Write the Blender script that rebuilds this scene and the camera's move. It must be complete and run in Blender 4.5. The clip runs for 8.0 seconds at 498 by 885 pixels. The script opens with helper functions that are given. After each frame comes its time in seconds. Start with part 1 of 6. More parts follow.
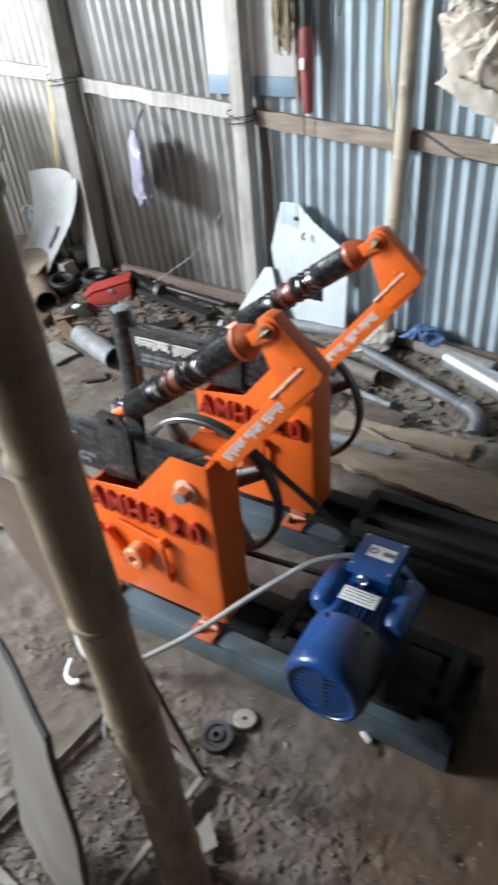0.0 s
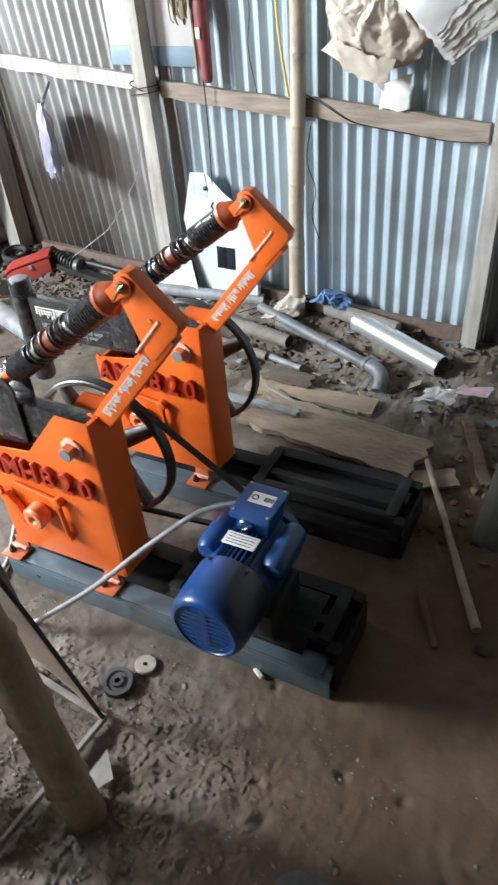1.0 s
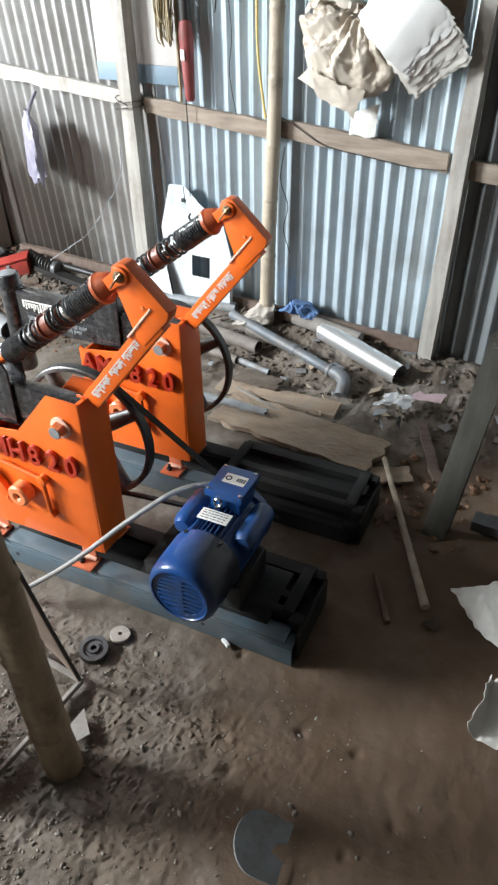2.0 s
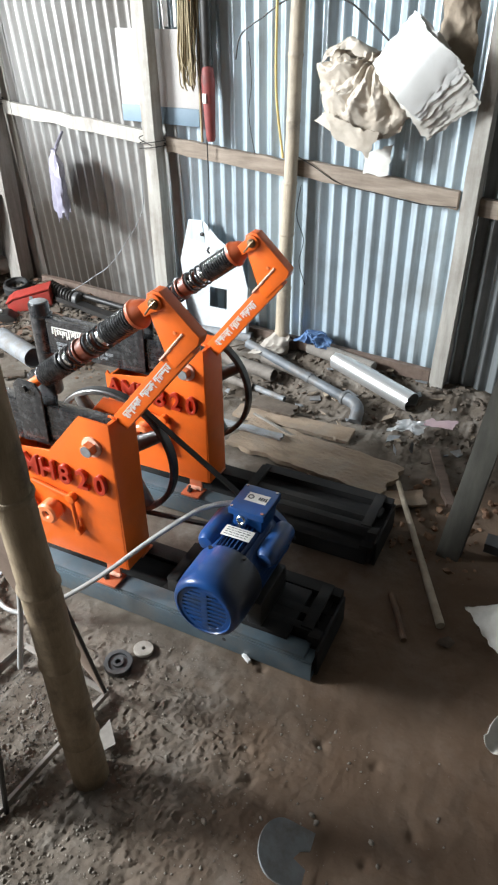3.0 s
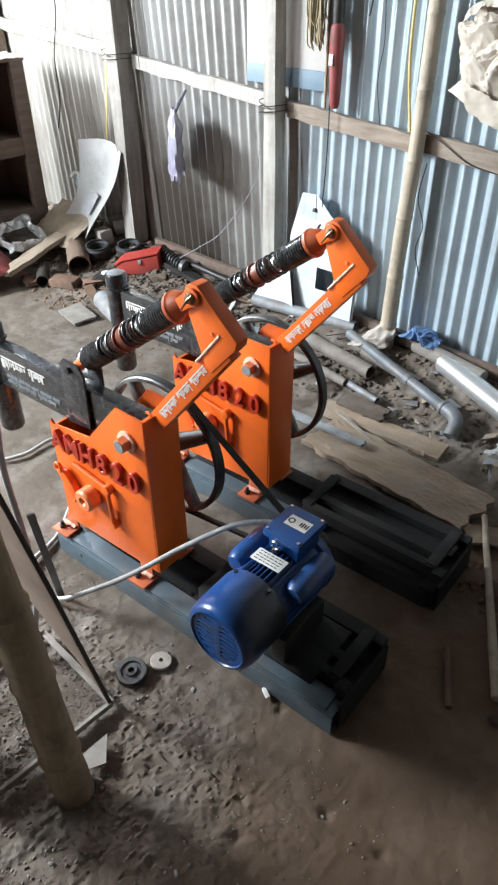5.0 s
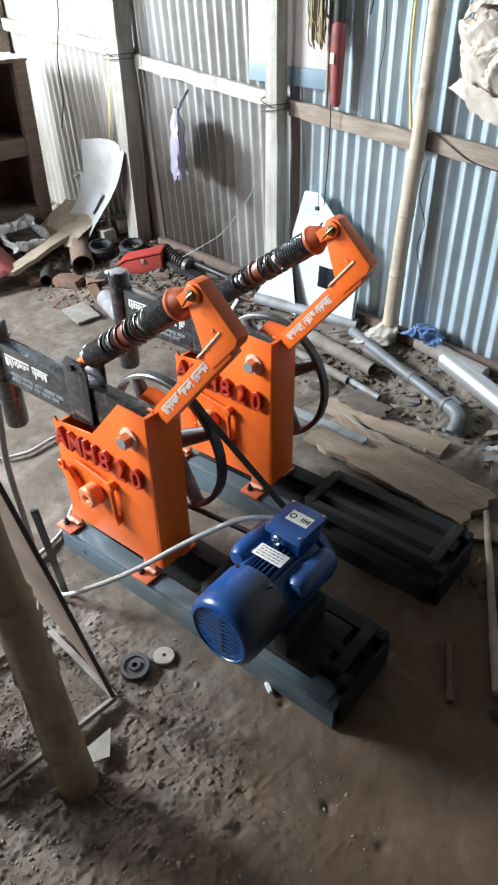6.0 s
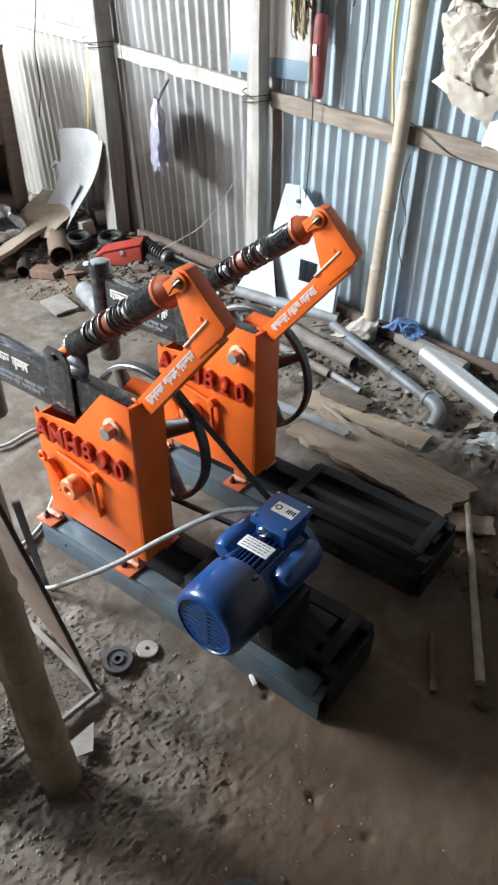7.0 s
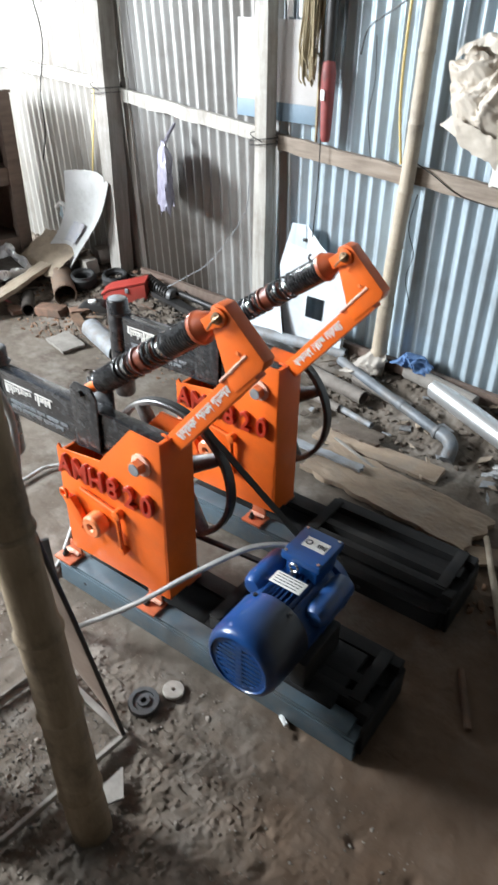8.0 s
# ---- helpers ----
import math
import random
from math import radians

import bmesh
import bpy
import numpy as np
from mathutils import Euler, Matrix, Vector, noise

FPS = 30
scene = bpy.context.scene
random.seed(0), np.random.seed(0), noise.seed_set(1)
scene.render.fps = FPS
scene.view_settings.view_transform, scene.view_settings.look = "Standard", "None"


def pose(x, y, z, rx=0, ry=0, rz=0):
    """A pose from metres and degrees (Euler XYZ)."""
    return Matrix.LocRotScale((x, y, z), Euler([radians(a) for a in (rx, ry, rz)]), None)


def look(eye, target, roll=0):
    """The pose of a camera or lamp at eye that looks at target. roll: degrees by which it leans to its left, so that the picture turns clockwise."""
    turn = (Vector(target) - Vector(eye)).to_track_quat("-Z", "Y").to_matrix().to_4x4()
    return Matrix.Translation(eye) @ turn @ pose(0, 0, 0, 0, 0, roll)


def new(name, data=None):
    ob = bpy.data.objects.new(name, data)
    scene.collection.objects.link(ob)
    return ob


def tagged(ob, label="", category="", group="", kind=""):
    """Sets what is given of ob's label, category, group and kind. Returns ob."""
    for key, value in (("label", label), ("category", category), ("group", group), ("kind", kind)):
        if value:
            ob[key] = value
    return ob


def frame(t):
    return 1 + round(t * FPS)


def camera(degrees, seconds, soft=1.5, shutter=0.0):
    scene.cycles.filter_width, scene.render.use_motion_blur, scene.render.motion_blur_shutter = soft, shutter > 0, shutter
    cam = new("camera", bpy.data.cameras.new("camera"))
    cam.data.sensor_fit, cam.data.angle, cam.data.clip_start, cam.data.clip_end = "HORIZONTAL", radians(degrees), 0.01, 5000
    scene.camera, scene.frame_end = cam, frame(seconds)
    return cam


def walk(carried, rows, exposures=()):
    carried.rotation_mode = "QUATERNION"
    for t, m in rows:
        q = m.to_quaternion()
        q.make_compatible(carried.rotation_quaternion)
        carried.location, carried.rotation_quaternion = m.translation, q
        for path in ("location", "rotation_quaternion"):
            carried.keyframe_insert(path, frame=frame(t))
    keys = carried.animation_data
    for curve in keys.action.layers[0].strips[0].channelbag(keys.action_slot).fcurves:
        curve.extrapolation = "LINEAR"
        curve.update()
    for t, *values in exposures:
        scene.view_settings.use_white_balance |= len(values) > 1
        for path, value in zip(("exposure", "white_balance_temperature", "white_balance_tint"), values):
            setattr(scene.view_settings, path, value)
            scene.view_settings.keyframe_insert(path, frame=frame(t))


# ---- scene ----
cam = camera(39.8, 8.0, soft=2.2, shutter=0.5)
PATH = [
    (0, (0.153, 0.023, 1.795), (-0.875, 1.285, 0.634), -4.9),
    (0.5, (0.261, 0.023, 1.809), (-0.601, 1.405, 0.647), -0.9),
    (0.8, (0.318, 0.040, 1.823), (-0.530, 1.387, 0.611), -2.9),
    (1, (0.399, 0.052, 1.773), (-0.523, 1.346, 0.559), -5.2),
    (1.5, (0.493, -0.026, 1.782), (-0.35, 1.31, 0.555), -2.8),
    (1.7, (0.467, -0.076, 1.791), (-0.354, 1.285, 0.577), -1.3),
    (3, (0.473, -0.251, 1.827), (-0.404, 1.171, 0.727), -0.7),
    (3.3, (0.472, -0.223, 1.826), (-0.381, 1.197, 0.704), 0.1),
    (3.5, (0.472, -0.183, 1.834), (-0.448, 1.195, 0.714), -0.8),
    (4, (0.475, -0.064, 1.844), (-0.628, 1.22, 0.779), -0.3),
    (4.5, (0.478, 0.051, 1.811), (-0.704, 1.204, 0.683), -1.1),
    (5, (0.496, 0.111, 1.802), (-0.639, 1.265, 0.628), -0.5),
    (6.3, (0.515, 0.104, 1.803), (-0.63, 1.242, 0.623), -1.1),
    (6.5, (0.512, 0.104, 1.798), (-0.625, 1.225, 0.594), -1.1),
    (7, (0.493, 0.088, 1.782), (-0.596, 1.276, 0.598), 0.6),
    (7.5, (0.478, 0.062, 1.787), (-0.58, 1.291, 0.617), 0.8),
    (8, (0.401, 0.008, 1.773), (-0.7, 1.267, 0.676), 0.9),
]
walk(cam, [(t, look(eye, target, roll)) for t, eye, target, roll in PATH], exposures=[(0, -0.32, 6280, 10), (0.5, -0.25, 6300, 10), (1, -0.08, 6420, 10), (1.5, 0.0, 6560, 10), (3, 0.05, 6580, 10), (4, 0.0, 6540, 10), (4.5, -0.17, 6480, 10), (5, -0.02, 6400, 10), (6.5, 0.02, 6300, 10), (7.5, -0.02, 6400, 10), (8, -0.02, 6400, 10)])

# ---- light ----
world = bpy.data.worlds.new("sky")
scene.world = world
world.use_nodes = True
wn = world.node_tree.nodes
sky = wn.new("ShaderNodeTexSky")
sky.sky_type = "NISHITA"
sky.sun_disc = False
sky.sun_elevation, sky.sun_rotation = radians(50), radians(153)
wn["Background"].inputs[1].default_value = 0.05
world.node_tree.links.new(sky.outputs[0], wn["Background"].inputs[0])
sun = new("sun", bpy.data.lights.new("sun", "SUN"))
sun.data.energy, sun.data.angle, sun.data.color = 1.0, radians(10), (1.0, 0.95, 0.88)
sun.matrix_world = look((3, -6, 8), (0, 0, 0))


def opening_light(name, centre, target, width, height, watts, colour):
    data = bpy.data.lights.new(name, "AREA")
    data.shape, data.size, data.size_y, data.energy, data.color = "RECTANGLE", width, height, watts, colour
    ob = new(name, data)
    ob.matrix_world = look(centre, target)
    return ob


opening_light("doorway_daylight", (-5.8, -1.5, 2.95), (-1.3, 1.6, 0.7), 1.45, 1.2, 1000, (0.892, 0.958, 1.0))
# unseen source added to brighten the west corner along the wall
opening_light("side_gap_daylight", (-5.7, 2.05, 1.85), (-3.4, 2.95, 0.75), 0.5, 0.6, 190, (0.93, 0.97, 1.0))
# unseen south opening added as fill for west bays and machine fronts
opening_light("south_fill_daylight", (-3.9, -2.62, 2.2), (-3.5, 3.0, 0.8), 1.2, 1.0, 125, (0.93, 0.97, 1.0))

# ---- materials ----


def mat(name, a, b=None, rough=0.6, metal=0.0, scale=8.0, detail=6.0, bump=0.15, fine=90.0, stretch=(1, 1, 1), fine_mix=0.4, dirt=None, dirt_amount=0.35, dirt_scale=3.0, island=0.0, coat=0.0, rough_var=0.12, shade_stain=None, shade_stain_colour=(0.05, 0.045, 0.04), shade_stain_amount=0.88, spec=0.5, streak=None):
    """Two mixed tones of noise, a dirt layer, roughness variation and a fine relief."""
    m = bpy.data.materials.new(name)
    m.use_nodes = True
    t, nodes = m.node_tree, m.node_tree.nodes
    bsdf = nodes["Principled BSDF"]
    link = t.links.new
    b = b or tuple(0.7 * c for c in a)
    co = nodes.new("ShaderNodeTexCoord")
    mp = nodes.new("ShaderNodeMapping")
    mp.inputs["Scale"].default_value = stretch
    link(co.outputs["Object"], mp.inputs["Vector"])
    n1 = nodes.new("ShaderNodeTexNoise")
    n1.inputs["Scale"].default_value, n1.inputs["Detail"].default_value, n1.inputs["Roughness"].default_value = scale, detail, 0.65
    link(mp.outputs[0], n1.inputs["Vector"])
    ramp = nodes.new("ShaderNodeMapRange")
    ramp.inputs[1].default_value, ramp.inputs[2].default_value = 0.32, 0.68
    link(n1.outputs[0], ramp.inputs[0])
    mix = nodes.new("ShaderNodeMix")
    mix.data_type = "RGBA"
    mix.inputs[6].default_value, mix.inputs[7].default_value = (*a, 1), (*b, 1)
    link(ramp.outputs[0], mix.inputs[0])
    colour = mix.outputs[2]
    if dirt:
        n3 = nodes.new("ShaderNodeTexNoise")
        n3.inputs["Scale"].default_value, n3.inputs["Detail"].default_value, n3.inputs["Roughness"].default_value = dirt_scale, 8, 0.7
        link(co.outputs["Object"], n3.inputs["Vector"])
        r3 = nodes.new("ShaderNodeMapRange")
        r3.inputs[1].default_value, r3.inputs[2].default_value = 0.48, 0.72
        r3.inputs[4].default_value = dirt_amount * 2
        link(n3.outputs[0], r3.inputs[0])
        mx = nodes.new("ShaderNodeMix")
        mx.data_type = "RGBA"
        mx.inputs[7].default_value = (*dirt, 1)
        link(r3.outputs[0], mx.inputs[0])
        link(colour, mx.inputs[6])
        colour = mx.outputs[2]
    if streak:
        # rust and dust run down the sheet in narrow streaks: colour, amount
        mk = nodes.new("ShaderNodeMapping")
        mk.inputs["Scale"].default_value = (26, 1, 0.9)
        link(co.outputs["Object"], mk.inputs["Vector"])
        nk = nodes.new("ShaderNodeTexNoise")
        nk.inputs["Scale"].default_value, nk.inputs["Detail"].default_value, nk.inputs["Roughness"].default_value = 1.0, 7, 0.72
        link(mk.outputs[0], nk.inputs["Vector"])
        rk = nodes.new("ShaderNodeMapRange")
        rk.inputs[1].default_value, rk.inputs[2].default_value, rk.inputs[4].default_value = 0.46, 0.7, streak[1]
        link(nk.outputs[0], rk.inputs[0])
        mk2 = nodes.new("ShaderNodeMix")
        mk2.data_type = "RGBA"
        mk2.inputs[7].default_value = (*streak[0], 1)
        link(rk.outputs[0], mk2.inputs[0])
        link(colour, mk2.inputs[6])
        colour = mk2.outputs[2]
    if shade_stain:
        # a ragged patch of painted shade mixed with dirt: centre, radii, turn
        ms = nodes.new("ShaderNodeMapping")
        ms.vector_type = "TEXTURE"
        ms.inputs["Location"].default_value, ms.inputs["Rotation"].default_value, ms.inputs["Scale"].default_value = shade_stain[0], (0, shade_stain[2], 0), shade_stain[1]
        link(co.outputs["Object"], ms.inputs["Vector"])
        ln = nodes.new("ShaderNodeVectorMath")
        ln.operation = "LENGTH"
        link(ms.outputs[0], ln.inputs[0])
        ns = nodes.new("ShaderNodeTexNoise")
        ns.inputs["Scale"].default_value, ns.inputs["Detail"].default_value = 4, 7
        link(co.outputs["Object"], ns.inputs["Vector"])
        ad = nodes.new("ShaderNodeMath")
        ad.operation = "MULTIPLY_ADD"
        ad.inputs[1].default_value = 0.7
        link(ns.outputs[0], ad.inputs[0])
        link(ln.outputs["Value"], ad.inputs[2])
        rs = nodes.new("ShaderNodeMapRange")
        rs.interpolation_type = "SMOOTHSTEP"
        rs.inputs[1].default_value, rs.inputs[2].default_value, rs.inputs[3].default_value, rs.inputs[4].default_value = 0.9, 1.7, shade_stain_amount, 0.0
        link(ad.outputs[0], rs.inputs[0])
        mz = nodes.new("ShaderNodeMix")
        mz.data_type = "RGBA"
        mz.inputs[7].default_value = (*shade_stain_colour, 1)
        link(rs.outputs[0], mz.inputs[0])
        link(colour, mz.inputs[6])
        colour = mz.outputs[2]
    if island:
        geo = nodes.new("ShaderNodeNewGeometry")
        hsv = nodes.new("ShaderNodeHueSaturation")
        mr = nodes.new("ShaderNodeMapRange")
        mr.inputs[3].default_value, mr.inputs[4].default_value = 1 - island, 1 + island
        link(geo.outputs["Random Per Island"], mr.inputs[0])
        link(mr.outputs[0], hsv.inputs["Value"])
        link(colour, hsv.inputs["Color"])
        colour = hsv.outputs[0]
    link(colour, bsdf.inputs["Base Color"])
    n2 = nodes.new("ShaderNodeTexNoise")
    n2.inputs["Scale"].default_value, n2.inputs["Detail"].default_value = fine, 4
    link(mp.outputs[0], n2.inputs["Vector"])
    rr = nodes.new("ShaderNodeMapRange")
    rr.inputs[3].default_value, rr.inputs[4].default_value = max(0.02, rough - rough_var), min(1, rough + rough_var)
    link(n1.outputs[0], rr.inputs[0])
    link(rr.outputs[0], bsdf.inputs["Roughness"])
    add = nodes.new("ShaderNodeMath")
    add.operation = "MULTIPLY_ADD"
    add.inputs[1].default_value = fine_mix
    link(n2.outputs[0], add.inputs[0])
    link(n1.outputs[0], add.inputs[2])
    bp = nodes.new("ShaderNodeBump")
    bp.inputs["Strength"].default_value, bp.inputs["Distance"].default_value = bump, 0.01
    link(add.outputs[0], bp.inputs["Height"])
    link(bp.outputs[0], bsdf.inputs["Normal"])
    bsdf.inputs["Metallic"].default_value = metal
    bsdf.inputs["Coat Weight"].default_value = coat
    bsdf.inputs["Coat Roughness"].default_value = 0.12
    bsdf.inputs["Specular IOR Level"].default_value = spec
    return m


# east patch: browner earth plus the machines' shade painted into the colour
EARTH = mat("earth", (0.192, 0.164, 0.136), (0.088, 0.069, 0.053), 0.95, spec=0.12, scale=3.4, detail=13, bump=0.6, fine=46, fine_mix=0.5, dirt=(0.29, 0.264, 0.234), dirt_amount=0.42, dirt_scale=4.5, shade_stain=((0.5, 1.25, 0), (0.9, 1.25, 0.5), 0.0), shade_stain_colour=(0.135, 0.083, 0.052), shade_stain_amount=0.75)
GRIT = mat("earth_grit", (0.2, 0.173, 0.145), (0.14, 0.119, 0.099), 0.95, spec=0.15, scale=20, bump=0.3, island=0.2)
PALE_GRIT = mat("pale_earth_lumps", (0.3, 0.268, 0.232), (0.19, 0.165, 0.138), 0.95, spec=0.15, scale=30, bump=0.3, island=0.25)
STONE = mat("rubble", (0.165, 0.135, 0.11), (0.095, 0.076, 0.061), 0.95, spec=0.2, scale=14, bump=0.5, island=0.3)
TIN = mat("zinc_sheet", (0.46, 0.46, 0.44), (0.33, 0.33, 0.315), 0.42, 0.45, scale=3.5, bump=0.06, fine=30, stretch=(1, 1, 0.35), dirt=(0.18, 0.145, 0.115), dirt_amount=0.32, dirt_scale=2.2, streak=((0.16, 0.13, 0.105), 0.6))
# patch at the wall foot: dirt plus shade painted into the sheet's colour
TIN_SHADED = mat("shaded_zinc_sheet", (0.44, 0.438, 0.425), (0.31, 0.306, 0.296), 0.42, 0.45, scale=3.5, bump=0.06, fine=30, stretch=(1, 1, 0.35), dirt=(0.15, 0.125, 0.105), dirt_amount=0.3, dirt_scale=2.2, streak=((0.17, 0.145, 0.125), 0.5), shade_stain=((-3.12, 3.04, 0.1), (0.6, 1.0, 0.8), 0.0), shade_stain_colour=(0.06, 0.048, 0.038), shade_stain_amount=0.95)
TIN_PALE = mat("pale_zinc_sheet", (0.4, 0.385, 0.353), (0.29, 0.278, 0.254), 0.42, 0.2, scale=3.5, bump=0.06, fine=30, stretch=(1, 1, 0.35), dirt=(0.22, 0.18, 0.145), dirt_amount=0.3, dirt_scale=2.6, streak=((0.2, 0.16, 0.125), 0.6))
TIN_BLUE = mat("bluish_zinc_sheet", (0.6, 0.7, 0.76), (0.46, 0.55, 0.61), 0.36, 0.4, scale=3.5, bump=0.06, fine=30, stretch=(1, 1, 0.35), dirt=(0.22, 0.2, 0.18), dirt_amount=0.22, dirt_scale=2.6, streak=((0.22, 0.23, 0.23), 0.5))
POST = mat("limewashed_timber", (0.46, 0.44, 0.4), (0.3, 0.28, 0.25), 0.85, scale=5, stretch=(6, 6, 0.6), bump=0.3, dirt=(0.16, 0.12, 0.09), dirt_amount=0.3)
# limewash greyed to carry the shade on the post's south face
POST_SHADED = mat("shaded_limewash", (0.33, 0.31, 0.285), (0.2, 0.185, 0.165), 0.85, scale=5, stretch=(6, 6, 0.6), bump=0.3, dirt=(0.13, 0.1, 0.08), dirt_amount=0.35)
GIRT = mat("raw_timber", (0.34, 0.28, 0.225), (0.2, 0.155, 0.12), 0.85, scale=5, stretch=(0.7, 7, 7), bump=0.3, dirt=(0.13, 0.1, 0.08), dirt_amount=0.25)
BAMBOO = mat("bamboo", (0.47, 0.4, 0.31), (0.34, 0.28, 0.205), 0.6, scale=6, stretch=(5, 5, 0.6), bump=0.2, dirt=(0.2, 0.17, 0.14), dirt_amount=0.45, dirt_scale=7)
BAMBOO_OLD = mat("weathered_bamboo", (0.38, 0.295, 0.195), (0.24, 0.178, 0.112), 0.7, scale=7, stretch=(4, 4, 0.8), bump=0.25, dirt=(0.09, 0.068, 0.048), dirt_amount=0.42, dirt_scale=8)
ORANGE = mat("orange_enamel", (0.86, 0.155, 0.014), (0.78, 0.13, 0.011), 0.42, scale=6, bump=0.08, fine=120, dirt=(0.5, 0.11, 0.03), dirt_amount=0.2, dirt_scale=7, coat=0.2)
RUST_ORANGE = mat("brown_orange_enamel", (0.42, 0.08, 0.02), (0.3, 0.06, 0.016), 0.4, scale=12, bump=0.1, coat=0.2, dirt=(0.12, 0.05, 0.03), dirt_amount=0.25, dirt_scale=14)
RED = mat("red_enamel", (0.46, 0.034, 0.013), (0.36, 0.026, 0.01), 0.35, scale=9, bump=0.05, coat=0.3)
BLACK = mat("black_paint", (0.015, 0.016, 0.018), (0.026, 0.027, 0.03), 0.28, scale=9, bump=0.1, coat=0.4, dirt=(0.3, 0.3, 0.3), dirt_amount=0.16, dirt_scale=34)
BEAM_PAINT = mat("smeared_black_paint", (0.012, 0.013, 0.015), (0.022, 0.023, 0.026), 0.26, scale=9, bump=0.14, coat=0.5, stretch=(0.6, 3, 3), dirt=(0.3, 0.31, 0.32), dirt_amount=0.12, dirt_scale=26)
SOOT = mat("dark_steel", (0.017, 0.017, 0.018), (0.028, 0.026, 0.024), 0.5, 0.1, scale=12, bump=0.2, dirt=(0.055, 0.045, 0.035), dirt_amount=0.25)
# black colour carries the shade inside and behind the base frames
SHADED_STEEL = mat("shaded_black_steel", (0.012, 0.012, 0.013), (0.019, 0.018, 0.017), 0.85, spec=0.3, scale=12, bump=0.2, dirt=(0.03, 0.025, 0.02), dirt_amount=0.25, rough_var=0.05)
LUG = mat("scuffed_orange_enamel", (0.62, 0.16, 0.065), (0.5, 0.12, 0.05), 0.45, scale=14, bump=0.1, dirt=(0.4, 0.22, 0.15), dirt_amount=0.3, dirt_scale=20)
CHARCOAL = mat("charcoal_crumbs", (0.15, 0.138, 0.126), (0.1, 0.092, 0.084), 0.9, spec=0.15, scale=20, bump=0.3, island=0.4)
DULL_RED = mat("faded_red_sleeve", (0.27, 0.055, 0.05), (0.19, 0.035, 0.032), 0.6, scale=12, bump=0.2, dirt=(0.1, 0.05, 0.045), dirt_amount=0.4, dirt_scale=14)
WELD = mat("worn_weld", (0.85, 0.56, 0.45), (0.7, 0.33, 0.2), 0.5, scale=60, bump=0.3)
ZINC_YELLOW = mat("oily_zinc_plating", (0.3, 0.2, 0.11), (0.13, 0.085, 0.05), 0.4, 0.5, scale=40, bump=0.15, dirt=(0.03, 0.025, 0.02), dirt_amount=0.4, dirt_scale=30)
GREY_STEEL = mat("blue_grey_primer", (0.1, 0.142, 0.17), (0.072, 0.1, 0.12), 0.5, 0.1, scale=7, bump=0.1, dirt=(0.2, 0.16, 0.12), dirt_amount=0.25, dirt_scale=5)
BLUE = mat("blue_enamel", (0.009, 0.07, 0.26), (0.007, 0.052, 0.19), 0.37, scale=7, bump=0.04, fine=200, coat=0.3, dirt=(0.035, 0.05, 0.075), dirt_amount=0.42, dirt_scale=6)
# grime patch widened to paint the cover's unlit east side dark
BLUE_GRIMY_SHADED = mat("grimy_shaded_blue_enamel", (0.009, 0.07, 0.26), (0.007, 0.052, 0.19), 0.32, scale=7, bump=0.05, fine=200, coat=0.25, dirt=(0.035, 0.05, 0.075), dirt_amount=0.42, dirt_scale=6, shade_stain=((0.085, -0.09, 0.36), (0.1, 0.13, 0.13), 0.0), shade_stain_colour=(0.014, 0.017, 0.024), shade_stain_amount=0.95)
PIPE_GREY = mat("dusty_grey_pipe", (0.19, 0.21, 0.23), (0.115, 0.127, 0.14), 0.55, 0.2, scale=10, bump=0.15, dirt=(0.16, 0.13, 0.1), dirt_amount=0.4, dirt_scale=8)
CHROME = mat("bright_steel", (0.66, 0.66, 0.64), (0.5, 0.5, 0.49), 0.25, 0.95, scale=20, bump=0.05)
GALV = mat("galvanised_tube", (0.33, 0.35, 0.37), (0.22, 0.235, 0.25), 0.62, 0.2, scale=8, bump=0.12, dirt=(0.17, 0.135, 0.105), dirt_amount=0.42, dirt_scale=9)
CONDUIT = mat("grey_conduit", (0.48, 0.48, 0.47), (0.36, 0.36, 0.35), 0.5, 0.2, scale=12, bump=0.05)
RUST = mat("rusty_steel", (0.2, 0.12, 0.075), (0.11, 0.075, 0.055), 0.8, 0.3, scale=12, bump=0.4, dirt=(0.26, 0.22, 0.18), dirt_amount=0.3)
WHITE = mat("white_paint", (0.8, 0.8, 0.78), (0.7, 0.7, 0.69), 0.45, scale=5, bump=0.05, dirt=(0.45, 0.4, 0.34), dirt_amount=0.18, dirt_scale=5)
SACK = mat("woven_plastic_sack", (0.78, 0.77, 0.73), (0.62, 0.6, 0.55), 0.6, scale=8, bump=0.15, fine=220, dirt=(0.4, 0.33, 0.26), dirt_amount=0.2)
PAPER_SACK = mat("beige_sack_paper", (0.56, 0.5, 0.425), (0.4, 0.345, 0.28), 0.7, scale=7, bump=0.15, dirt=(0.3, 0.23, 0.16), dirt_amount=0.25)
STEEL_DARK = mat("dull_dark_steel", (0.11, 0.115, 0.12), (0.07, 0.072, 0.075), 0.5, 0.3, scale=9, bump=0.12, dirt=(0.12, 0.1, 0.08), dirt_amount=0.3)
STICK = mat("pale_stick_wood", (0.5, 0.43, 0.34), (0.36, 0.3, 0.225), 0.85, scale=6, stretch=(3, 3, 3), bump=0.3, dirt=(0.2, 0.15, 0.11), dirt_amount=0.3)
BOARD = mat("crumbling_board", (0.38, 0.29, 0.21), (0.22, 0.16, 0.112), 0.92, scale=5, detail=14, bump=0.9, fine=90, stretch=(1, 2.2, 2.2), dirt=(0.27, 0.228, 0.185), dirt_amount=0.45, dirt_scale=9)
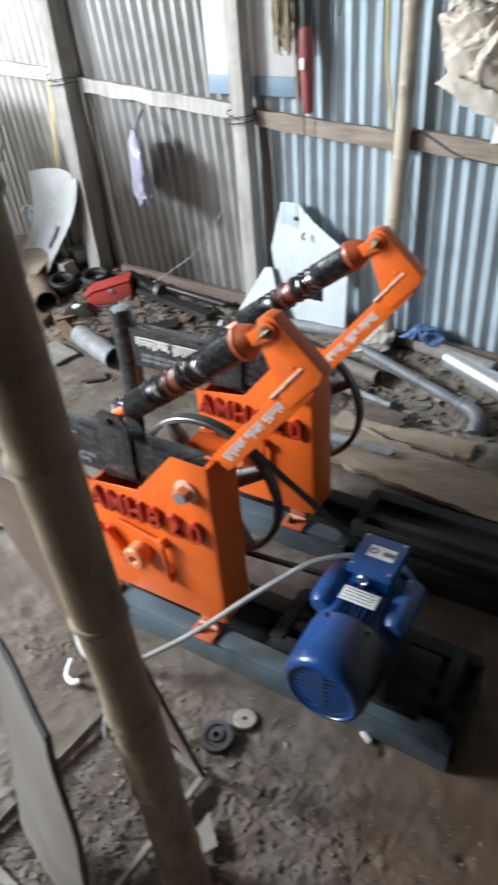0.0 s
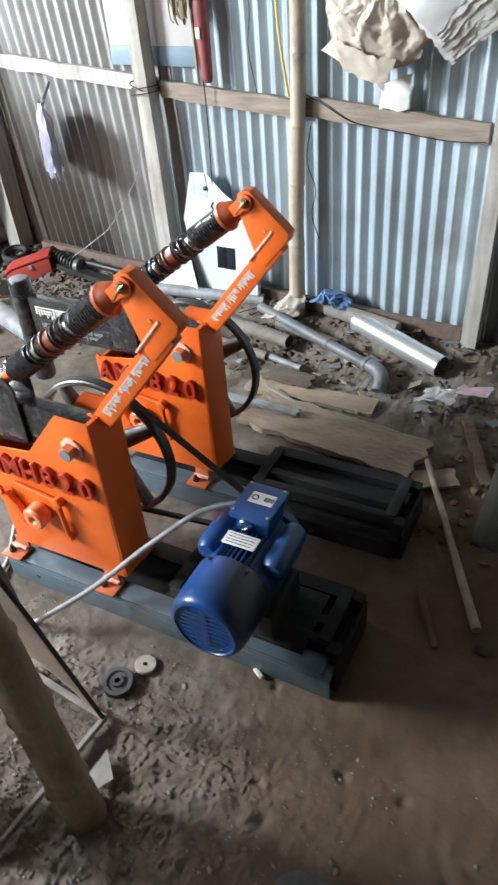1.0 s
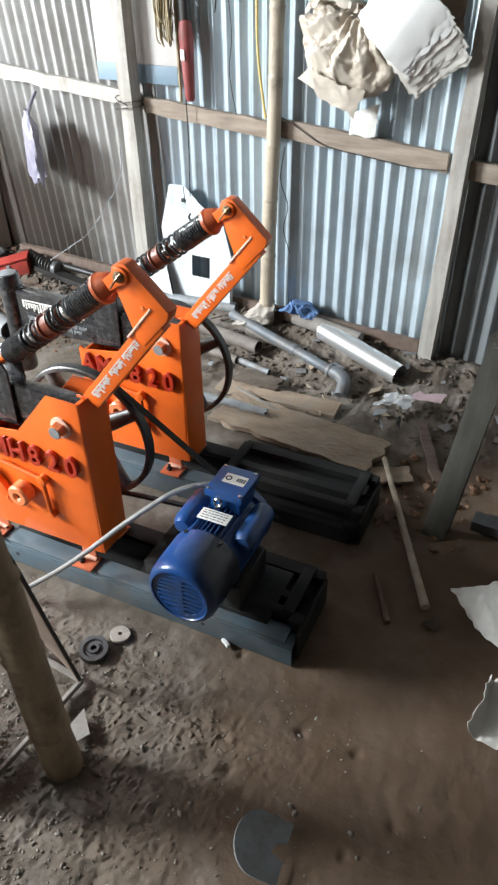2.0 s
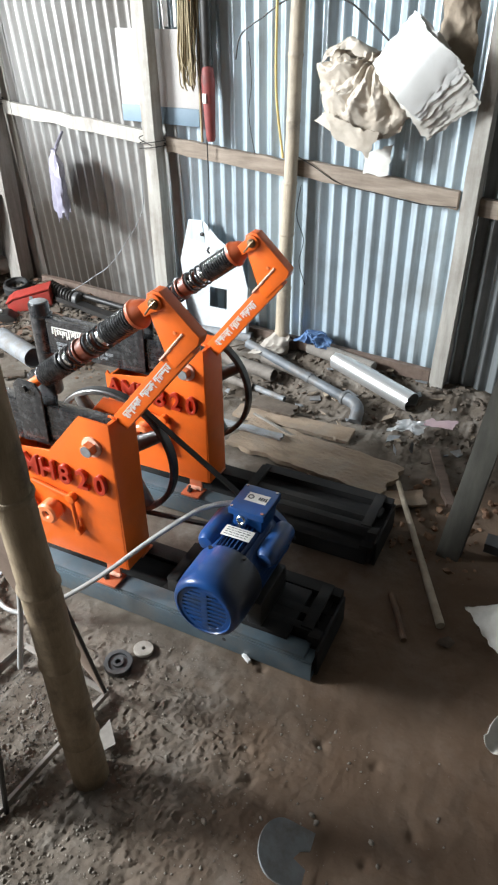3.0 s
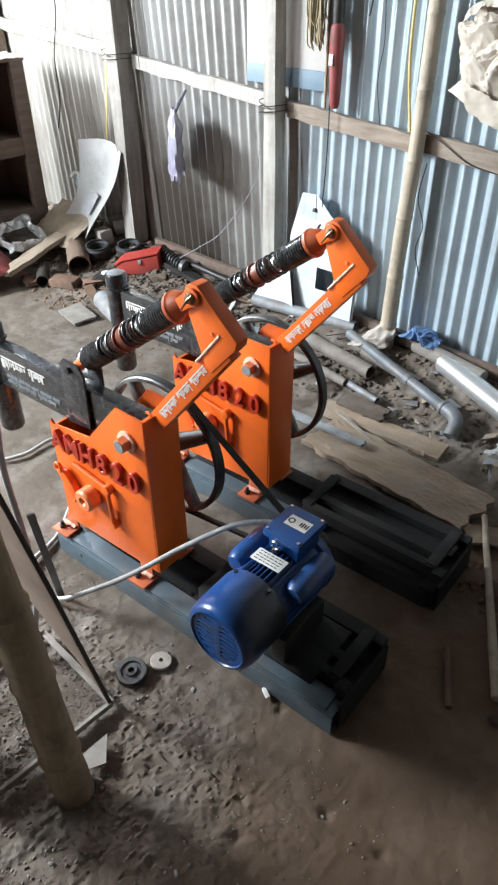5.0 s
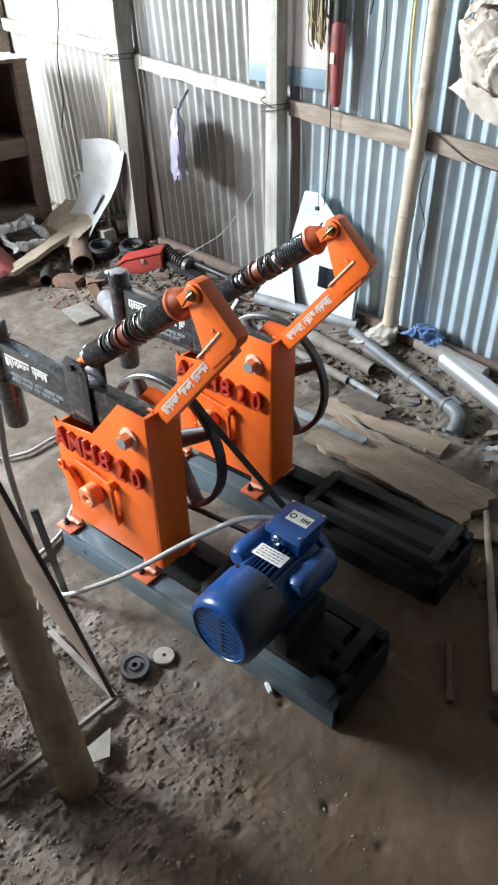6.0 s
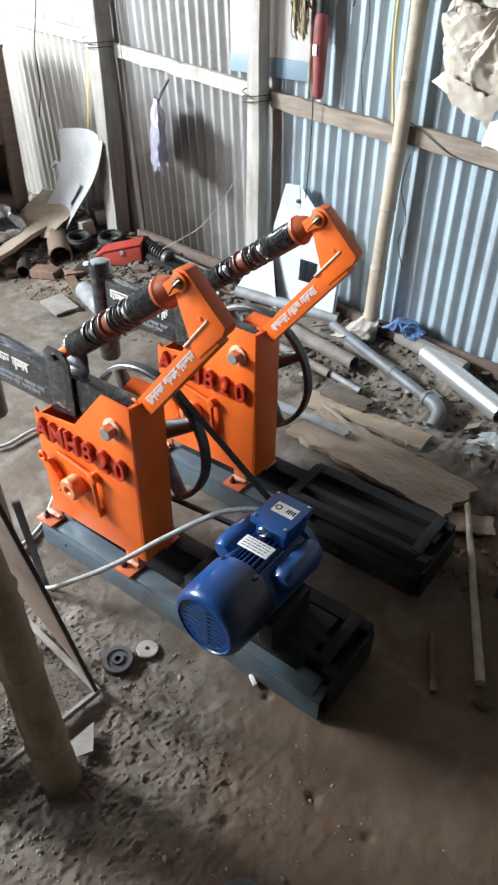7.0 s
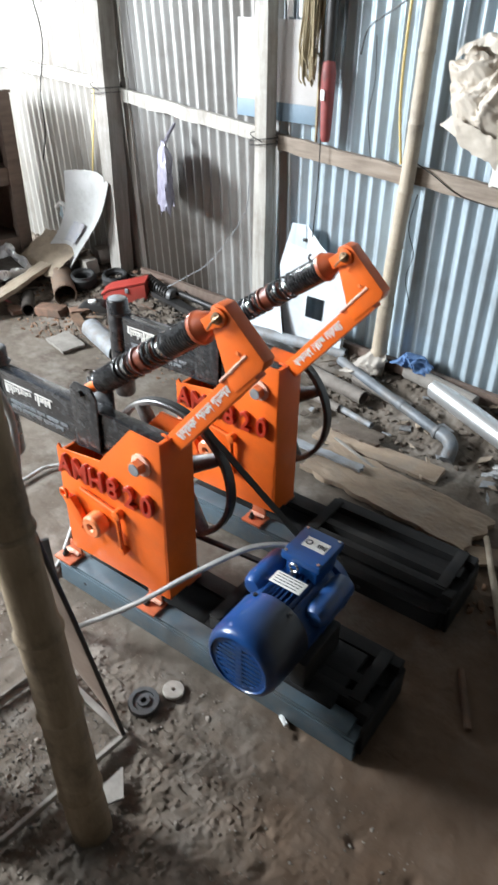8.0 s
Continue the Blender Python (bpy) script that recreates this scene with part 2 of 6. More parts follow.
PAPER_BROWN = mat("brown_paper", (0.34, 0.275, 0.205), (0.22, 0.17, 0.122), 0.8, scale=7, bump=0.3, dirt=(0.14, 0.11, 0.085), dirt_amount=0.35, dirt_scale=6)
LABEL = mat("label_print", (0.75, 0.74, 0.7), (0.65, 0.64, 0.6), 0.4, scale=30, bump=0.02)
INK = mat("dark_ink", (0.03, 0.03, 0.035), None, 0.6, bump=0.02)
WHITE_INK = mat("white_lettering_paint", (0.8, 0.78, 0.74), (0.65, 0.62, 0.58), 0.6, scale=40, bump=0.1)
WOOD_BROWN = mat("brown_cabinet_wood", (0.17, 0.118, 0.092), (0.105, 0.073, 0.057), 0.7, scale=6, stretch=(6, 0.7, 6), bump=0.2, dirt=(0.17, 0.145, 0.12), dirt_amount=0.25)
PLANK = mat("weathered_plank", (0.38, 0.31, 0.235), (0.24, 0.185, 0.135), 0.88, scale=6, stretch=(0.8, 7, 7), bump=0.4, island=0.2, dirt=(0.17, 0.13, 0.095), dirt_amount=0.35)
ROT_WOOD = mat("rotten_board", (0.31, 0.205, 0.12), (0.17, 0.11, 0.065), 0.92, scale=4, stretch=(0.8, 4, 4), bump=0.7, dirt=(0.25, 0.2, 0.155), dirt_amount=0.45)
RUSSET = mat("brown_sheet_metal", (0.36, 0.275, 0.22), (0.26, 0.19, 0.15), 0.6, 0.1, scale=4, bump=0.12, dirt=(0.13, 0.09, 0.07), dirt_amount=0.4, dirt_scale=2.2)
RUBBER = mat("rubber", (0.025, 0.025, 0.025), None, 0.75, scale=20, bump=0.1)
RED_BOX = mat("red_box_paint", (0.44, 0.05, 0.038), (0.34, 0.04, 0.03), 0.5, scale=9, bump=0.1, dirt=(0.25, 0.1, 0.07), dirt_amount=0.3)
LILAC = mat("lilac_plastic_bag", (0.27, 0.255, 0.32), (0.19, 0.18, 0.235), 0.4, scale=10, bump=0.3, dirt=(0.12, 0.11, 0.13), dirt_amount=0.3, dirt_scale=12)
BLUE_CLOTH = mat("blue_rag", (0.12, 0.22, 0.4), (0.07, 0.13, 0.27), 0.9, scale=20, bump=0.4)
BLUE_PRINT = mat("blue_print", (0.17, 0.245, 0.31), (0.14, 0.2, 0.255), 0.55, scale=8, bump=0.03)
ROPE = mat("jute_rope", (0.36, 0.3, 0.19), (0.24, 0.19, 0.115), 0.9, scale=40, bump=0.4, island=0.25)
YELLOW = mat("yellow_cable", (0.6, 0.46, 0.18), (0.5, 0.38, 0.14), 0.5, bump=0.05)
FOIL = mat("silver_foil_bag", (0.62, 0.62, 0.62), (0.4, 0.4, 0.4), 0.3, 0.5, scale=12, bump=0.3)
CREAM = mat("cream_board", (0.6, 0.53, 0.42), (0.48, 0.41, 0.31), 0.8, scale=4, stretch=(0.6, 5, 5), bump=0.2, dirt=(0.3, 0.24, 0.17), dirt_amount=0.25)
DUSTY = mat("dusty_iron", (0.3, 0.275, 0.245), (0.2, 0.18, 0.16), 0.8, 0.1, scale=14, bump=0.25)
# dark tone chosen to limit bounce from the unseen walls and roof
ROOF = mat("dark_closing_sheet", (0.11, 0.1, 0.09), (0.07, 0.062, 0.055), 0.7, 0.3, scale=4, bump=0.2)
DARK_POST = mat("grey_brown_timber", (0.058, 0.056, 0.045), (0.034, 0.032, 0.026), 0.85, scale=5, stretch=(6, 6, 0.6), bump=0.35, dirt=(0.03, 0.025, 0.02), dirt_amount=0.35)
COLLAR = mat("dark_brown_collar_paint", (0.2, 0.045, 0.02), (0.12, 0.03, 0.015), 0.35, scale=14, bump=0.1, coat=0.3, dirt=(0.05, 0.03, 0.02), dirt_amount=0.3, dirt_scale=16)
ENAMEL = mat("dull_white_enamel", (0.6, 0.635, 0.66), (0.5, 0.535, 0.565), 0.4, scale=3, bump=0.05, dirt=(0.33, 0.33, 0.33), dirt_amount=0.28, dirt_scale=4)
DUST_PIPE = mat("dust_coated_pipe", (0.2, 0.175, 0.152), (0.125, 0.107, 0.092), 0.75, 0.1, scale=11, bump=0.3, dirt=(0.26, 0.23, 0.2), dirt_amount=0.35, dirt_scale=9)
FLYWHEEL = mat("dusty_black_casting", (0.06, 0.06, 0.06), (0.03, 0.03, 0.03), 0.42, 0.15, scale=9, bump=0.15, coat=0.15, dirt=(0.36, 0.345, 0.32), dirt_amount=0.4, dirt_scale=5)
# orange made paler to carry the highlights on hub, bolt and neck
PALE_ORANGE = mat("pale_orange_enamel", (0.84, 0.27, 0.1), (0.78, 0.19, 0.05), 0.36, scale=16, bump=0.12, coat=0.4, dirt=(0.72, 0.4, 0.28), dirt_amount=0.3, dirt_scale=22)
PALE_DISC = mat("pale_dusty_steel", (0.46, 0.42, 0.37), (0.34, 0.305, 0.265), 0.75, 0.1, scale=18, bump=0.25)
ASH = mat("grey_ash_flake", (0.26, 0.24, 0.22), (0.17, 0.157, 0.143), 0.9, spec=0.2, scale=22, bump=0.3, island=0.25)
# weathered sheet coloured darker still for the shade past post_3
TIN_OLD_SHADED = mat("weathered_shaded_zinc_sheet", (0.34, 0.37, 0.38), (0.22, 0.24, 0.25), 0.45, 0.45, scale=3.5, bump=0.06, fine=30, stretch=(1, 1, 0.35), dirt=(0.09, 0.08, 0.07), dirt_amount=0.35, dirt_scale=2.4, streak=((0.1, 0.09, 0.08), 0.6))
BRICK_OLD = mat("old_brick", (0.2, 0.118, 0.082), (0.12, 0.08, 0.06), 0.9, spec=0.2, scale=16, bump=0.4, dirt=(0.09, 0.075, 0.062), dirt_amount=0.45, dirt_scale=12, island=0.2)
# dirt colour blackened to carry the west corner's shade
SHADED_DIRT = mat("shaded_debris", (0.055, 0.047, 0.04), (0.033, 0.029, 0.026), 0.95, spec=0.15, scale=18, bump=0.4, island=0.4)
BRICK_DUST = mat("broken_brown_lumps", (0.26, 0.155, 0.1), (0.15, 0.09, 0.06), 0.95, spec=0.15, scale=18, bump=0.4, island=0.35)

# ---- building helpers ----


def thing(name, label, category, place=(0, 0, 0), turn=(0, 0, 0), group="", kind=""):
    ob = new(name)
    ob.empty_display_size = 0.1
    ob.matrix_world = pose(*place, *turn)
    return tagged(ob, label, category, group, kind)


def mesh_of(name, bm, material, smooth=True):
    me = bpy.data.meshes.new(name)
    bm.normal_update()
    if smooth:
        for f in bm.faces:
            f.smooth = True
        for e in bm.edges:
            e.smooth = len(e.link_faces) != 2 or e.calc_face_angle(0) < 0.6
    bm.to_mesh(me)
    bm.free()
    me.materials.append(material)
    return me


def part(name, bm, material, parent=None, label="", smooth=True):
    ob = new(name, mesh_of(name, bm, material, smooth))
    ob.parent = parent
    return tagged(ob, label)


def box(bm, c, s, bevel=0.004, turn=None):
    """A bevelled box of size s round c."""
    got = bmesh.ops.create_cube(bm, size=1)
    vs = got["verts"]
    bmesh.ops.scale(bm, vec=s, verts=vs)
    if bevel:
        es = list({e for v in vs for e in v.link_edges})
        r = bmesh.ops.bevel(bm, geom=es, offset=min(bevel, 0.45 * min(s)), segments=2, affect="EDGES", profile=0.6)
        vs = list({v for f in r["faces"] for v in f.verts} | {v for v in vs if v.is_valid})
    m = Matrix.Translation(c) @ (turn or Matrix.Identity(4))
    bmesh.ops.transform(bm, matrix=m, verts=vs)
    return vs


def tube(bm, pts, radii, seg=16, caps=True):
    """A tube along pts; radii one number or one per point."""
    pts = [Vector(p) for p in pts]
    rs = radii if hasattr(radii, "__len__") else [radii] * len(pts)
    rings, up = [], None
    for i, p in enumerate(pts):
        d = (pts[min(i + 1, len(pts) - 1)] - pts[max(i - 1, 0)]).normalized()
        if up is None:
            up = d.orthogonal().normalized()
        up = (up - d * up.dot(d)).normalized()
        side = d.cross(up)
        rings.append([bm.verts.new(p + rs[i] * (math.cos(a) * up + math.sin(a) * side)) for a in (2 * math.pi * k / seg for k in range(seg))])
    for r0, r1 in zip(rings, rings[1:]):
        for k in range(seg):
            bm.faces.new((r0[k], r0[(k + 1) % seg], r1[(k + 1) % seg], r1[k]))
    if caps:
        bm.faces.new(rings[0][::-1])
        bm.faces.new(rings[-1])
    return rings


def lathe(bm, origin, profile, seg=48):
    """A turned surface round the y axis through origin: rows of (y, radius)."""
    o = Vector(origin)
    rows = [[bm.verts.new(o + Vector((r * math.cos(a), y, r * math.sin(a)))) for a in (2 * math.pi * k / seg for k in range(seg))] for y, r in profile]
    fs = [bm.faces.new((r0[k], r0[(k + 1) % seg], r1[(k + 1) % seg], r1[k])) for r0, r1 in zip(rows, rows[1:]) for k in range(seg)]
    bmesh.ops.recalc_face_normals(bm, faces=fs)


def rod(bm, p, q, r, seg=20, edge=0.0):
    p, q = Vector(p), Vector(q)
    d = (q - p).normalized()
    if edge:
        return tube(bm, [p, p + d * edge * 0.3, p + d * edge, q - d * edge, q - d * edge * 0.3, q], [r - edge, r - edge * 0.3, r, r, r - edge * 0.3, r - edge], seg)
    return tube(bm, [p, q], r, seg)


def pipe(bm, p, q, r, wall=0.004, seg=20):
    """An open pipe with a wall."""
    p, q = Vector(p), Vector(q)
    outer = tube(bm, [p, q], r, seg, False)
    inner = tube(bm, [p, q], r - wall, seg, False)
    for o, i, flip in ((outer[0], inner[0], True), (outer[1], inner[1], False)):
        for k in range(seg):
            quad = (o[k], o[(k + 1) % seg], i[(k + 1) % seg], i[k])
            bm.faces.new(quad[::-1] if flip else quad)
    bmesh.ops.recalc_face_normals(bm, faces=bm.faces[:])


def prism(bm, outline, y0, y1, bevel=0.003):
    """A polygon in x, z pushed from y0 to y1."""
    a = [bm.verts.new((x, y0, z)) for x, z in outline]
    b = [bm.verts.new((x, y1, z)) for x, z in outline]
    fs = [bm.faces.new(a), bm.faces.new(b[::-1])]
    n = len(a)
    for k in range(n):
        fs.append(bm.faces.new((a[k], b[k], b[(k + 1) % n], a[(k + 1) % n])))
    bmesh.ops.recalc_face_normals(bm, faces=fs)
    if bevel:
        bmesh.ops.bevel(bm, geom=list({e for f in fs for e in f.edges}), offset=bevel, segments=2, affect="EDGES", profile=0.6)


def ring(bm, centre, axis, r_out, r_in, width, seg=48, rounding=0.004):
    """A flat rim round an axis ("y" or "z")."""
    prof = [(r_out - rounding, -width / 2), (r_out, -width / 2 + rounding), (r_out, width / 2 - rounding), (r_out - rounding, width / 2), (r_in + rounding, width / 2), (r_in, width / 2 - rounding), (r_in, -width / 2 + rounding), (r_in + rounding, -width / 2)]
    loops = []
    for k in range(seg):
        a = 2 * math.pi * k / seg
        row = []
        for r, w in prof:
            x, z = r * math.cos(a), r * math.sin(a)
            row.append(bm.verts.new(Vector(centre) + (Vector((x, w, z)) if axis == "y" else Vector((x, z, w)))))
        loops.append(row)
    n = len(prof)
    fs = []
    for k in range(seg):
        p, q = loops[k], loops[(k + 1) % seg]
        for j in range(n):
            fs.append(bm.faces.new((p[j], p[(j + 1) % n], q[(j + 1) % n], q[j])))
    bmesh.ops.recalc_face_normals(bm, faces=fs)


def helix(p, q, r, turns, per=18):
    p, q = Vector(p), Vector(q)
    d = (q - p).normalized()
    u = d.orthogonal().normalized()
    w = d.cross(u)
    n = int(turns * per)
    return [p.lerp(q, k / n) + r * (math.cos(2 * math.pi * k / per) * u + math.sin(2 * math.pi * k / per) * w) for k in range(n + 1)]


def smooth_path(pts, steps=8):
    """A Catmull-Rom line through pts."""
    pts = [Vector(p) for p in pts]
    ext = [2 * pts[0] - pts[1], *pts, 2 * pts[-1] - pts[-2]]
    out = []
    for i in range(1, len(ext) - 2):
        a, b, c, d = ext[i - 1:i + 3]
        for k in range(steps):
            t = k / steps
            out.append(0.5 * (2 * b + (c - a) * t + (2 * a - 5 * b + 4 * c - d) * t * t + (3 * b - a - 3 * c + d) * t ** 3))
    return [*out, pts[-1]]


def grid_sheet(bm, fn, nu, nv, thick=0.0):
    """A sheet over u, v in 0..1 from fn, with a back face when thick."""
    front = [[bm.verts.new(fn(i / nu, j / nv)) for j in range(nv + 1)] for i in range(nu + 1)]
    fs = [bm.faces.new((front[i][j], front[i + 1][j], front[i + 1][j + 1], front[i][j + 1])) for i in range(nu) for j in range(nv)]
    if thick:
        bm.normal_update()
        back = [[bm.verts.new(v.co - v.normal * thick) for v in row] for row in front]
        for i in range(nu):
            for j in range(nv):
                bm.faces.new((back[i][j], back[i][j + 1], back[i + 1][j + 1], back[i + 1][j]))
        rim = [(front[i][0], back[i][0]) for i in range(nu + 1)] + [(front[nu][j], back[nu][j]) for j in range(1, nv + 1)] + [(front[i][nv], back[i][nv]) for i in range(nu - 1, -1, -1)] + [(front[0][j], back[0][j]) for j in range(nv - 1, 0, -1)]
        for (a, b), (c, d) in zip(rim, rim[1:] + rim[:1]):
            bm.faces.new((a, b, d, c))
        bmesh.ops.recalc_face_normals(bm, faces=bm.faces[:])
    return fs


def wob(x, y, z=0.0, s=1.0):
    return noise.noise(Vector((x * s, y * s, z * s)))


def smoothstep(a, b, x):
    t = max(0.0, min(1.0, (x - a) / (b - a)))
    return t * t * (3 - 2 * t)


HOLES = ((0.18, 0.88, 0.016), (0.02, 0.86, 0.014), (-0.1, 0.66, 0.018), (-0.16, 0.74, 0.014), (0.34, 0.75, 0.02), (0.26, 0.62, 0.016), (-0.26, 1.0, 0.012))


def ground_z(x, y):
    """The earth floor: level in the middle, cloddy in the foreground, heaped along the far wall."""
    z = 0.010 * wob(x, y, 0, 2.3) + 0.005 * wob(x, y, 3, 7) - 0.007
    z += 0.0026 * wob(x, y, 2, 24) + 0.0016 * abs(wob(x, y, 6, 55))
    near = smoothstep(1.0, 0.7, y) * smoothstep(0.35, -0.4, x) * smoothstep(-0.15, 0.25, wob(x, y, 9, 2.4) + 0.12)
    near = max(near, 0.9 * smoothstep(-0.28, -0.45, x) * smoothstep(0.56, 0.42, y) * smoothstep(-0.1, 0.1, y))
    if near:
        z += near * (0.0085 * wob(x, y, 7, 15) + 0.0085 * abs(wob(x, y, 8, 34)) + 0.0075 * abs(wob(x, y, 9, 64)) + 0.004 * wob(x, y, 4, 130) - 0.003)
    if -0.26 < x < -0.14 and 0.68 < y < 0.82:
        # two parallel scratches
        for off in (0.0, 0.016):
            gap = (x + 0.199 - off) + 0.53 * (y - 0.752)
            z -= 0.0026 * math.exp(-(gap / 0.0045) ** 2) * smoothstep(0.058, 0.045, abs(y - 0.752))
    for hx, hy, hr in HOLES:
        d2 = (x - hx) ** 2 + (y - hy) ** 2
        if d2 < 9 * hr * hr:
            z -= 0.011 * math.exp(-d2 / (hr * hr))
    z += 0.11 * smoothstep(2.55, 3.0, y) * (0.8 + 0.5 * wob(x, y, 1, 3))
    z += 0.05 * smoothstep(2.2, 2.7, y) * smoothstep(-2.2, -3.2, x)
    far = smoothstep(2.1, 2.5, y)
    if far:
        z += far * (0.018 * wob(x, y, 5, 11) + 0.012 * abs(wob(x, y, 6, 27)))
    return z


def stone(bm, c, r, rnd, flat=0.6):
    got = bmesh.ops.create_icosphere(bm, subdivisions=1, radius=r)
    k = rnd.random() * 50
    for v in got["verts"]:
        v.co *= 1 + 0.55 * noise.noise(v.co / r * 0.9 + Vector((k, k, k)))
    m = Matrix.Translation(c) @ Euler((rnd.random() * 0.6, rnd.random() * 0.6, rnd.random() * 6)).to_matrix().to_4x4() @ Matrix.Diagonal((1 + rnd.random() * 0.7, 0.7 + rnd.random() * 0.5, flat, 1))
    bmesh.ops.transform(bm, matrix=m, verts=got["verts"])


# ---- structure ----
bm = bmesh.new()
# finer where the camera passes nearest
XS = np.concatenate((np.linspace(-4.9, -1.35, 222, endpoint=False), np.linspace(-1.35, 0.6, 325, endpoint=False), np.linspace(0.6, 5.5, 61)))
YS = np.concatenate((np.linspace(-2.7, 0.0, 60, endpoint=False), np.linspace(0.0, 1.4, 233, endpoint=False), np.linspace(1.4, 3.2, 125)))


def floor_at(u, v):
    x, y = float(XS[round(u * (len(XS) - 1))]), float(YS[round(v * (len(YS) - 1))])
    return Vector((x, y, ground_z(x, y)))


grid_sheet(bm, floor_at, len(XS) - 1, len(YS) - 1)
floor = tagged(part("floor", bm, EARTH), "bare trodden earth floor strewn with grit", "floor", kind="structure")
bm = bmesh.new()
bmesh.ops.create_grid(bm, x_segments=8, y_segments=8, size=60, matrix=Matrix.Translation((0, 0, -0.06)))
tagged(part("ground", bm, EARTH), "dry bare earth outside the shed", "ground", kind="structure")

WALL_Y = 3.04
wall = thing("wall_north", "corrugated zinc sheet wall of a shed", "wall", kind="structure")


def corrugated(x0, x1, z0, z1, lean, depth, seed, rib=1.0):
    bm = bmesh.new()
    pitch, n = 0.0735, max(8, int(round((x1 - x0) / 0.0735 * 18)))

    def at(u, v):
        x, z = x0 + (x1 - x0) * u, z0 + (z1 - z0) * v
        y = -0.0128 * rib * math.asin(0.965 * math.cos(2 * math.pi * x / pitch)) / 1.3 + 0.006 * wob(x, seed, z, 1.3) + 0.0008 * wob(x, seed + 5, z, 5)
        return Vector((x - lean * (z - 1.0), WALL_Y + depth + y, z))

    grid_sheet(bm, at, n, 14, 0.0015)
    return bm


for k, (x0, x1, lean, depth, material, label) in enumerate((
        (-4.95, -4.05, 0.07, 0.000, TIN_PALE, "pale zinc sheet"), (-4.12, -3.28, 0.075, -0.004, TIN_PALE, "pale zinc sheet"),
        (-3.36, -2.6, 0.08, 0.002, TIN_SHADED, "dull grey zinc sheet, dirt and shade painted at its foot"), (-2.68, -1.98, 0.065, -0.003, TIN_SHADED, "dull grey zinc sheet, dirt and shade painted at its foot"),
        (-2.1, -1.22, 0.0, 0.004, TIN_BLUE, "bluish zinc sheet"), (-1.30, -0.36, 0.0, -0.002, TIN_BLUE, "bluish zinc sheet"),
        (-0.365, 0.5, -0.01, 0.003, TIN_OLD_SHADED, "weathered zinc sheet, darkened for the shade past a post"), (0.42, 1.35, 0.0, -0.002, TIN_OLD_SHADED, "weathered zinc sheet, darkened for the shade past a post"), (1.28, 2.25, 0.0, 0.002, TIN, "grey zinc sheet"), (2.2, 3.9, 0.0, -0.002, TIN, "grey zinc sheet"), (3.85, 5.5, 0.0, 0.002, TIN, "grey zinc sheet"))):
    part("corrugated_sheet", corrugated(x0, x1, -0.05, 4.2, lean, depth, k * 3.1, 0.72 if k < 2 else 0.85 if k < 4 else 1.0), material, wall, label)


# walls mostly out of view, placed and opened to shape the daylight
def plain_wall(name, pieces):
    w = thing(name, "dark wall closing the shed, mostly out of view", "wall", kind="structure")
    for c, s in pieces:
        bm = bmesh.new()
        box(bm, c, s, 0)
        part("panel", bm, ROOF, w)


plain_wall("wall_west", [((-4.9, 2.945, 2.1), (0.06, 0.31, 4.2)), ((-4.9, -2.55, 2.1), (0.06, 0.34, 4.2)), ((-4.9, 0.205, 0.2), (0.06, 5.17, 0.4)), ((-4.9, 0.205, 4.05), (0.06, 5.17, 0.3))])
plain_wall("wall_south", [((0.3, -2.7, 0.85), (10.4, 0.06, 1.7)), ((0.3, -2.7, 3.45), (10.4, 0.06, 1.5)), ((-4.7, -2.7, 2.2), (0.4, 0.06, 1.0)), ((1.1, -2.7, 2.2), (8.8, 0.06, 1.0))])
plain_wall("wall_east", [((5.45, 0.2, 2.1), (0.06, 5.74, 4.2))])
# unseen roof added to keep sky light out
bm = bmesh.new()
box(bm, (0.3, 0.2, 4.23), (10.8, 6.2, 0.05), 0)
tagged(part("ceiling", bm, ROOF), "dark unseen roof closing the shed", "roof", kind="structure")


def timber(name, label, x, y, w, d, z0, z1, material, lean=(0, 0), seed=0, kind="structure", category="post"):
    """A rough squared timber with uneven faces."""
    bm = bmesh.new()
    rows, prof = [], [(-1, -1), (0, -1), (1, -1), (1, 0), (1, 1), (0, 1), (-1, 1), (-1, 0)]
    n = 22
    for i in range(n + 1):
        z = z0 + (z1 - z0) * i / n
        row = []
        for j, (a, b) in enumerate(prof):
            k = 0.93 if a and b else 1.0
            row.append(bm.verts.new((a * k * w / 2 + lean[0] * (z - z0) + 0.006 * wob(z, j, seed, 2.2), b * k * d / 2 + lean[1] * (z - z0) + 0.006 * wob(z, j, seed + 9, 2.2), z - z0)))
        rows.append(row)
    for r0, r1 in zip(rows, rows[1:]):
        for k in range(8):
            bm.faces.new((r0[k], r0[(k + 1) % 8], r1[(k + 1) % 8], r1[k]))
    bm.faces.new(rows[0][::-1])
    bm.faces.new(rows[-1])
    ob = part(name, bm, material)
    ob.location = (x, y, z0)
    return tagged(ob, label, category, kind=kind)


timber("post_corner", "dark timber corner post of the shed", -4.845, 2.98, 0.05, 0.08, -0.05, 4.2, GIRT, seed=1)
timber("post_1", "limewashed timber wall post, greyed for its shaded face", -3.358, 2.935, 0.115, 0.12, -0.05, 4.2, POST_SHADED, (0.004, 0), seed=2)
timber("post_2", "limewashed square timber wall post", -2.075, 2.94, 0.085, 0.085, -0.05, 4.2, POST, (-0.01, 0), seed=3)
timber("post_3", "limewashed square timber wall post", -0.352, 2.965, 0.072, 0.08, -0.02, 4.2, POST, (0.024, 0), seed=4)
timber("post_4", "limewashed square timber wall post", 1.2, 2.965, 0.085, 0.08, -0.02, 4.2, POST, seed=14)


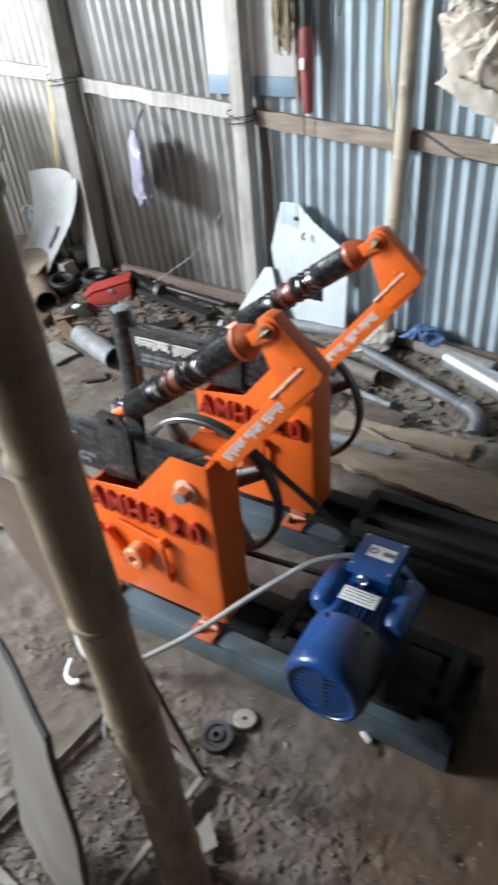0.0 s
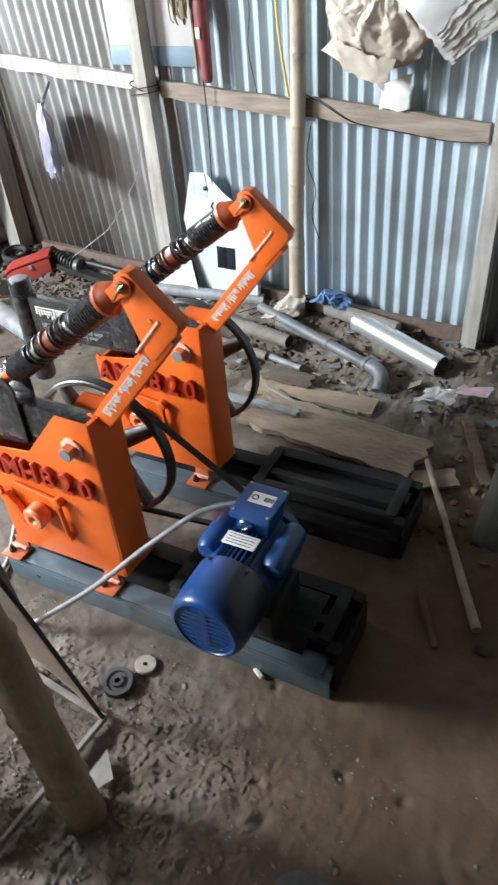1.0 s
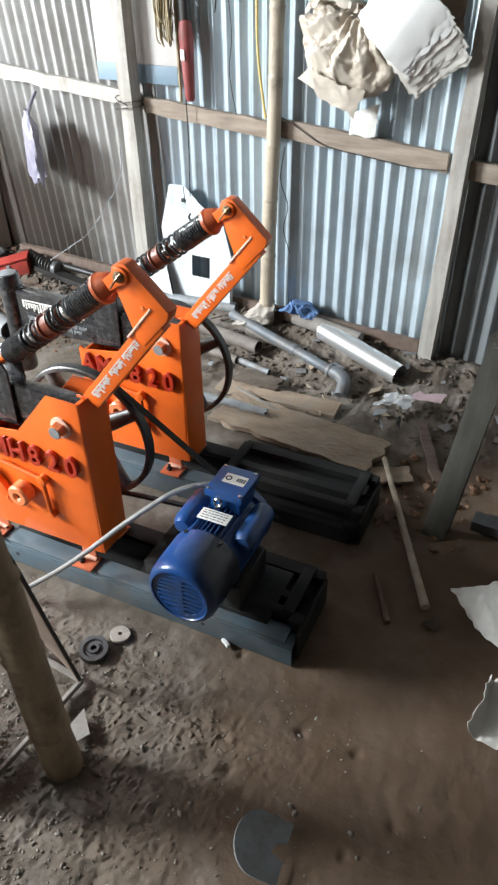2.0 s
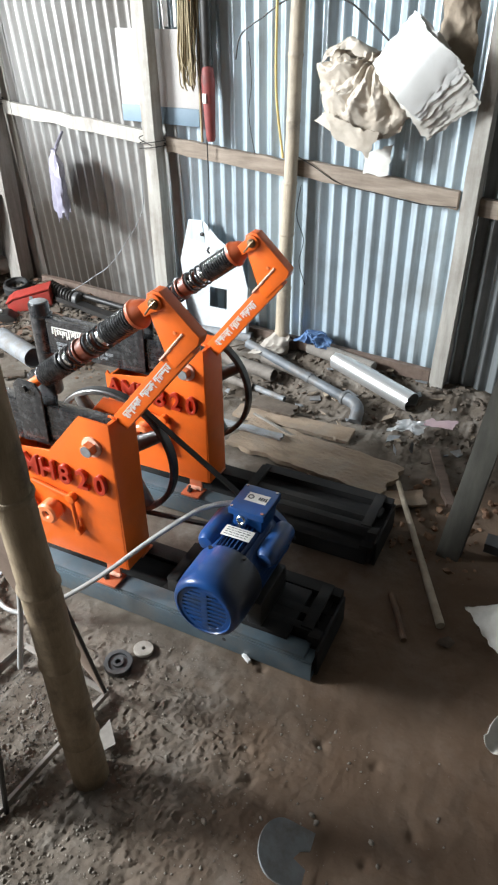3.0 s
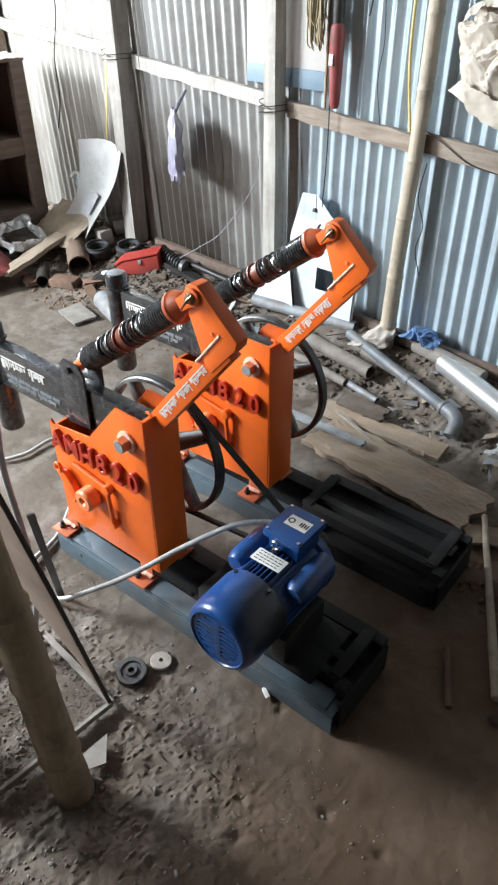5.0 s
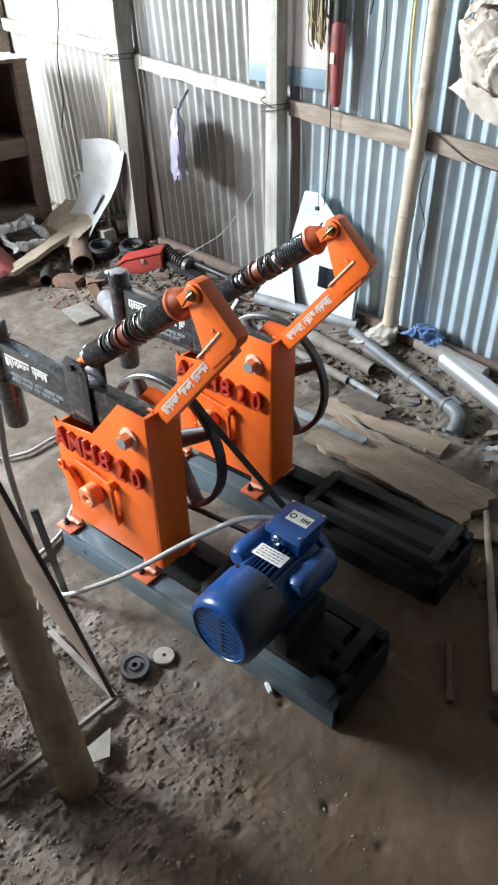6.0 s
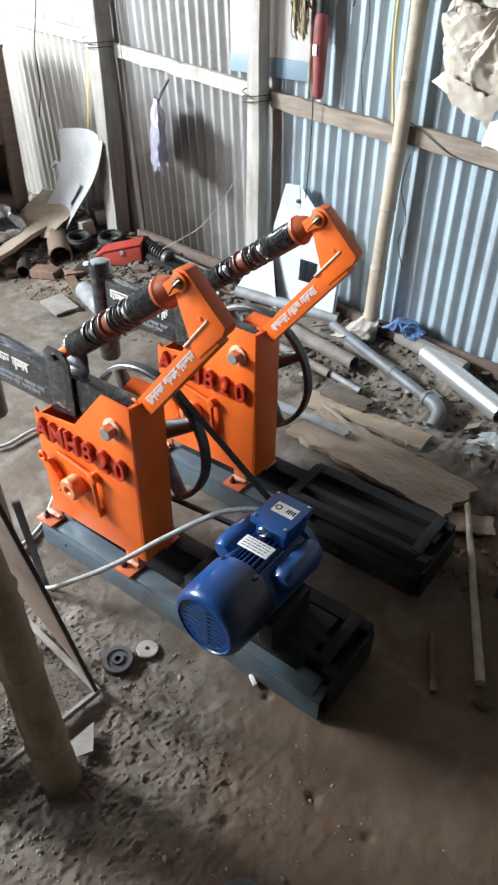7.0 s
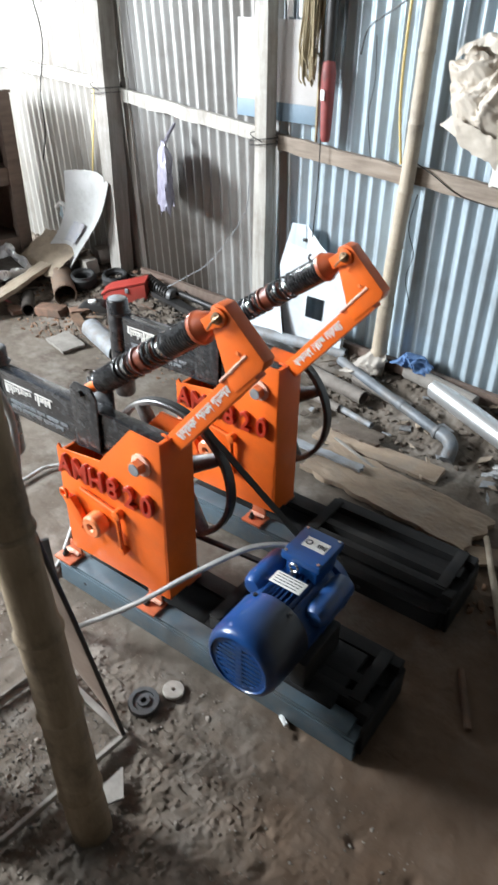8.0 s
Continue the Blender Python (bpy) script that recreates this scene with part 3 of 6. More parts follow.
def girt(name, x0, x1, z0, z1, h, y, material, seed, label):
    bm = bmesh.new()
    rows, n = [], 24
    prof = [(-1, -1), (0, -1), (1, -1), (1, 0), (1, 1), (0, 1), (-1, 1), (-1, 0)]
    for i in range(n + 1):
        t = i / n
        rows.append([bm.verts.new((x0 + (x1 - x0) * t, y + a * 0.017 + 0.004 * wob(t * 9, j, seed), z0 + (z1 - z0) * t + b * h / 2 * (0.95 if a and b else 1) + 0.008 * wob(t * 7, b * 2, seed + 4))) for j, (a, b) in enumerate(prof)])
    for r0, r1 in zip(rows, rows[1:]):
        for k in range(8):
            bm.faces.new((r0[k], r1[k], r1[(k + 1) % 8], r0[(k + 1) % 8]))
    bm.faces.new(rows[0])
    bm.faces.new(rows[-1][::-1])
    return tagged(part(name, bm, material), label, "girt", kind="structure")


girt("girt_1", -4.8, -3.40, 1.355, 1.275, 0.075, 2.995, POST, 1, "pale timber girt nailed along the wall")
girt("girt_2", -3.285, -2.12, 1.235, 1.14, 0.075, 2.995, POST, 2, "pale timber girt nailed along the wall")
girt("girt_3", -2.03, -1.25, 1.12, 1.065, 0.08, 2.995, GIRT, 3, "brown timber girt nailed along the wall")
girt("girt_4", -1.25, -0.39, 1.085, 1.015, 0.085, 2.992, GIRT, 4, "brown timber girt nailed along the wall")
girt("girt_5", -0.3, 1.16, 1.0, 0.93, 0.08, 2.995, GIRT, 5, "dark timber girt nailed along the wall")
girt("baseboard", -3.2, -0.4, 0.14, 0.12, 0.07, 2.985, WOOD_BROWN, 8, "dark timber sill along the foot of the wall")
girt("header_board", -3.471, -2.344, 1.923, 1.914, 0.22, 2.97, CREAM, 11, "wide cream board nailed high between two posts")
girt("header_block", -2.335, -2.214, 1.885, 1.880, 0.16, 2.97, WOOD_BROWN, 12, "dark brown timber end beside a wall post")


# ---- the two hammer machines ----
# local axes: x along the base rails, y into the machine from the front plate, z up
U_ANGLE = 5.4
FRONT, REAR = (-1.03, 0.993, 0.0), (-1.065, 1.546, 0.004)


def letter_mesh(ch, size, depth):
    cu = bpy.data.curves.new("letter", "FONT")
    cu.body, cu.size, cu.extrude, cu.bevel_depth, cu.offset, cu.align_x = ch, size, depth, 0.002, 0.0004, "CENTER"
    tmp = bpy.data.objects.new("letter", cu)
    scene.collection.objects.link(tmp)
    bpy.context.view_layer.update()
    me = bpy.data.meshes.new_from_object(tmp.evaluated_get(bpy.context.evaluated_depsgraph_get()))
    bpy.data.objects.remove(tmp)
    return me


def bars_of_writing(parent, name, p, along, up, out, length, height, rows, rnd, material=WHITE_INK):
    """Unreadable writing: broken headlines with small bars below them."""
    bm = bmesh.new()
    a, u, o = Vector(along).normalized(), Vector(up).normalized(), Vector(out).normalized()
    rot = Matrix((a, o, u)).transposed().to_4x4()
    step = height / rows
    for r in range(rows):
        x, top = 0.0, height * (0.5 - r / rows) - 0.12 * step
        while x < length - step:
            word = step * (1.6 + 1.6 * rnd.random())
            word = min(word, length - x)
            base = Vector(p) + o * 0.0006
            box(bm, base + a * (x + word / 2) + u * top, (word, 0.0012, 0.1 * step), 0, rot)
            y = 0.0
            while y < word - 0.1 * step:
                w = step * (0.075 + 0.09 * rnd.random())
                h = step * (0.25 + 0.45 * rnd.random())
                drop = step * (0.05 + 0.12 * rnd.random())
                box(bm, base + a * (x + y + w / 2) + u * (top - drop - h / 2), (w, 0.0012, h), 0, rot)
                if rnd.random() > 0.4:
                    box(bm, base + a * (x + y + w) + u * (top - drop - h * rnd.random()), (0.2 * step, 0.0012, 0.08 * step), 0, rot)
                y += w + step * (0.05 + 0.09 * rnd.random())
            x += word + step * 0.3
    return tagged(part(name, bm, material, parent, "white painted writing worn unreadable", False), kind="stuff")


def base_frame(parent, rear):
    fr = part("base_frame", bmesh.new(), GREY_STEEL, parent, "blue-grey painted steel base frame")
    for name, y in (("front_rail", -0.045), ("back_rail", 0.225)):
        bm = bmesh.new()
        sgn = 1 if y < 0.1 else -1
        x1 = 0.36 if rear and sgn > 0 else 0.925
        mid, run = (x1 - 0.255) / 2, x1 + 0.255
        prism(bm, [(-0.255, 0), (x1, 0), (x1, 0.076), (-0.255, 0.076)], y, y + sgn * 0.006, 0.0015)
        box(bm, (mid, y + sgn * 0.03, 0.081), (run, 0.054, 0.008), 0.002)
        box(bm, (mid - 0.01, y + sgn * 0.038, 0.0915), (run - 0.03, 0.066, 0.012), 0.003)
        box(bm, (mid, y + sgn * 0.03, 0.004), (run, 0.05, 0.006), 0.002)
        # the back rail takes the black copy in place of shade
        rail = part(name, bm, GREY_STEEL if sgn > 0 else SHADED_STEEL, fr)
        if sgn > 0:
            # black discs in place of the shade inside drilled holes
            for x in (-0.13, 0.62):
                bm = bmesh.new()
                rod(bm, (x, y - 0.0008, 0.045), (x, y + 0.004, 0.045), 0.007, 12)
                part("hole_disc", bm, INK, rail)
    # rear rail turns black where the motor's shade falls on it
    if rear:
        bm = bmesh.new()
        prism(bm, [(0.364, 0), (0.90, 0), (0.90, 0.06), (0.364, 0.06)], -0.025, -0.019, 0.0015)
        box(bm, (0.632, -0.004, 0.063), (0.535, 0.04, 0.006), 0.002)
        part("front_rail", bm, SHADED_STEEL, fr, "front rail coloured black for the motor's shade")
    # black pan put where only shade lies between the rails
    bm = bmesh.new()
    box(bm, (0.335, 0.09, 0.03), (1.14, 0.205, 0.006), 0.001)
    part("shade_pan", bm, SHADED_STEEL, fr, "black pan in place of shade between the rails")
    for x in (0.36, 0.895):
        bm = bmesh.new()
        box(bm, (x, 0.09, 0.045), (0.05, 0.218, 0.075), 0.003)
        part("cross_member", bm, SHADED_STEEL, fr)
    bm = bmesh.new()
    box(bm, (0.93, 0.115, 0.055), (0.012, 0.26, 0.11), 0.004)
    part("end_plate", bm, SHADED_STEEL, fr)
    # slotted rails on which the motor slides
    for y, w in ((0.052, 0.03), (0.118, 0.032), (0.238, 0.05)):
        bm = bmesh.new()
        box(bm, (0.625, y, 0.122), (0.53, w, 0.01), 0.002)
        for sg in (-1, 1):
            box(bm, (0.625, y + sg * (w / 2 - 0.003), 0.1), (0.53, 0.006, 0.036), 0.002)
        part("motor_rail", bm, SHADED_STEEL, fr)
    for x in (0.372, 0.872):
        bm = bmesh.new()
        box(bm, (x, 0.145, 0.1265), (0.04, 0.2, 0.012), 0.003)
        part("motor_rail_tie", bm, SHADED_STEEL, fr)
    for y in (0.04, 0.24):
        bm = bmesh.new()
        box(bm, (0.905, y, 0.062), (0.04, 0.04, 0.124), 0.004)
        part("corner_leg", bm, SHADED_STEEL, fr)
    return fr


def hammer_machine(place, seed, rear=False):
    rnd = random.Random(seed)
    m = thing("power_hammer", "orange steel spring power hammer on a grey base frame", "machine", place, (0, 0, U_ANGLE), "spring hammers in a row")
    base_frame(m, rear)
    plate = [(-0.222, 0.146), (0.222, 0.152), (0.228, 0.742), (0.115, 0.745), (-0.03, 0.580), (-0.205, 0.557), (-0.216, 0.572), (-0.226, 0.555)]
    D = 0.138
    bm = bmesh.new()
    prism(bm, plate, 0.0, 0.008, 0.002)
    front = part("front_plate", bm, ORANGE, m)
    bm = bmesh.new()
    prism(bm, plate, D - 0.008, D, 0.002)
    part("back_plate", bm, ORANGE, m)
    bm = bmesh.new()
    box(bm, (0.2225, D / 2, 0.4465), (0.014, D - 0.004, 0.589), 0.002)
    part("side_plate", bm, ORANGE, m)
    bm = bmesh.new()
    box(bm, (-0.212, D / 2, 0.355), (0.01, D - 0.017, 0.385), 0.002)
    part("side_plate", bm, ORANGE, m)
    # feet: flat lugs on the rail, welded under the plates
    for x in (-0.228, 0.16):
        for y, sg in ((-0.017, -1), (D + 0.017, 1)):
            bm = bmesh.new()
            box(bm, (x, y, 0.1035), (0.082, 0.07, 0.009), 0.002)
            box(bm, (x + (0.012 if x < 0 else 0.0), y - sg * 0.024, 0.13), (0.056, 0.008, 0.05), 0.002)
            foot = part("foot_bracket", bm, LUG, m)
            bm = bmesh.new()
            tube(bm, [(x - 0.03 + 0.0075 * k, y - sg * 0.016 + 0.002 * wob(k, seed), 0.112 + 0.004 * wob(k * 1.7, 3 + seed)) for k in range(9)], [0.008 + 0.003 * wob(k * 1.3, 6) for k in range(9)], 8)
            part("weld_bead", bm, WELD, foot, "bare pinkish weld bead")
            bm = bmesh.new()
            rod(bm, (x - 0.012, y + sg * 0.008, 0.108), (x - 0.012, y + sg * 0.008, 0.119), 0.012, 6, 0.002)
            rod(bm, (x - 0.012, y + sg * 0.008, 0.118), (x - 0.012, y + sg * 0.008, 0.134), 0.006, 12, 0.001)
            part("bolt", bm, SOOT, foot)
    # raised letters
    for k, ch in enumerate("AMH820"):
        ob = new("raised_letter", letter_mesh(ch, 0.1, 0.0065))
        ob.data.materials.clear()
        ob.data.materials.append(RED)
        ob.parent = m
        ob.matrix_local = pose(-0.180 + 0.0705 * k, -0.0085, 0.480 - 0.001 * k, 90, 0, 0) @ Matrix.Diagonal((0.92, 1, 1, 1))
        if k == 0:
            tagged(ob, "red painted raised steel letter")
    # pivot bolt
    # the washer's pink highlight is put into its colour
    bm = bmesh.new()
    rod(bm, (0.156, -0.008, 0.648), (0.156, 0.001, 0.648), 0.036, 28, 0.002)
    part("washer", bm, WELD, m, "washer coloured pale pink for its highlight")
    bm = bmesh.new()
    rod(bm, (0.156, -0.034, 0.648), (0.156, -0.008, 0.648), 0.025, 6, 0.003)
    part("pivot_bolt", bm, PALE_ORANGE, m)
    bm = bmesh.new()
    rod(bm, (0.156, -0.0365, 0.648), (0.156, -0.033, 0.648), 0.019, 24)
    part("bolt_face", bm, GALV, m, "bare worn steel bolt face")
    # bearing hub and latch bars
    bm = bmesh.new()
    ring(bm, (-0.05, -0.026, 0.343), "y", 0.04, 0.0095, 0.052, 32, 0.007)
    hub = part("bearing_hub", bm, PALE_ORANGE, m)
    # black plug in place of the shade inside the hub
    bm = bmesh.new()
    rod(bm, (-0.05, -0.04, 0.343), (-0.05, 0.002, 0.343), 0.0094, 16)
    part("bore_plug", bm, INK, hub)
    bm = bmesh.new()
    rod(bm, (-0.085, -0.02, 0.315), (-0.097, -0.05, 0.325), 0.006, 10, 0.002)
    part("grease_nipple", bm, ORANGE, hub)
    bm = bmesh.new()
    tube(bm, [(-0.118, -0.012, 0.445), (0.045, -0.012, 0.418)], 0.008, 12)
    part("latch_rod", bm, ORANGE, m)
    bm = bmesh.new()
    rod(bm, (0.043, -0.026, 0.418), (0.043, 0.002, 0.418), 0.018, 20, 0.003)
    tube(bm, [(0.043, -0.016, 0.418), (0.05, -0.016, 0.275)], 0.0075, 12)
    rod(bm, (0.05, -0.024, 0.275), (0.05, 0.002, 0.275), 0.014, 16, 0.003)
    part("latch_bar", bm, ORANGE, m)
    bm = bmesh.new()
    prism(bm, [(-0.205, 0.39), (-0.165, 0.395), (-0.135, 0.36), (-0.098, 0.285), (-0.115, 0.272), (-0.16, 0.31)], -0.026, -0.004, 0.002)
    latch_lever = part("latch_lever", bm, ORANGE, m)
    bm = bmesh.new()
    ring(bm, (-0.19, -0.024, 0.405), "y", 0.02, 0.008, 0.012, 24, 0.003)
    part("lever_eye", bm, ORANGE, latch_lever)
    # beam, ram and clevis
    yb = 0.066
    bm = bmesh.new()
    box(bm, (-0.165, yb, 0.643), (0.73, 0.05, 0.156), 0.006)
    beam = part("beam", bm, BEAM_PAINT, m, "black painted steel hammer beam")
    bars_of_writing(beam, "beam_writing", (-0.50, yb - 0.026, 0.668), (1, 0, 0), (0, 0, 1), (0, -1, 0), 0.30, 0.052, 1, rnd)
    bars_of_writing(beam, "beam_writing", (-0.485, yb - 0.026, 0.606), (1, 0, 0), (0, 0, 1), (0, -1, 0), 0.28, 0.04, 2, rnd, GALV)
    bm = bmesh.new()
    tube(bm, [(-0.572, yb, 0.36), (-0.572, yb, 0.37), (-0.572, yb, 0.77), (-0.572, yb, 0.776)], [0.036, 0.042, 0.042, 0.039], 28)
    ram = part("ram_holder", bm, BLACK, m, "black painted steel ram holder tube")
    bm = bmesh.new()
    rod(bm, (-0.572, yb, 0.774), (-0.572, yb, 0.779), 0.034, 28, 0.001)
    part("end_cap", bm, GALV, ram, "worn grey steel end cap")
    for z in (0.722, 0.565):
        bm = bmesh.new()
        tube(bm, [(-0.572 + 0.044 * math.cos(a), yb + 0.044 * math.sin(a), z + 0.003 * math.sin(3 * a)) for a in [0.35 * k for k in range(-4, 5)]], 0.006, 8)
        part("weld_bead", bm, BLACK, ram)
    for y in (yb - 0.034, yb + 0.034):
        bm = bmesh.new()
        prism(bm, [(-0.155, 0.575), (-0.05, 0.585), (-0.045, 0.77), (-0.065, 0.803), (-0.13, 0.808), (-0.155, 0.785)], y - 0.004, y + 0.004, 0.002)
        part("clevis_plate", bm, BLACK, m)
    lo, hi = Vector((-0.105, yb, 0.778)), Vector((0.408, yb, 1.146))
    bm = bmesh.new()
    rod(bm, lo + Vector((0, -0.05, 0)), lo + Vector((0, 0.05, 0)), 0.011, 12)
    part("clevis_pin", bm, SOOT, m)
    # spring strut
    d, run = (hi - lo).normalized(), (hi - lo).length
    bm = bmesh.new()
    rod(bm, lo - d * 0.012, lo + d * 0.1, 0.017, 16)
    part("lower_eye", bm, ORANGE, m)
    bm = bmesh.new()
    rod(bm, lo + d * 0.075, lo + d * 0.56, 0.024, 20)
    part("damper_body", bm, CHROME, m, "bright steel damper tube")
    bm = bmesh.new()
    tube(bm, helix(lo + d * 0.075, lo + d * 0.18, 0.0345, 10.5), 0.0043, 8)
    tube(bm, helix(lo + d * 0.18, lo + d * 0.272, 0.0355, 3.6), 0.0043, 8)
    part("coil_spring", bm, BLACK, m, "glossy black steel coil spring")
    bm = bmesh.new()
    tube(bm, helix(lo + d * 0.322, lo + d * 0.415, 0.0355, 3.6), 0.0043, 8)
    tube(bm, helix(lo + d * 0.415, lo + d * 0.535, 0.0345, 12), 0.0043, 8)
    part("coil_spring", bm, BLACK, m, "glossy black steel coil spring")
    # two flanges and a waist between the springs
    bm = bmesh.new()
    rod(bm, lo + d * 0.273, lo + d * 0.281, 0.04, 28, 0.002)
    rod(bm, lo + d * 0.281, lo + d * 0.313, 0.033, 28)
    rod(bm, lo + d * 0.313, lo + d * 0.321, 0.04, 28, 0.002)
    part("collar", bm, COLLAR, m, "brown-orange collar between the springs")
    for a0, a1, r0 in ((0.085, 0.20, 0.0305), (0.40, 0.53, 0.0305)):
        bm = bmesh.new()
        rod(bm, lo + d * a0, lo + d * a1, r0, 20, 0.003)
        part("dust_sleeve", bm, BLACK, m)
    bm = bmesh.new()
    rod(bm, lo + d * 0.232, lo + d * 0.25, 0.029, 24, 0.003)
    part("stop_ring", bm, COLLAR, m, "brown-orange stop ring on the damper tube")
    bm = bmesh.new()
    rod(bm, lo + d * 0.345, lo + d * 0.362, 0.029, 24, 0.003)
    part("stop_ring", bm, COLLAR, m, "brown-orange stop ring on the damper tube")
    bm = bmesh.new()
    tube(bm, [lo + d * q for q in (0.53, 0.531, 0.534, 0.543, 0.546, 0.552, 0.572, 0.582, 0.586)], [0.034, 0.0425, 0.0435, 0.0435, 0.0405, 0.0375, 0.03, 0.022, 0.015], 28)
    part("spring_cup", bm, RUST_ORANGE, m)
    bm = bmesh.new()
    rod(bm, lo + d * 0.57, hi - d * 0.03, 0.015, 18)
    part("upper_eye", bm, PALE_ORANGE, m)
    # arm: bar and lever plates
    p0, p1 = Vector((0.238, 0.072, 0.728)), Vector((0.495, 0.072, 1.035))
    a = (p1 - p0).normalized()
    nrm = Vector((-a.z, 0, a.x))
    bm = bmesh.new()
    w = 0.029
    quad = [p0 - nrm * w, p1 - nrm * w, p1 + nrm * w, p0 + nrm * w]
    prism(bm, [(q.x, q.z) for q in quad], 0.045, 0.085, 0.004)
    arm = part("arm", bm, ORANGE, m)
    bars_of_writing(arm, "arm_writing", p0 + a * 0.04 + Vector((0, -0.0275, 0)), a, nrm, (0, -1, 0), 0.27, 0.032, 1, rnd)
    top = hi + Vector((0.0, 0, 0.0))
    bm = bmesh.new()
    prism(bm, [(top.x - 0.03, top.z - 0.012), (top.x - 0.024, top.z + 0.02), (top.x - 0.008, top.z + 0.031), (top.x + 0.014, top.z + 0.03), (0.537, 1.068), (0.531, 1.046), (0.455, 0.962), (0.432, 0.985)], 0.0425, 0.0865, 0.003)
    part("lever", bm, ORANGE, m)
    bm = bmesh.new()
    rod(bm, (0.462, 0.0395, 1.07), (0.462, 0.043, 1.07), 0.005, 10)
    part("paint_drop", bm, PALE_ORANGE, m)
    bm = bmesh.new()
    rod(bm, (top.x, 0.022, top.z), (top.x, 0.108, top.z), 0.011, 16, 0.002)
    part("top_bolt", bm, ZINC_YELLOW, m, "oily brown plated steel bolt")
    bm = bmesh.new()
    rod(bm, (top.x, 0.030, top.z), (top.x, 0.0335, top.z), 0.015, 24, 0.001)
    part("washer", bm, ZINC_YELLOW, m)
    for y in (0.034, 0.087):
        bm = bmesh.new()
        rod(bm, top + Vector((0, y - top.y, 0)), top + Vector((0, y + 0.008 - top.y, 0)), 0.024, 24, 0.002)
        q = top - d * 0.052
        prism(bm, [(q.x - d.z * 0.016, q.z + d.x * 0.016), (q.x + d.z * 0.016, q.z - d.x * 0.016), (top.x + d.z * 0.02, top.z - d.x * 0.02), (top.x - d.z * 0.02, top.z + d.x * 0.02)], y + 0.0005, y + 0.0075, 0.002)
        part("clevis_cheek", bm, ORANGE, m)
    # worn weld where the lever meets the arm, its highlight in the colour
    bm = bmesh.new()
    g0, g1 = p0 + a * 0.30 + nrm * 0.030, p1 + a * 0.022 + nrm * 0.030
    tube(bm, [g0.lerp(g1, k / 12) + Vector((0.0008 * wob(k, 3), 0.0432 - g0.y, 0.0012 * wob(k * 0.7, 8))) for k in range(13)], [0.0042 + 0.002 * wob(k * 1.9, 5) for k in range(13)], 8)
    part("weld_bead", bm, WELD, m, "worn weld bead, paler for its highlight")
    bm = bmesh.new()
    tube(bm, smooth_path([(top.x + 0.012, 0.026, top.z + 0.012), (top.x, 0.02, top.z - 0.002), (top.x - 0.022, 0.024, top.z - 0.03)], 4), 0.003, 6)
    part("split_pin", bm, ZINC_YELLOW, m)
    # welds at the foot of the arm
    bm = bmesh.new()
    tube(bm, [(0.2 + 0.034 * t, 0.042 + 0.002 * math.sin(9 * t), 0.7445 + 0.002 * math.sin(5 * t)) for t in [k / 8 for k in range(9)]], 0.0045, 8)
    part("weld_bead", bm, ORANGE, m)
    # flywheel and shaft
    cx, cz, yw = 0.048, 0.452, 0.24
    bm = bmesh.new()
    ring(bm, (cx, yw, cz), "y", 0.252, 0.233, 0.036, 72, 0.004)
    wheel = part("flywheel", bm, FLYWHEEL, m, "black cast flywheel with spokes")
    for k in range(4):
        an = 0.55 + k * math.pi / 2
        bm = bmesh.new()
        c, s = math.cos(an), math.sin(an)
        tube(bm, [(cx + c * 0.03, yw, cz + s * 0.03), (cx + c * 0.236, yw, cz + s * 0.236)], [0.034, 0.022], 14)
        part("spoke", bm, FLYWHEEL, wheel)
    bm = bmesh.new()
    rod(bm, (cx, yw - 0.04, cz), (cx, yw + 0.04, cz), 0.045, 28, 0.004)
    part("hub", bm, FLYWHEEL, wheel)
    bm = bmesh.new()
    rod(bm, (cx, 0.02, cz), (cx, yw + 0.06, cz), 0.017, 16)
    part("shaft", bm, SOOT, m)
    return m, Vector((cx, yw, cz))


front_machine, wheel_at = hammer_machine(FRONT, 5)
hammer_machine(REAR, 6, True)

# ---- motor on the front base frame ----
motor = thing("electric_motor", "blue single-phase electric motor bolted on the base frame", "motor", (-0.408, 1.10, 0.0), (0, 0, U_ANGLE))
AX, R = 0.31, 0.107
bm = bmesh.new()
lathe(bm, (0, 0, AX), [(-0.205, 0.086), (-0.220, 0.087), (-0.224, 0.090), (-0.222, 0.097), (-0.214, 0.105), (-0.198, 0.110), (-0.17, 0.112), (-0.062, R + 0.006), (-0.056, R + 0.004), (-0.055, 0.09)], 64)
cover = part("fan_cover", bm, BLUE_GRIMY_SHADED, motor, "blue pressed steel fan cover")
bm = bmesh.new()
rod(bm, (0, -0.208, AX), (0, -0.203, AX), 0.089, 48)
part("fan_shadow_disc", bm, INK, cover, "dark inside behind the grille")
bm = bmesh.new()
ring(bm, (0, -0.2165, AX), "y", 0.089, 0.073, 0.006, 56, 0.0015)
part("grille_rim", bm, BLUE, cover)
bm = bmesh.new()
box(bm, (0, -0.2165, AX), (0.02, 0.006, 0.148), 0.001)
part("grille_spine", bm, BLUE, cover)
for k in range(-4, 5):
    z = k * 0.0165
    half = math.sqrt(0.0745 ** 2 - z * z)
    bm = bmesh.new()
    box(bm, (0, -0.2168, AX + z), (2 * half, 0.0055, 0.0085), 0.001)
    part("grille_slat", bm, BLUE, cover)
bm = bmesh.new()
rod(bm, (0, -0.075, AX), (0, 0.16, AX), R - 0.014, 48)
body = part("stator_body", bm, BLUE, motor)
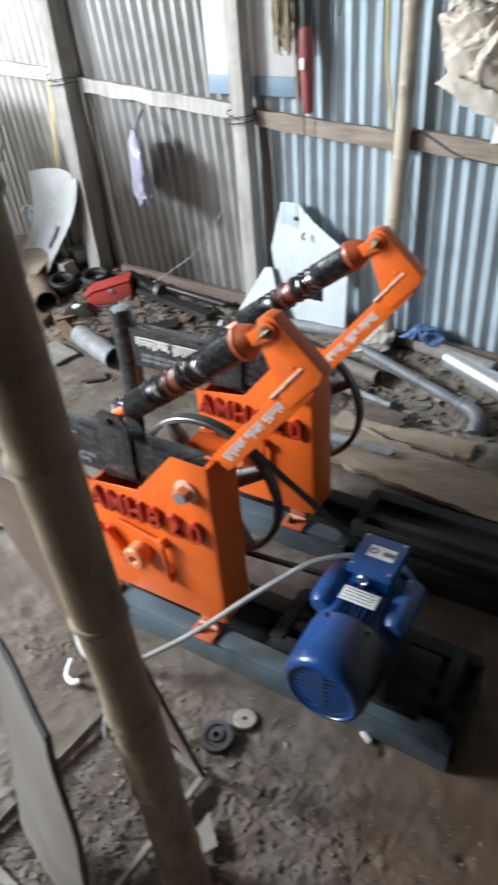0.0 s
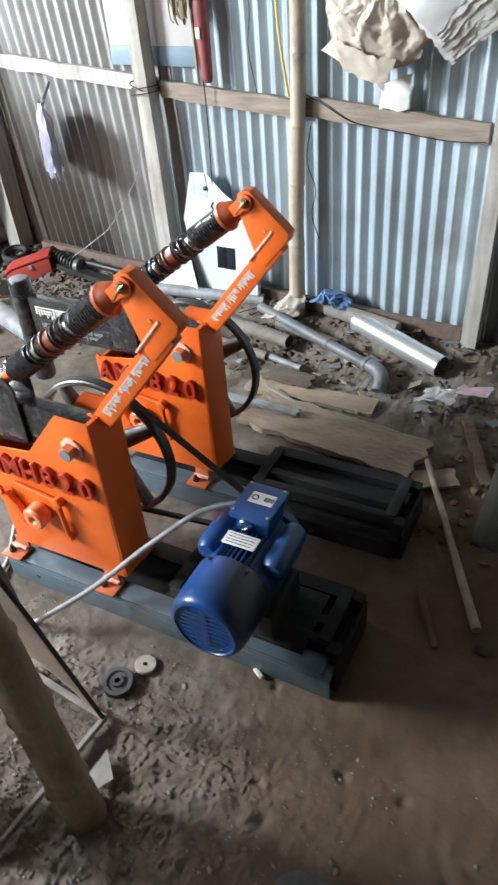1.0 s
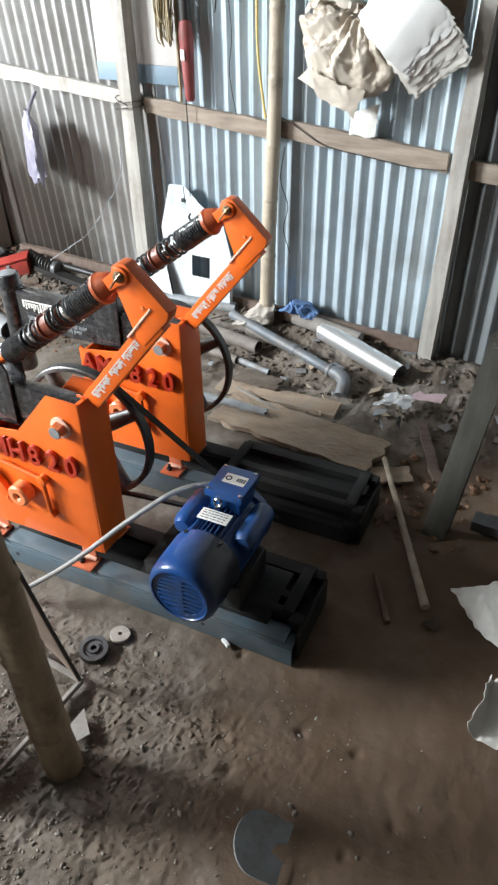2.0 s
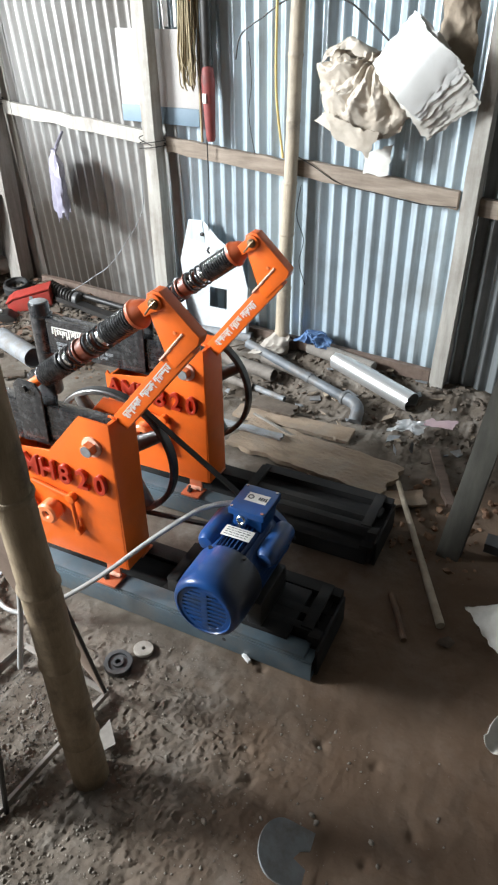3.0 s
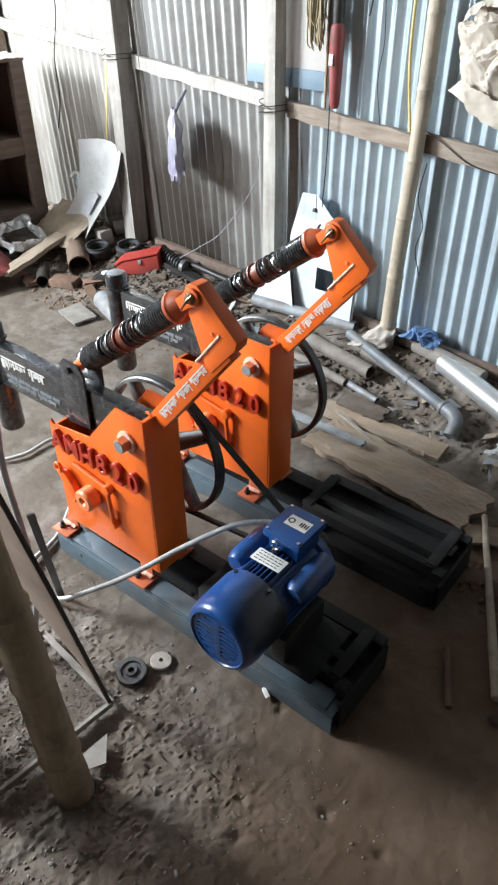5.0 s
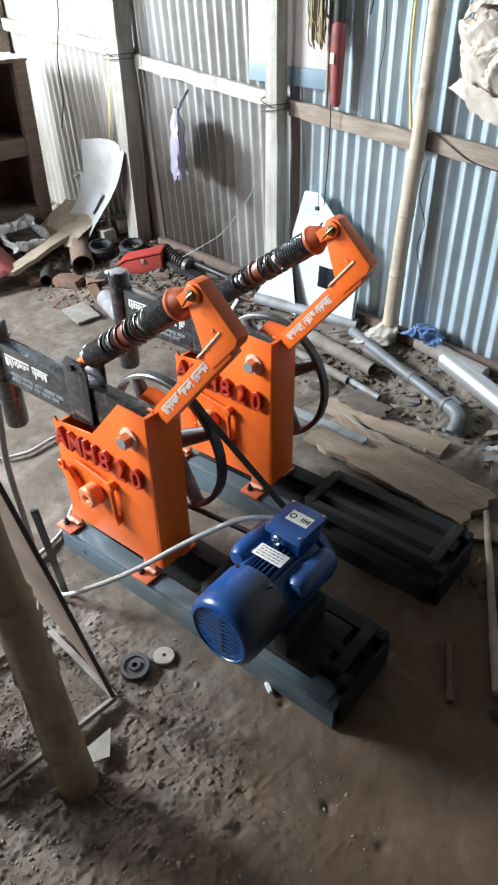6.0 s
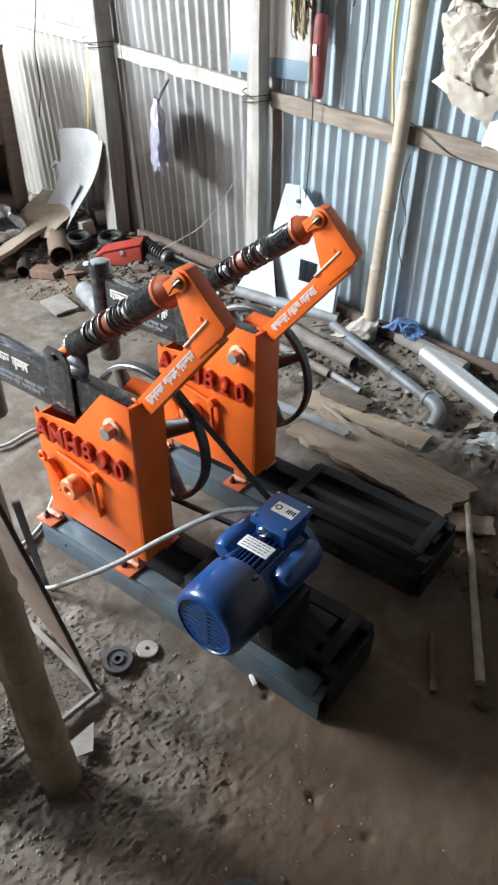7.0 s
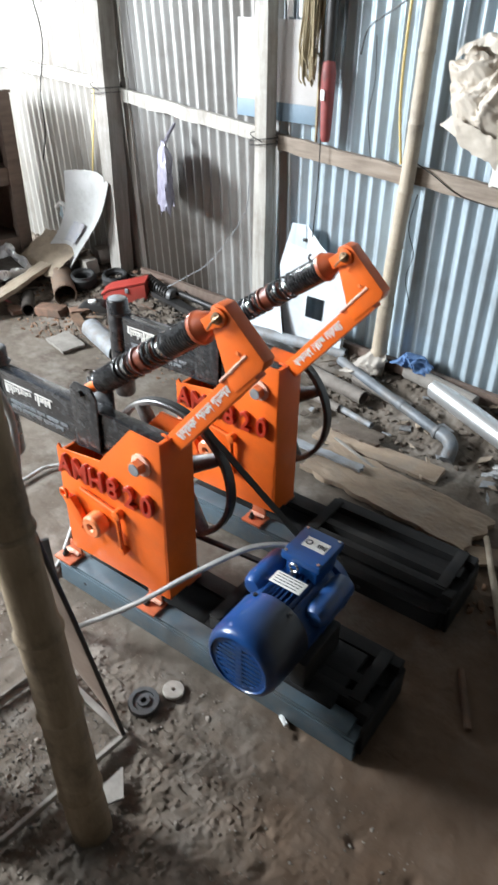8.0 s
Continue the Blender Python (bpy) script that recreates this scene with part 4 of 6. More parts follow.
for k in range(40):
    an = 2 * math.pi * k / 40
    bm = bmesh.new()
    rot = Matrix.Rotation(-an, 4, "Y")
    box(bm, (math.sin(an) * (R - 0.008), 0.045, AX + math.cos(an) * (R - 0.008)), (0.0032, 0.21, 0.026), 0.001, rot)
    part("cooling_fin", bm, BLUE, body)
bm = bmesh.new()
lathe(bm, (0, 0, AX), [(0.15, 0.09), (0.155, R - 0.004), (0.16, R + 0.004), (0.185, R + 0.002), (0.205, 0.06), (0.21, 0.012)], 48)
part("end_shield", bm, BLUE, motor)
for s, y0, y1 in ((-1, -0.025, 0.135), (1, -0.02, 0.15)):
    bm = bmesh.new()
    c = Vector((s * 0.1, 0, AX + 0.062))
    tube(bm, [c + Vector((0, y, 0)) for y in (y0 - 0.002, y0, y0 + 0.012, y0 + 0.03, y1 - 0.02, y1 - 0.005, y1)], [0.010, 0.024, 0.032, 0.036, 0.037, 0.033, 0.018], 28)
    part("capacitor_housing", bm, BLUE, motor)
JX, JY = 0.005, 0.118
bm = bmesh.new()
box(bm, (JX, JY, AX + 0.118), (0.1, 0.112, 0.07), 0.006)
jb = part("terminal_box", bm, BLUE, motor)
bm = bmesh.new()
box(bm, (JX, JY, AX + 0.158), (0.126, 0.138, 0.026), 0.008)
lid = part("lid", bm, BLUE, jb)
for dx in (-0.052, 0.052):
    for dy in (-0.058, 0.058):
        bm = bmesh.new()
        rod(bm, (JX + dx, JY + dy, AX + 0.170), (JX + dx, JY + dy, AX + 0.174), 0.005, 12)
        part("screw", bm, CHROME, lid)
bm = bmesh.new()
box(bm, (JX + 0.006, JY + 0.008, AX + 0.1718), (0.072, 0.044, 0.001), 0)
sticker = part("sticker", bm, LABEL, lid, "white printed sticker")
bm = bmesh.new()
for k in range(4):
    box(bm, (JX + 0.014 + 0.0075 * k, JY + 0.008, AX + 0.1725), (0.005, 0.015 + 0.004 * (k % 2), 0.0008), 0)
ring(bm, (JX - 0.016, JY + 0.008, AX + 0.1725), "z", 0.011, 0.0065, 0.0008, 20, 0.0002)
tagged(part("print", bm, INK, sticker), kind="stuff")
bm = bmesh.new()
box(bm, (0.0, 0.006, AX + 0.117), (0.098, 0.048, 0.002), 0.0005)
plate = part("nameplate", bm, LABEL, motor, "white printed rating plate")
bm = bmesh.new()
rnd = random.Random(3)
for r in range(4):
    x = -0.034
    while x < 0.042:
        w = 0.004 + 0.01 * rnd.random()
        box(bm, (x - 0.006 + w / 2, 0.022 - 0.0105 * r, AX + 0.1185), (w, 0.0026, 0.0008), 0)
        x += w + 0.004
tagged(part("print", bm, INK, plate), kind="stuff")
bm = bmesh.new()
ring(bm, (-0.01, 0.047, AX + 0.135), "y", 0.0165, 0.009, 0.009, 24, 0.0035)
rod(bm, (-0.01, 0.047, AX + 0.09), (-0.01, 0.047, AX + 0.122), 0.009, 14)
part("eye_bolt", bm, CHROME, motor, "plated lifting eye")
for dx in (-0.055, 0.06):
    bm = bmesh.new()
    rod(bm, (dx, -0.072, AX + 0.098), (dx, -0.072, AX + 0.105), 0.006, 10)
    part("cover_screw", bm, SOOT, cover)
# east foot coloured dark for the motor's shaded side
for x in (-0.085, 0.085):
    bm = bmesh.new()
    box(bm, (x, 0.04, 0.175), (0.05, 0.2, 0.1), 0.008)
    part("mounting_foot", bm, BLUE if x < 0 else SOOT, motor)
# plate coloured black for the shade under the motor
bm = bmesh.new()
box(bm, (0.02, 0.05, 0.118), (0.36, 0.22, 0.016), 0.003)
part("slide_plate", bm, SHADED_STEEL, motor, "slide plate coloured black for shade under the motor")
bm = bmesh.new()
ring(bm, (0, 0.245, AX), "y", 0.042, 0.012, 0.034, 32, 0.004)
part("pulley", bm, SOOT, motor)
bm = bmesh.new()
rod(bm, (0, 0.2, AX), (0, 0.265, AX), 0.012, 14)
part("motor_shaft", bm, CHROME, motor)

# belt from the motor pulley to the flywheel
mw = pose(*FRONT, 0, 0, U_ANGLE)
inv = mw.inverted()
pul = inv @ (pose(-0.408, 1.10, 0, 0, 0, U_ANGLE) @ Vector((0, 0.245, AX)))
c1, r1, c2, r2 = (wheel_at.x, wheel_at.z), 0.254, (pul.x, pul.z), 0.045
base, dist = math.atan2(c2[1] - c1[1], c2[0] - c1[0]), math.dist(c1, c2)
off = math.acos((r1 - r2) / dist)
loop = [(c1[0] + r1 * math.cos(t), c1[1] + r1 * math.sin(t)) for t in [base + off + (2 * math.pi - 2 * off) * k / 40 for k in range(41)]]
loop += [(c2[0] + r2 * math.cos(t), c2[1] + r2 * math.sin(t)) for t in [base - off + 2 * off * k / 14 for k in range(15)]]
bm = bmesh.new()
rows = []
for k, (x, z) in enumerate(loop):
    xa, za = loop[k - 1]
    xb, zb = loop[(k + 1) % len(loop)]
    n = Vector((zb - za, 0, -(xb - xa))).normalized()
    rows.append([bm.verts.new(Vector((x, wheel_at.y + dy, z)) + n * dn) for dy, dn in ((-0.011, 0), (0.011, 0), (0.008, -0.008), (-0.008, -0.008))])
for k in range(len(rows)):
    p, q = rows[k], rows[(k + 1) % len(rows)]
    for j in range(4):
        bm.faces.new((p[j], p[(j + 1) % 4], q[(j + 1) % 4], q[j]))
bmesh.ops.recalc_face_normals(bm, faces=bm.faces[:])
belt = part("drive_belt", bm, RUBBER)
belt.matrix_world = mw
tagged(belt, "black rubber drive belt from the motor to the flywheel", "belt")


def corrugated_tube(name, label, pts, r):
    path = smooth_path(pts, 26)
    bm = bmesh.new()
    fine = []
    for a, b in zip(path, path[1:]):
        n = max(1, int((b - a).length / 0.003))
        fine += [a.lerp(b, k / n) for k in range(n)]
    tube(bm, fine, [r + (0.0009 if k % 2 else -0.0006) for k in range(len(fine))], 12)
    return tagged(part(name, bm, CONDUIT), label, "cable")


corrugated_tube("flexible_conduit", "grey ribbed flexible conduit leading from the motor", [(-0.46, 1.235, 0.437), (-0.508, 1.203, 0.44), (-0.558, 1.165, 0.431), (-0.606, 1.125, 0.405), (-0.714, 1.035, 0.31), (-0.834, 0.942, 0.19), (-0.943, 0.859, 0.1), (-1.054, 0.776, 0.03), (-1.168, 0.753, 0.012), (-1.284, 0.806, 0.01), (-1.317, 0.891, 0.01), (-1.35, 0.963, 0.01), (-1.442, 1.073, 0.01), (-1.6, 1.25, 0.008), (-1.75, 1.38, 0.008), (-1.89, 1.29, 0.008), (-1.89, 1.12, 0.008), (-2.0, 0.95, 0.008), (-2.3, 0.8, 0.008)], 0.0082)


# ---- bamboo ----
def bamboo_pole(name, label, foot, top, r, seed, material, category="pole", kind=""):
    rnd = random.Random(seed)
    foot, top = Vector(foot), Vector(top)
    length = (top - foot).length
    pts, rs, s = [], [], 0.0
    nxt = 0.12 + 0.1 * rnd.random()
    nodes = []
    while nxt < length:
        nodes.append(nxt)
        nxt += 0.25 + 0.07 * rnd.random()
    stations = sorted({0.0, length, *[k * 0.05 for k in range(int(length / 0.05) + 1)], *[n + o for n in nodes for o in (-0.014, -0.006, 0.0, 0.006, 0.014) if 0 < n + o < length]})
    side = Vector((1, 0, 0))
    for s in stations:
        near = min([abs(s - n) for n in nodes] or [1])
        bulge = (0.07 if r < 0.05 else 0.1) * r * (1 if near < 0.001 else 0.5 if near < 0.008 else -0.15 if near < 0.016 else 0)
        taper = 1.0 - 0.2 * min(1, s)
        p = foot.lerp(top, s / length) + Vector((0.012 * wob(s, seed, 0, 1.3), 0.012 * wob(s, seed + 4, 0, 1.3), 0))
        pts.append(p - foot)
        rs.append(r * taper + bulge + 0.05 * r * wob(s, seed, 2, 5) + 0.04 * r * wob(s, seed, 7, 14))
    bm = bmesh.new()
    tube(bm, pts, rs, 28)
    ob = part(name, bm, material)
    ob.location = foot
    return tagged(ob, label, category, kind=kind)


bamboo_pole("bamboo_pole", "weathered brown bamboo pole standing on the earth floor", (-0.495, 0.448, -0.012), (-0.405, 0.305, 2.98), 0.051, 2, BAMBOO_OLD)
bamboo_pole("bamboo_pole", "pale bamboo pole propped against the wall girt", (-1.262, 2.93, 0.05), (-1.17, 2.935, 2.98), 0.042, 7, BAMBOO)
bamboo_pole("bamboo_pole", "old bamboo stump lashed on a grey-brown post", (0.172, 1.995, 0.735), (0.262, 2.13, 1.98), 0.045, 9, BAMBOO_OLD)
timber("wooden_post", "grey-brown weathered wooden post standing on the floor", 0.085, 1.85, 0.09, 0.085, -0.02, 0.76, DARK_POST, (0.095, 0.17), 12, "", "post")

# wire lashing where the stump sits on the post
bm = bmesh.new()
tube(bm, [Vector((0.166 + 0.058 * math.cos(a), 1.99 + 0.056 * math.sin(a), 0.742 + 0.0009 * a + 0.003 * math.sin(2.3 * a))) for a in [0.35 * k for k in range(58)]], 0.003, 6)
tagged(part("lashing_wire", bm, SOOT), "dark wire lashed round a post and a bamboo stump", "wire")

# springy hose arching up from the floor behind the tin strip
bm = bmesh.new()
tube(bm, smooth_path([(-0.93, 0.60, 0.006), (-0.905, 0.655, 0.35), (-0.915, 0.655, 0.72), (-0.90, 0.66, 0.97), (-0.98, 0.59, 1.15), (-1.12, 0.47, 1.2), (-1.27, 0.34, 1.08), (-1.33, 0.29, 0.7), (-1.32, 0.3, 0.006)], 10), 0.009, 12)
tagged(part("hose", bm, CONDUIT), "grey plastic hose arching up from the floor", "hose")


# ---- sheets and frame in the foreground ----
def flat_poly(bm, origin, ax, ay, outline, thick, bow=0.0, n=None):
    """A thin plate over a polygon given in two axes."""
    ax, ay = Vector(ax).normalized(), Vector(ay).normalized()
    nm = ax.cross(ay).normalized()
    o = Vector(origin)
    f = [bm.verts.new(o + ax * a + ay * b + nm * (bow * math.sin(3.2 * b))) for a, b in outline]
    k = [bm.verts.new(v.co - nm * thick) for v in f]
    fs = [bm.faces.new(f), bm.faces.new(k[::-1])]
    m = len(f)
    for i in range(m):
        fs.append(bm.faces.new((f[i], k[i], k[(i + 1) % m], f[(i + 1) % m])))
    bmesh.ops.recalc_face_normals(bm, faces=fs)


bm = bmesh.new()
across, up = (-0.97, -0.24, 0), (0.04, -0.13, 0.99)
left = [(0.0, 0.0), (0.04, 0.11), (0.11, 0.26), (0.15, 0.36), (0.17, 0.46), (0.19, 0.6), (0.20, 0.74), (0.21, 0.85), (0.22, 1.1)]
right = [(0.0, 0.0), (0.021, 0.33), (0.034, 0.54), (0.048, 0.7), (0.058, 0.85), (0.08, 1.1)]
a_, u_ = Vector(across).normalized(), Vector(up).normalized()
nn = a_.cross(u_)


def strip(u, v):
    h = v * 1.1
    r = np.interp(h, [p[1] for p in right], [p[0] for p in right])
    w = np.interp(h, [p[1] for p in left], [p[0] for p in left]) + 0.002
    return Vector((-0.62, 0.66, 0.004)) + u_ * (h + 0.03 * u * v) + a_ * 1.3 * (r + (w - r) * u) + nn * (0.02 * math.sin(2.6 * v) * u + 0.012 * u * u)


grid_sheet(bm, strip, 8, 24, 0.003)
tin = tagged(part("tin_strip", bm, RUSSET), "brown tin strip standing on an iron frame", "sheet metal")
bm = bmesh.new()
tube(bm, [strip(0, k / 12) + nn * 0.004 for k in range(13)], 0.0065, 8)
part("edge_bar", bm, SOOT, tin, "dark iron edge bar")

frame_thing = thing("steel_rack", "flat angle iron frame lying on the floor", "frame", (-0.8, 0.43, 0.004))
for c, s in (((0.185, 0.0, 0.012), (0.004, 0.47, 0.02)), ((0.176, 0.0, 0.004), (0.02, 0.47, 0.005)), ((-0.185, 0.0, 0.012), (0.004, 0.47, 0.02)), ((-0.176, 0.0, 0.004), (0.02, 0.47, 0.005)), ((0, -0.236, 0.012), (0.366, 0.02, 0.005)), ((0, 0.236, 0.012), (0.366, 0.02, 0.005))):
    bm = bmesh.new()
    box(bm, c, s, 0.001)
    part("angle_bar", bm, DUSTY, frame_thing)

bm = bmesh.new()


def panel_at(u, v):
    p = Vector((-0.61, 0.25, 0.0)) + Vector((0.085, 0.07, 0.73)) * v + Vector((-0.30, 0.05, 0.05)) * u
    return p + Vector((0, -0.014, 0)) * math.sin(3 * u + 2 * v) + Vector((-0.05, 0, 0.0)) * (1 - u) * smoothstep(0.55, 1.0, v)


grid_sheet(bm, panel_at, 16, 20, 0.004)
panel = tagged(part("sheet_metal", bm, mat("dusty_panel", (0.235, 0.213, 0.192), (0.165, 0.146, 0.128), 0.65, 0.1, scale=3, bump=0.1, dirt=(0.17, 0.135, 0.11), dirt_amount=0.4, dirt_scale=2.5)), "dusty grey sheet panel leaning by a bamboo pole", "panel")
for name, line in (("rolled_edge", [panel_at(0, k / 16) for k in range(17)]), ("top_edge", [panel_at(k / 10, 1) for k in range(11)])):
    bm = bmesh.new()
    tube(bm, line, 0.007, 8)
    part(name, bm, SOOT, panel, "dark rolled edge")
curl = Vector((-1.163, 0.677, 0.012))
bm = bmesh.new()
tube(bm, smooth_path([curl + Vector(q) for q in ((-0.035, 0.04, 0.02), (-0.02, 0.0, 0.0), (0.015, -0.012, 0.0), (0.04, 0.0, 0.012))], 5), 0.010, 10)
tagged(part("plastic_offcut", bm, WHITE), "small curled white plastic offcut on the floor", "scrap")


# ---- loose iron on the floor ----
def gear(name, label, c, r, hole, thick, teeth, material, tilt=(0, 0, 0)):
    bm = bmesh.new()
    n = teeth * 4 if teeth else 40
    prof = []
    for k in range(n):
        a = 2 * math.pi * k / n
        rr = r + (0.003 if teeth and k % 4 in (0, 1) else 0)
        prof.append((rr * math.cos(a), rr * math.sin(a)))
    rows = [[bm.verts.new((x * f, y * f, z)) for x, y in prof] for f, z in (((1, 0), (1, thick), (0.72, thick), (0.68, thick * 0.72), (0.42, thick * 0.72), (0.4, thick * 1.1), (hole / r, thick * 1.1), (hole / r, 0)) if teeth else ((0.97, 0), (1, thick * 0.3), (1, thick * 0.8), (0.96, thick), (hole / r, thick), (hole / r, 0)))]
    for r0, r1 in zip(rows, rows[1:] + rows[:1]):
        for k in range(n):
            bm.faces.new((r0[k], r0[(k + 1) % n], r1[(k + 1) % n], r1[k]))
    bmesh.ops.recalc_face_normals(bm, faces=bm.faces[:])
    ob = part(name, bm, material)
    ob.matrix_world = pose(*c, *tilt)
    return tagged(ob, label, "gear")


gear("gear_wheel", "dark toothed steel gear wheel lying on the earth", (-0.667, 0.775, 0.0), 0.044, 0.009, 0.018, 36, STEEL_DARK, (4, 3, 0))
gear("washer_disc", "dusty grey steel disc with a hole", (-0.634, 0.862, 0.0), 0.033, 0.007, 0.012, 0, PALE_DISC, (-5, 3, 0))

bm = bmesh.new()
flat_poly(bm, (-0.551, 0.516, 0.014), (1, 0, 0.06), (0, 1, 0.05), [(0.0, 0.0), (0.001, 0.083), (0.07, 0.029), (0.045, -0.021)], 0.004)
tagged(part("metal_scrap", bm, DUSTY), "bent grey sheet metal offcut on the floor", "scrap")
bm = bmesh.new()
box(bm, (0, 0, 0.007), (0.036, 0.013, 0.011), 0.002)
ob = part("bolt_stub", bm, WHITE)
ob.matrix_world = pose(-0.322, 1.005, 0.0, 0, 0, -25)
tagged(ob, "small white plastic stub beside the base rail", "scrap")

# thin rod by the front base frame
bm = bmesh.new()
box(bm, (0, 0, 0.29), (0.022, 0.008, 0.58), 0.001)
bar = part("steel_bar", bm, STEEL_DARK)
lean = Vector((0.166, -0.102, 0.537)).normalized()
bar.matrix_world = Matrix.Translation((-1.092, 0.801, -0.005)) @ lean.to_track_quat("Z", "Y").to_matrix().to_4x4()
tagged(bar, "flat dark steel bar leaning beside the base frame", "bar")

# wooden stick on the floor
bm = bmesh.new()
p, q = Vector((0.178, 1.45, 0.018)), Vector((-0.235, 2.13, 0.03))
pts = [p.lerp(q, k / 14) + Vector((0.002 * wob(k * 0.5, 3), 0.002 * wob(k * 0.5, 8), 0)) for k in range(15)]
tube(bm, pts, [0.0155 + 0.0015 * wob(k * 0.9, 1) - 0.00035 * k for k in range(15)], 12)
tagged(part("wooden_stick", bm, STICK), "straight pale wooden stick lying on the floor", "stick")
bm = bmesh.new()
stone(bm, (0.215, 1.40, 0.006), 0.019, random.Random(2))
tagged(part("stone", bm, STONE), "small brown stone at the end of a stick", "stone")
bm = bmesh.new()
rod(bm, (-0.022, 1.515, 0.006), (0.091, 1.338, 0.006), 0.011, 10)
tagged(part("iron_bar", bm, RUST), "short dark rusty iron bar on the shaded floor", "bar")

# half-round steel plate near the walkway
bm = bmesh.new()
outline = [(0.062 * math.cos(a), 0.075 * math.sin(a)) for a in [math.pi * (0.5 + k / 14) for k in range(15)]] + [(0.07, -0.07), (0.072, -0.015), (0.035, -0.005), (0.05, 0.02), (0.074, 0.03), (0.078, 0.078)]
flat_poly(bm, (0.075, 0.525, 0.046), (1, 0.25, -0.5), (-0.25, 1, 0.04), outline, 0.006)
tagged(part("cut_plate", bm, GALV), "grey steel offcut plate with a cut-out on the floor", "scrap")



# ---- crumpled sacks ----
def crumple(name, label, category, fn, nu, nv, amp, freq, seed, material, thick=0.002, parent=None, fine=1.0):
    """A sheet over fn with sharp folds at three sizes and a ragged rim."""
    bm = bmesh.new()
    k = Vector((seed * 3.7, seed * 1.3, 0))

    def crease(p, f, o):
        return 0.32 - abs(noise.noise(p * f + k + Vector((o, o, 0))))

    def at(u, v):
        p = fn(u, v)
        d = Vector((noise.noise(p * freq + k), noise.noise(p * freq + k + Vector((9, 0, 0))), noise.noise(p * freq + k + Vector((0, 9, 0)))))
        r = crease(p, freq * 1.3, 3) + fine * (0.6 * crease(p, freq * 2.7, 5) + 0.3 * crease(p, freq * 6, 7))
        rim = (max(abs(u - 0.5), abs(v - 0.5)) * 2) ** 6
        fray = Vector((noise.noise(p * 40 + k), 0, noise.noise(p * 40 - k))) * 0.012 * rim
        return p + d * amp * 0.8 + Vector((0, -0.9, 0.45)) * r * amp * 1.2 + fray

    grid_sheet(bm, at, nu, nv, thick)
    if parent:
        return part(name, bm, material, parent, label)
    return tagged(part(name, bm, material), label, category)


def quad_at(a, b, c, d):
    a, b, c, d = Vector(a), Vector(b), Vector(c), Vector(d)
    return lambda u, v: (a.lerp(b, u)).lerp(d.lerp(c, u), v)


# hanging on the wall above the girt
def fan(u, v):
    """A sack gathered at a nail and fanning out below it in deep pleats."""
    a = -2.95 + 2.25 * u
    r = (0.29 + 0.09 * math.sin(math.pi * u) ** 2) * v
    pleat = abs(((u * 5.5 + 0.5 * v) % 1) - 0.5) * 2
    return Vector((-0.79 + r * math.cos(a) * 1.05, 2.93 - 0.10 * math.sin(math.pi * min(1, 0.12 + 0.8 * v)) - 0.085 * pleat * v * (1.25 - v), 1.60 + r * math.sin(a) + 0.03 * pleat * v))


paper = crumple("paper_sack", "crumpled beige paper cement sack hanging on the wall", "sack", fan, 90, 56, 0.022, 11, 1, PAPER_SACK)
crumple("sack_flap", "pale folded lower flap", "", lambda u, v: Vector((-1.055 + 0.27 * u + 0.05 * v, 2.835 - 0.02 * math.sin(math.pi * u), 1.325 - 0.135 * u + 0.035 * v + 0.07 * u * v)), 40, 14, 0.008, 8, 31, PAPER_SACK, 0.002, paper)
crumple("sack_roll", "rolled sack mouth", "", lambda u, v: Vector((-1.02 + 0.24 * u, 2.85 - 0.045 * math.cos(2 * math.pi * v * 0.8), 1.565 + 0.05 * math.sin(math.pi * u) + 0.035 * math.sin(2 * math.pi * v * 0.8))), 40, 18, 0.02, 14, 32, PAPER_SACK, 0.002, paper)
paper_stack = thing("paper_stack", "bundle of creased white paper sheets hung on the wall", "paper")
rnd = random.Random(41)
for n in range(10):
    # sheets fan out downwards, the foremost the whitest
    turn = radians(1.6 * n + 5 * (rnd.random() - 0.5))
    eu, ev = Vector((0.215, -0.012, -0.175)), Vector((0.155, 0.025, 0.195))
    au, av = eu * math.cos(turn) - ev * 0.9 * math.sin(turn), ev * math.cos(turn) + eu * 0.9 * math.sin(turn)
    o = Vector((-0.785 + 0.0085 * n, 2.785 + 0.0085 * n, 1.555 - 0.007 * n)) + 0.012 * Vector((rnd.random(), 0, rnd.random()))
    bend = 0.018 + 0.02 * rnd.random()
    crumple("paper_sheet", "", "", lambda u, v: o + au * u + av * v + Vector((0, -bend, 0)) * math.sin(math.pi * u) + Vector((0, 0.02, 0)) * abs(u - 0.62), 24, 24, 0.0035, 6, 50 + n, WHITE if n < 3 else SACK, 0.0015, paper_stack, 0.35)
crumple("paper_scrap", "stiff pale card tucked behind the girt", "card", lambda u, v: Vector((-0.85 + 0.13 * u, 2.955, 1.09 + 0.09 * v + 0.05 * u * v)), 8, 8, 0.006, 8, 4, SACK)
# brown colour carries the shade behind the paper stack
crumple("plastic_sack", "sack bunched on the wall, brown for the shade there", "sack", lambda u, v: Vector((-0.475 + 0.16 * (u - 0.5), 2.92 - 0.04 * math.sin(math.pi * u), 1.52 + 0.32 * v)), 40, 40, 0.022, 6, 5, PAPER_BROWN)
# on the floor to the east
crumple("plastic_sack", "white plastic sack crumpled on the dark floor", "sack", quad_at((0.234, 1.511, 0.1), (0.494, 1.628, 0.12), (0.581, 1.292, 0.05), (0.315, 1.459, 0.04)), 50, 40, 0.02, 7, 7, SACK, fine=0.6)
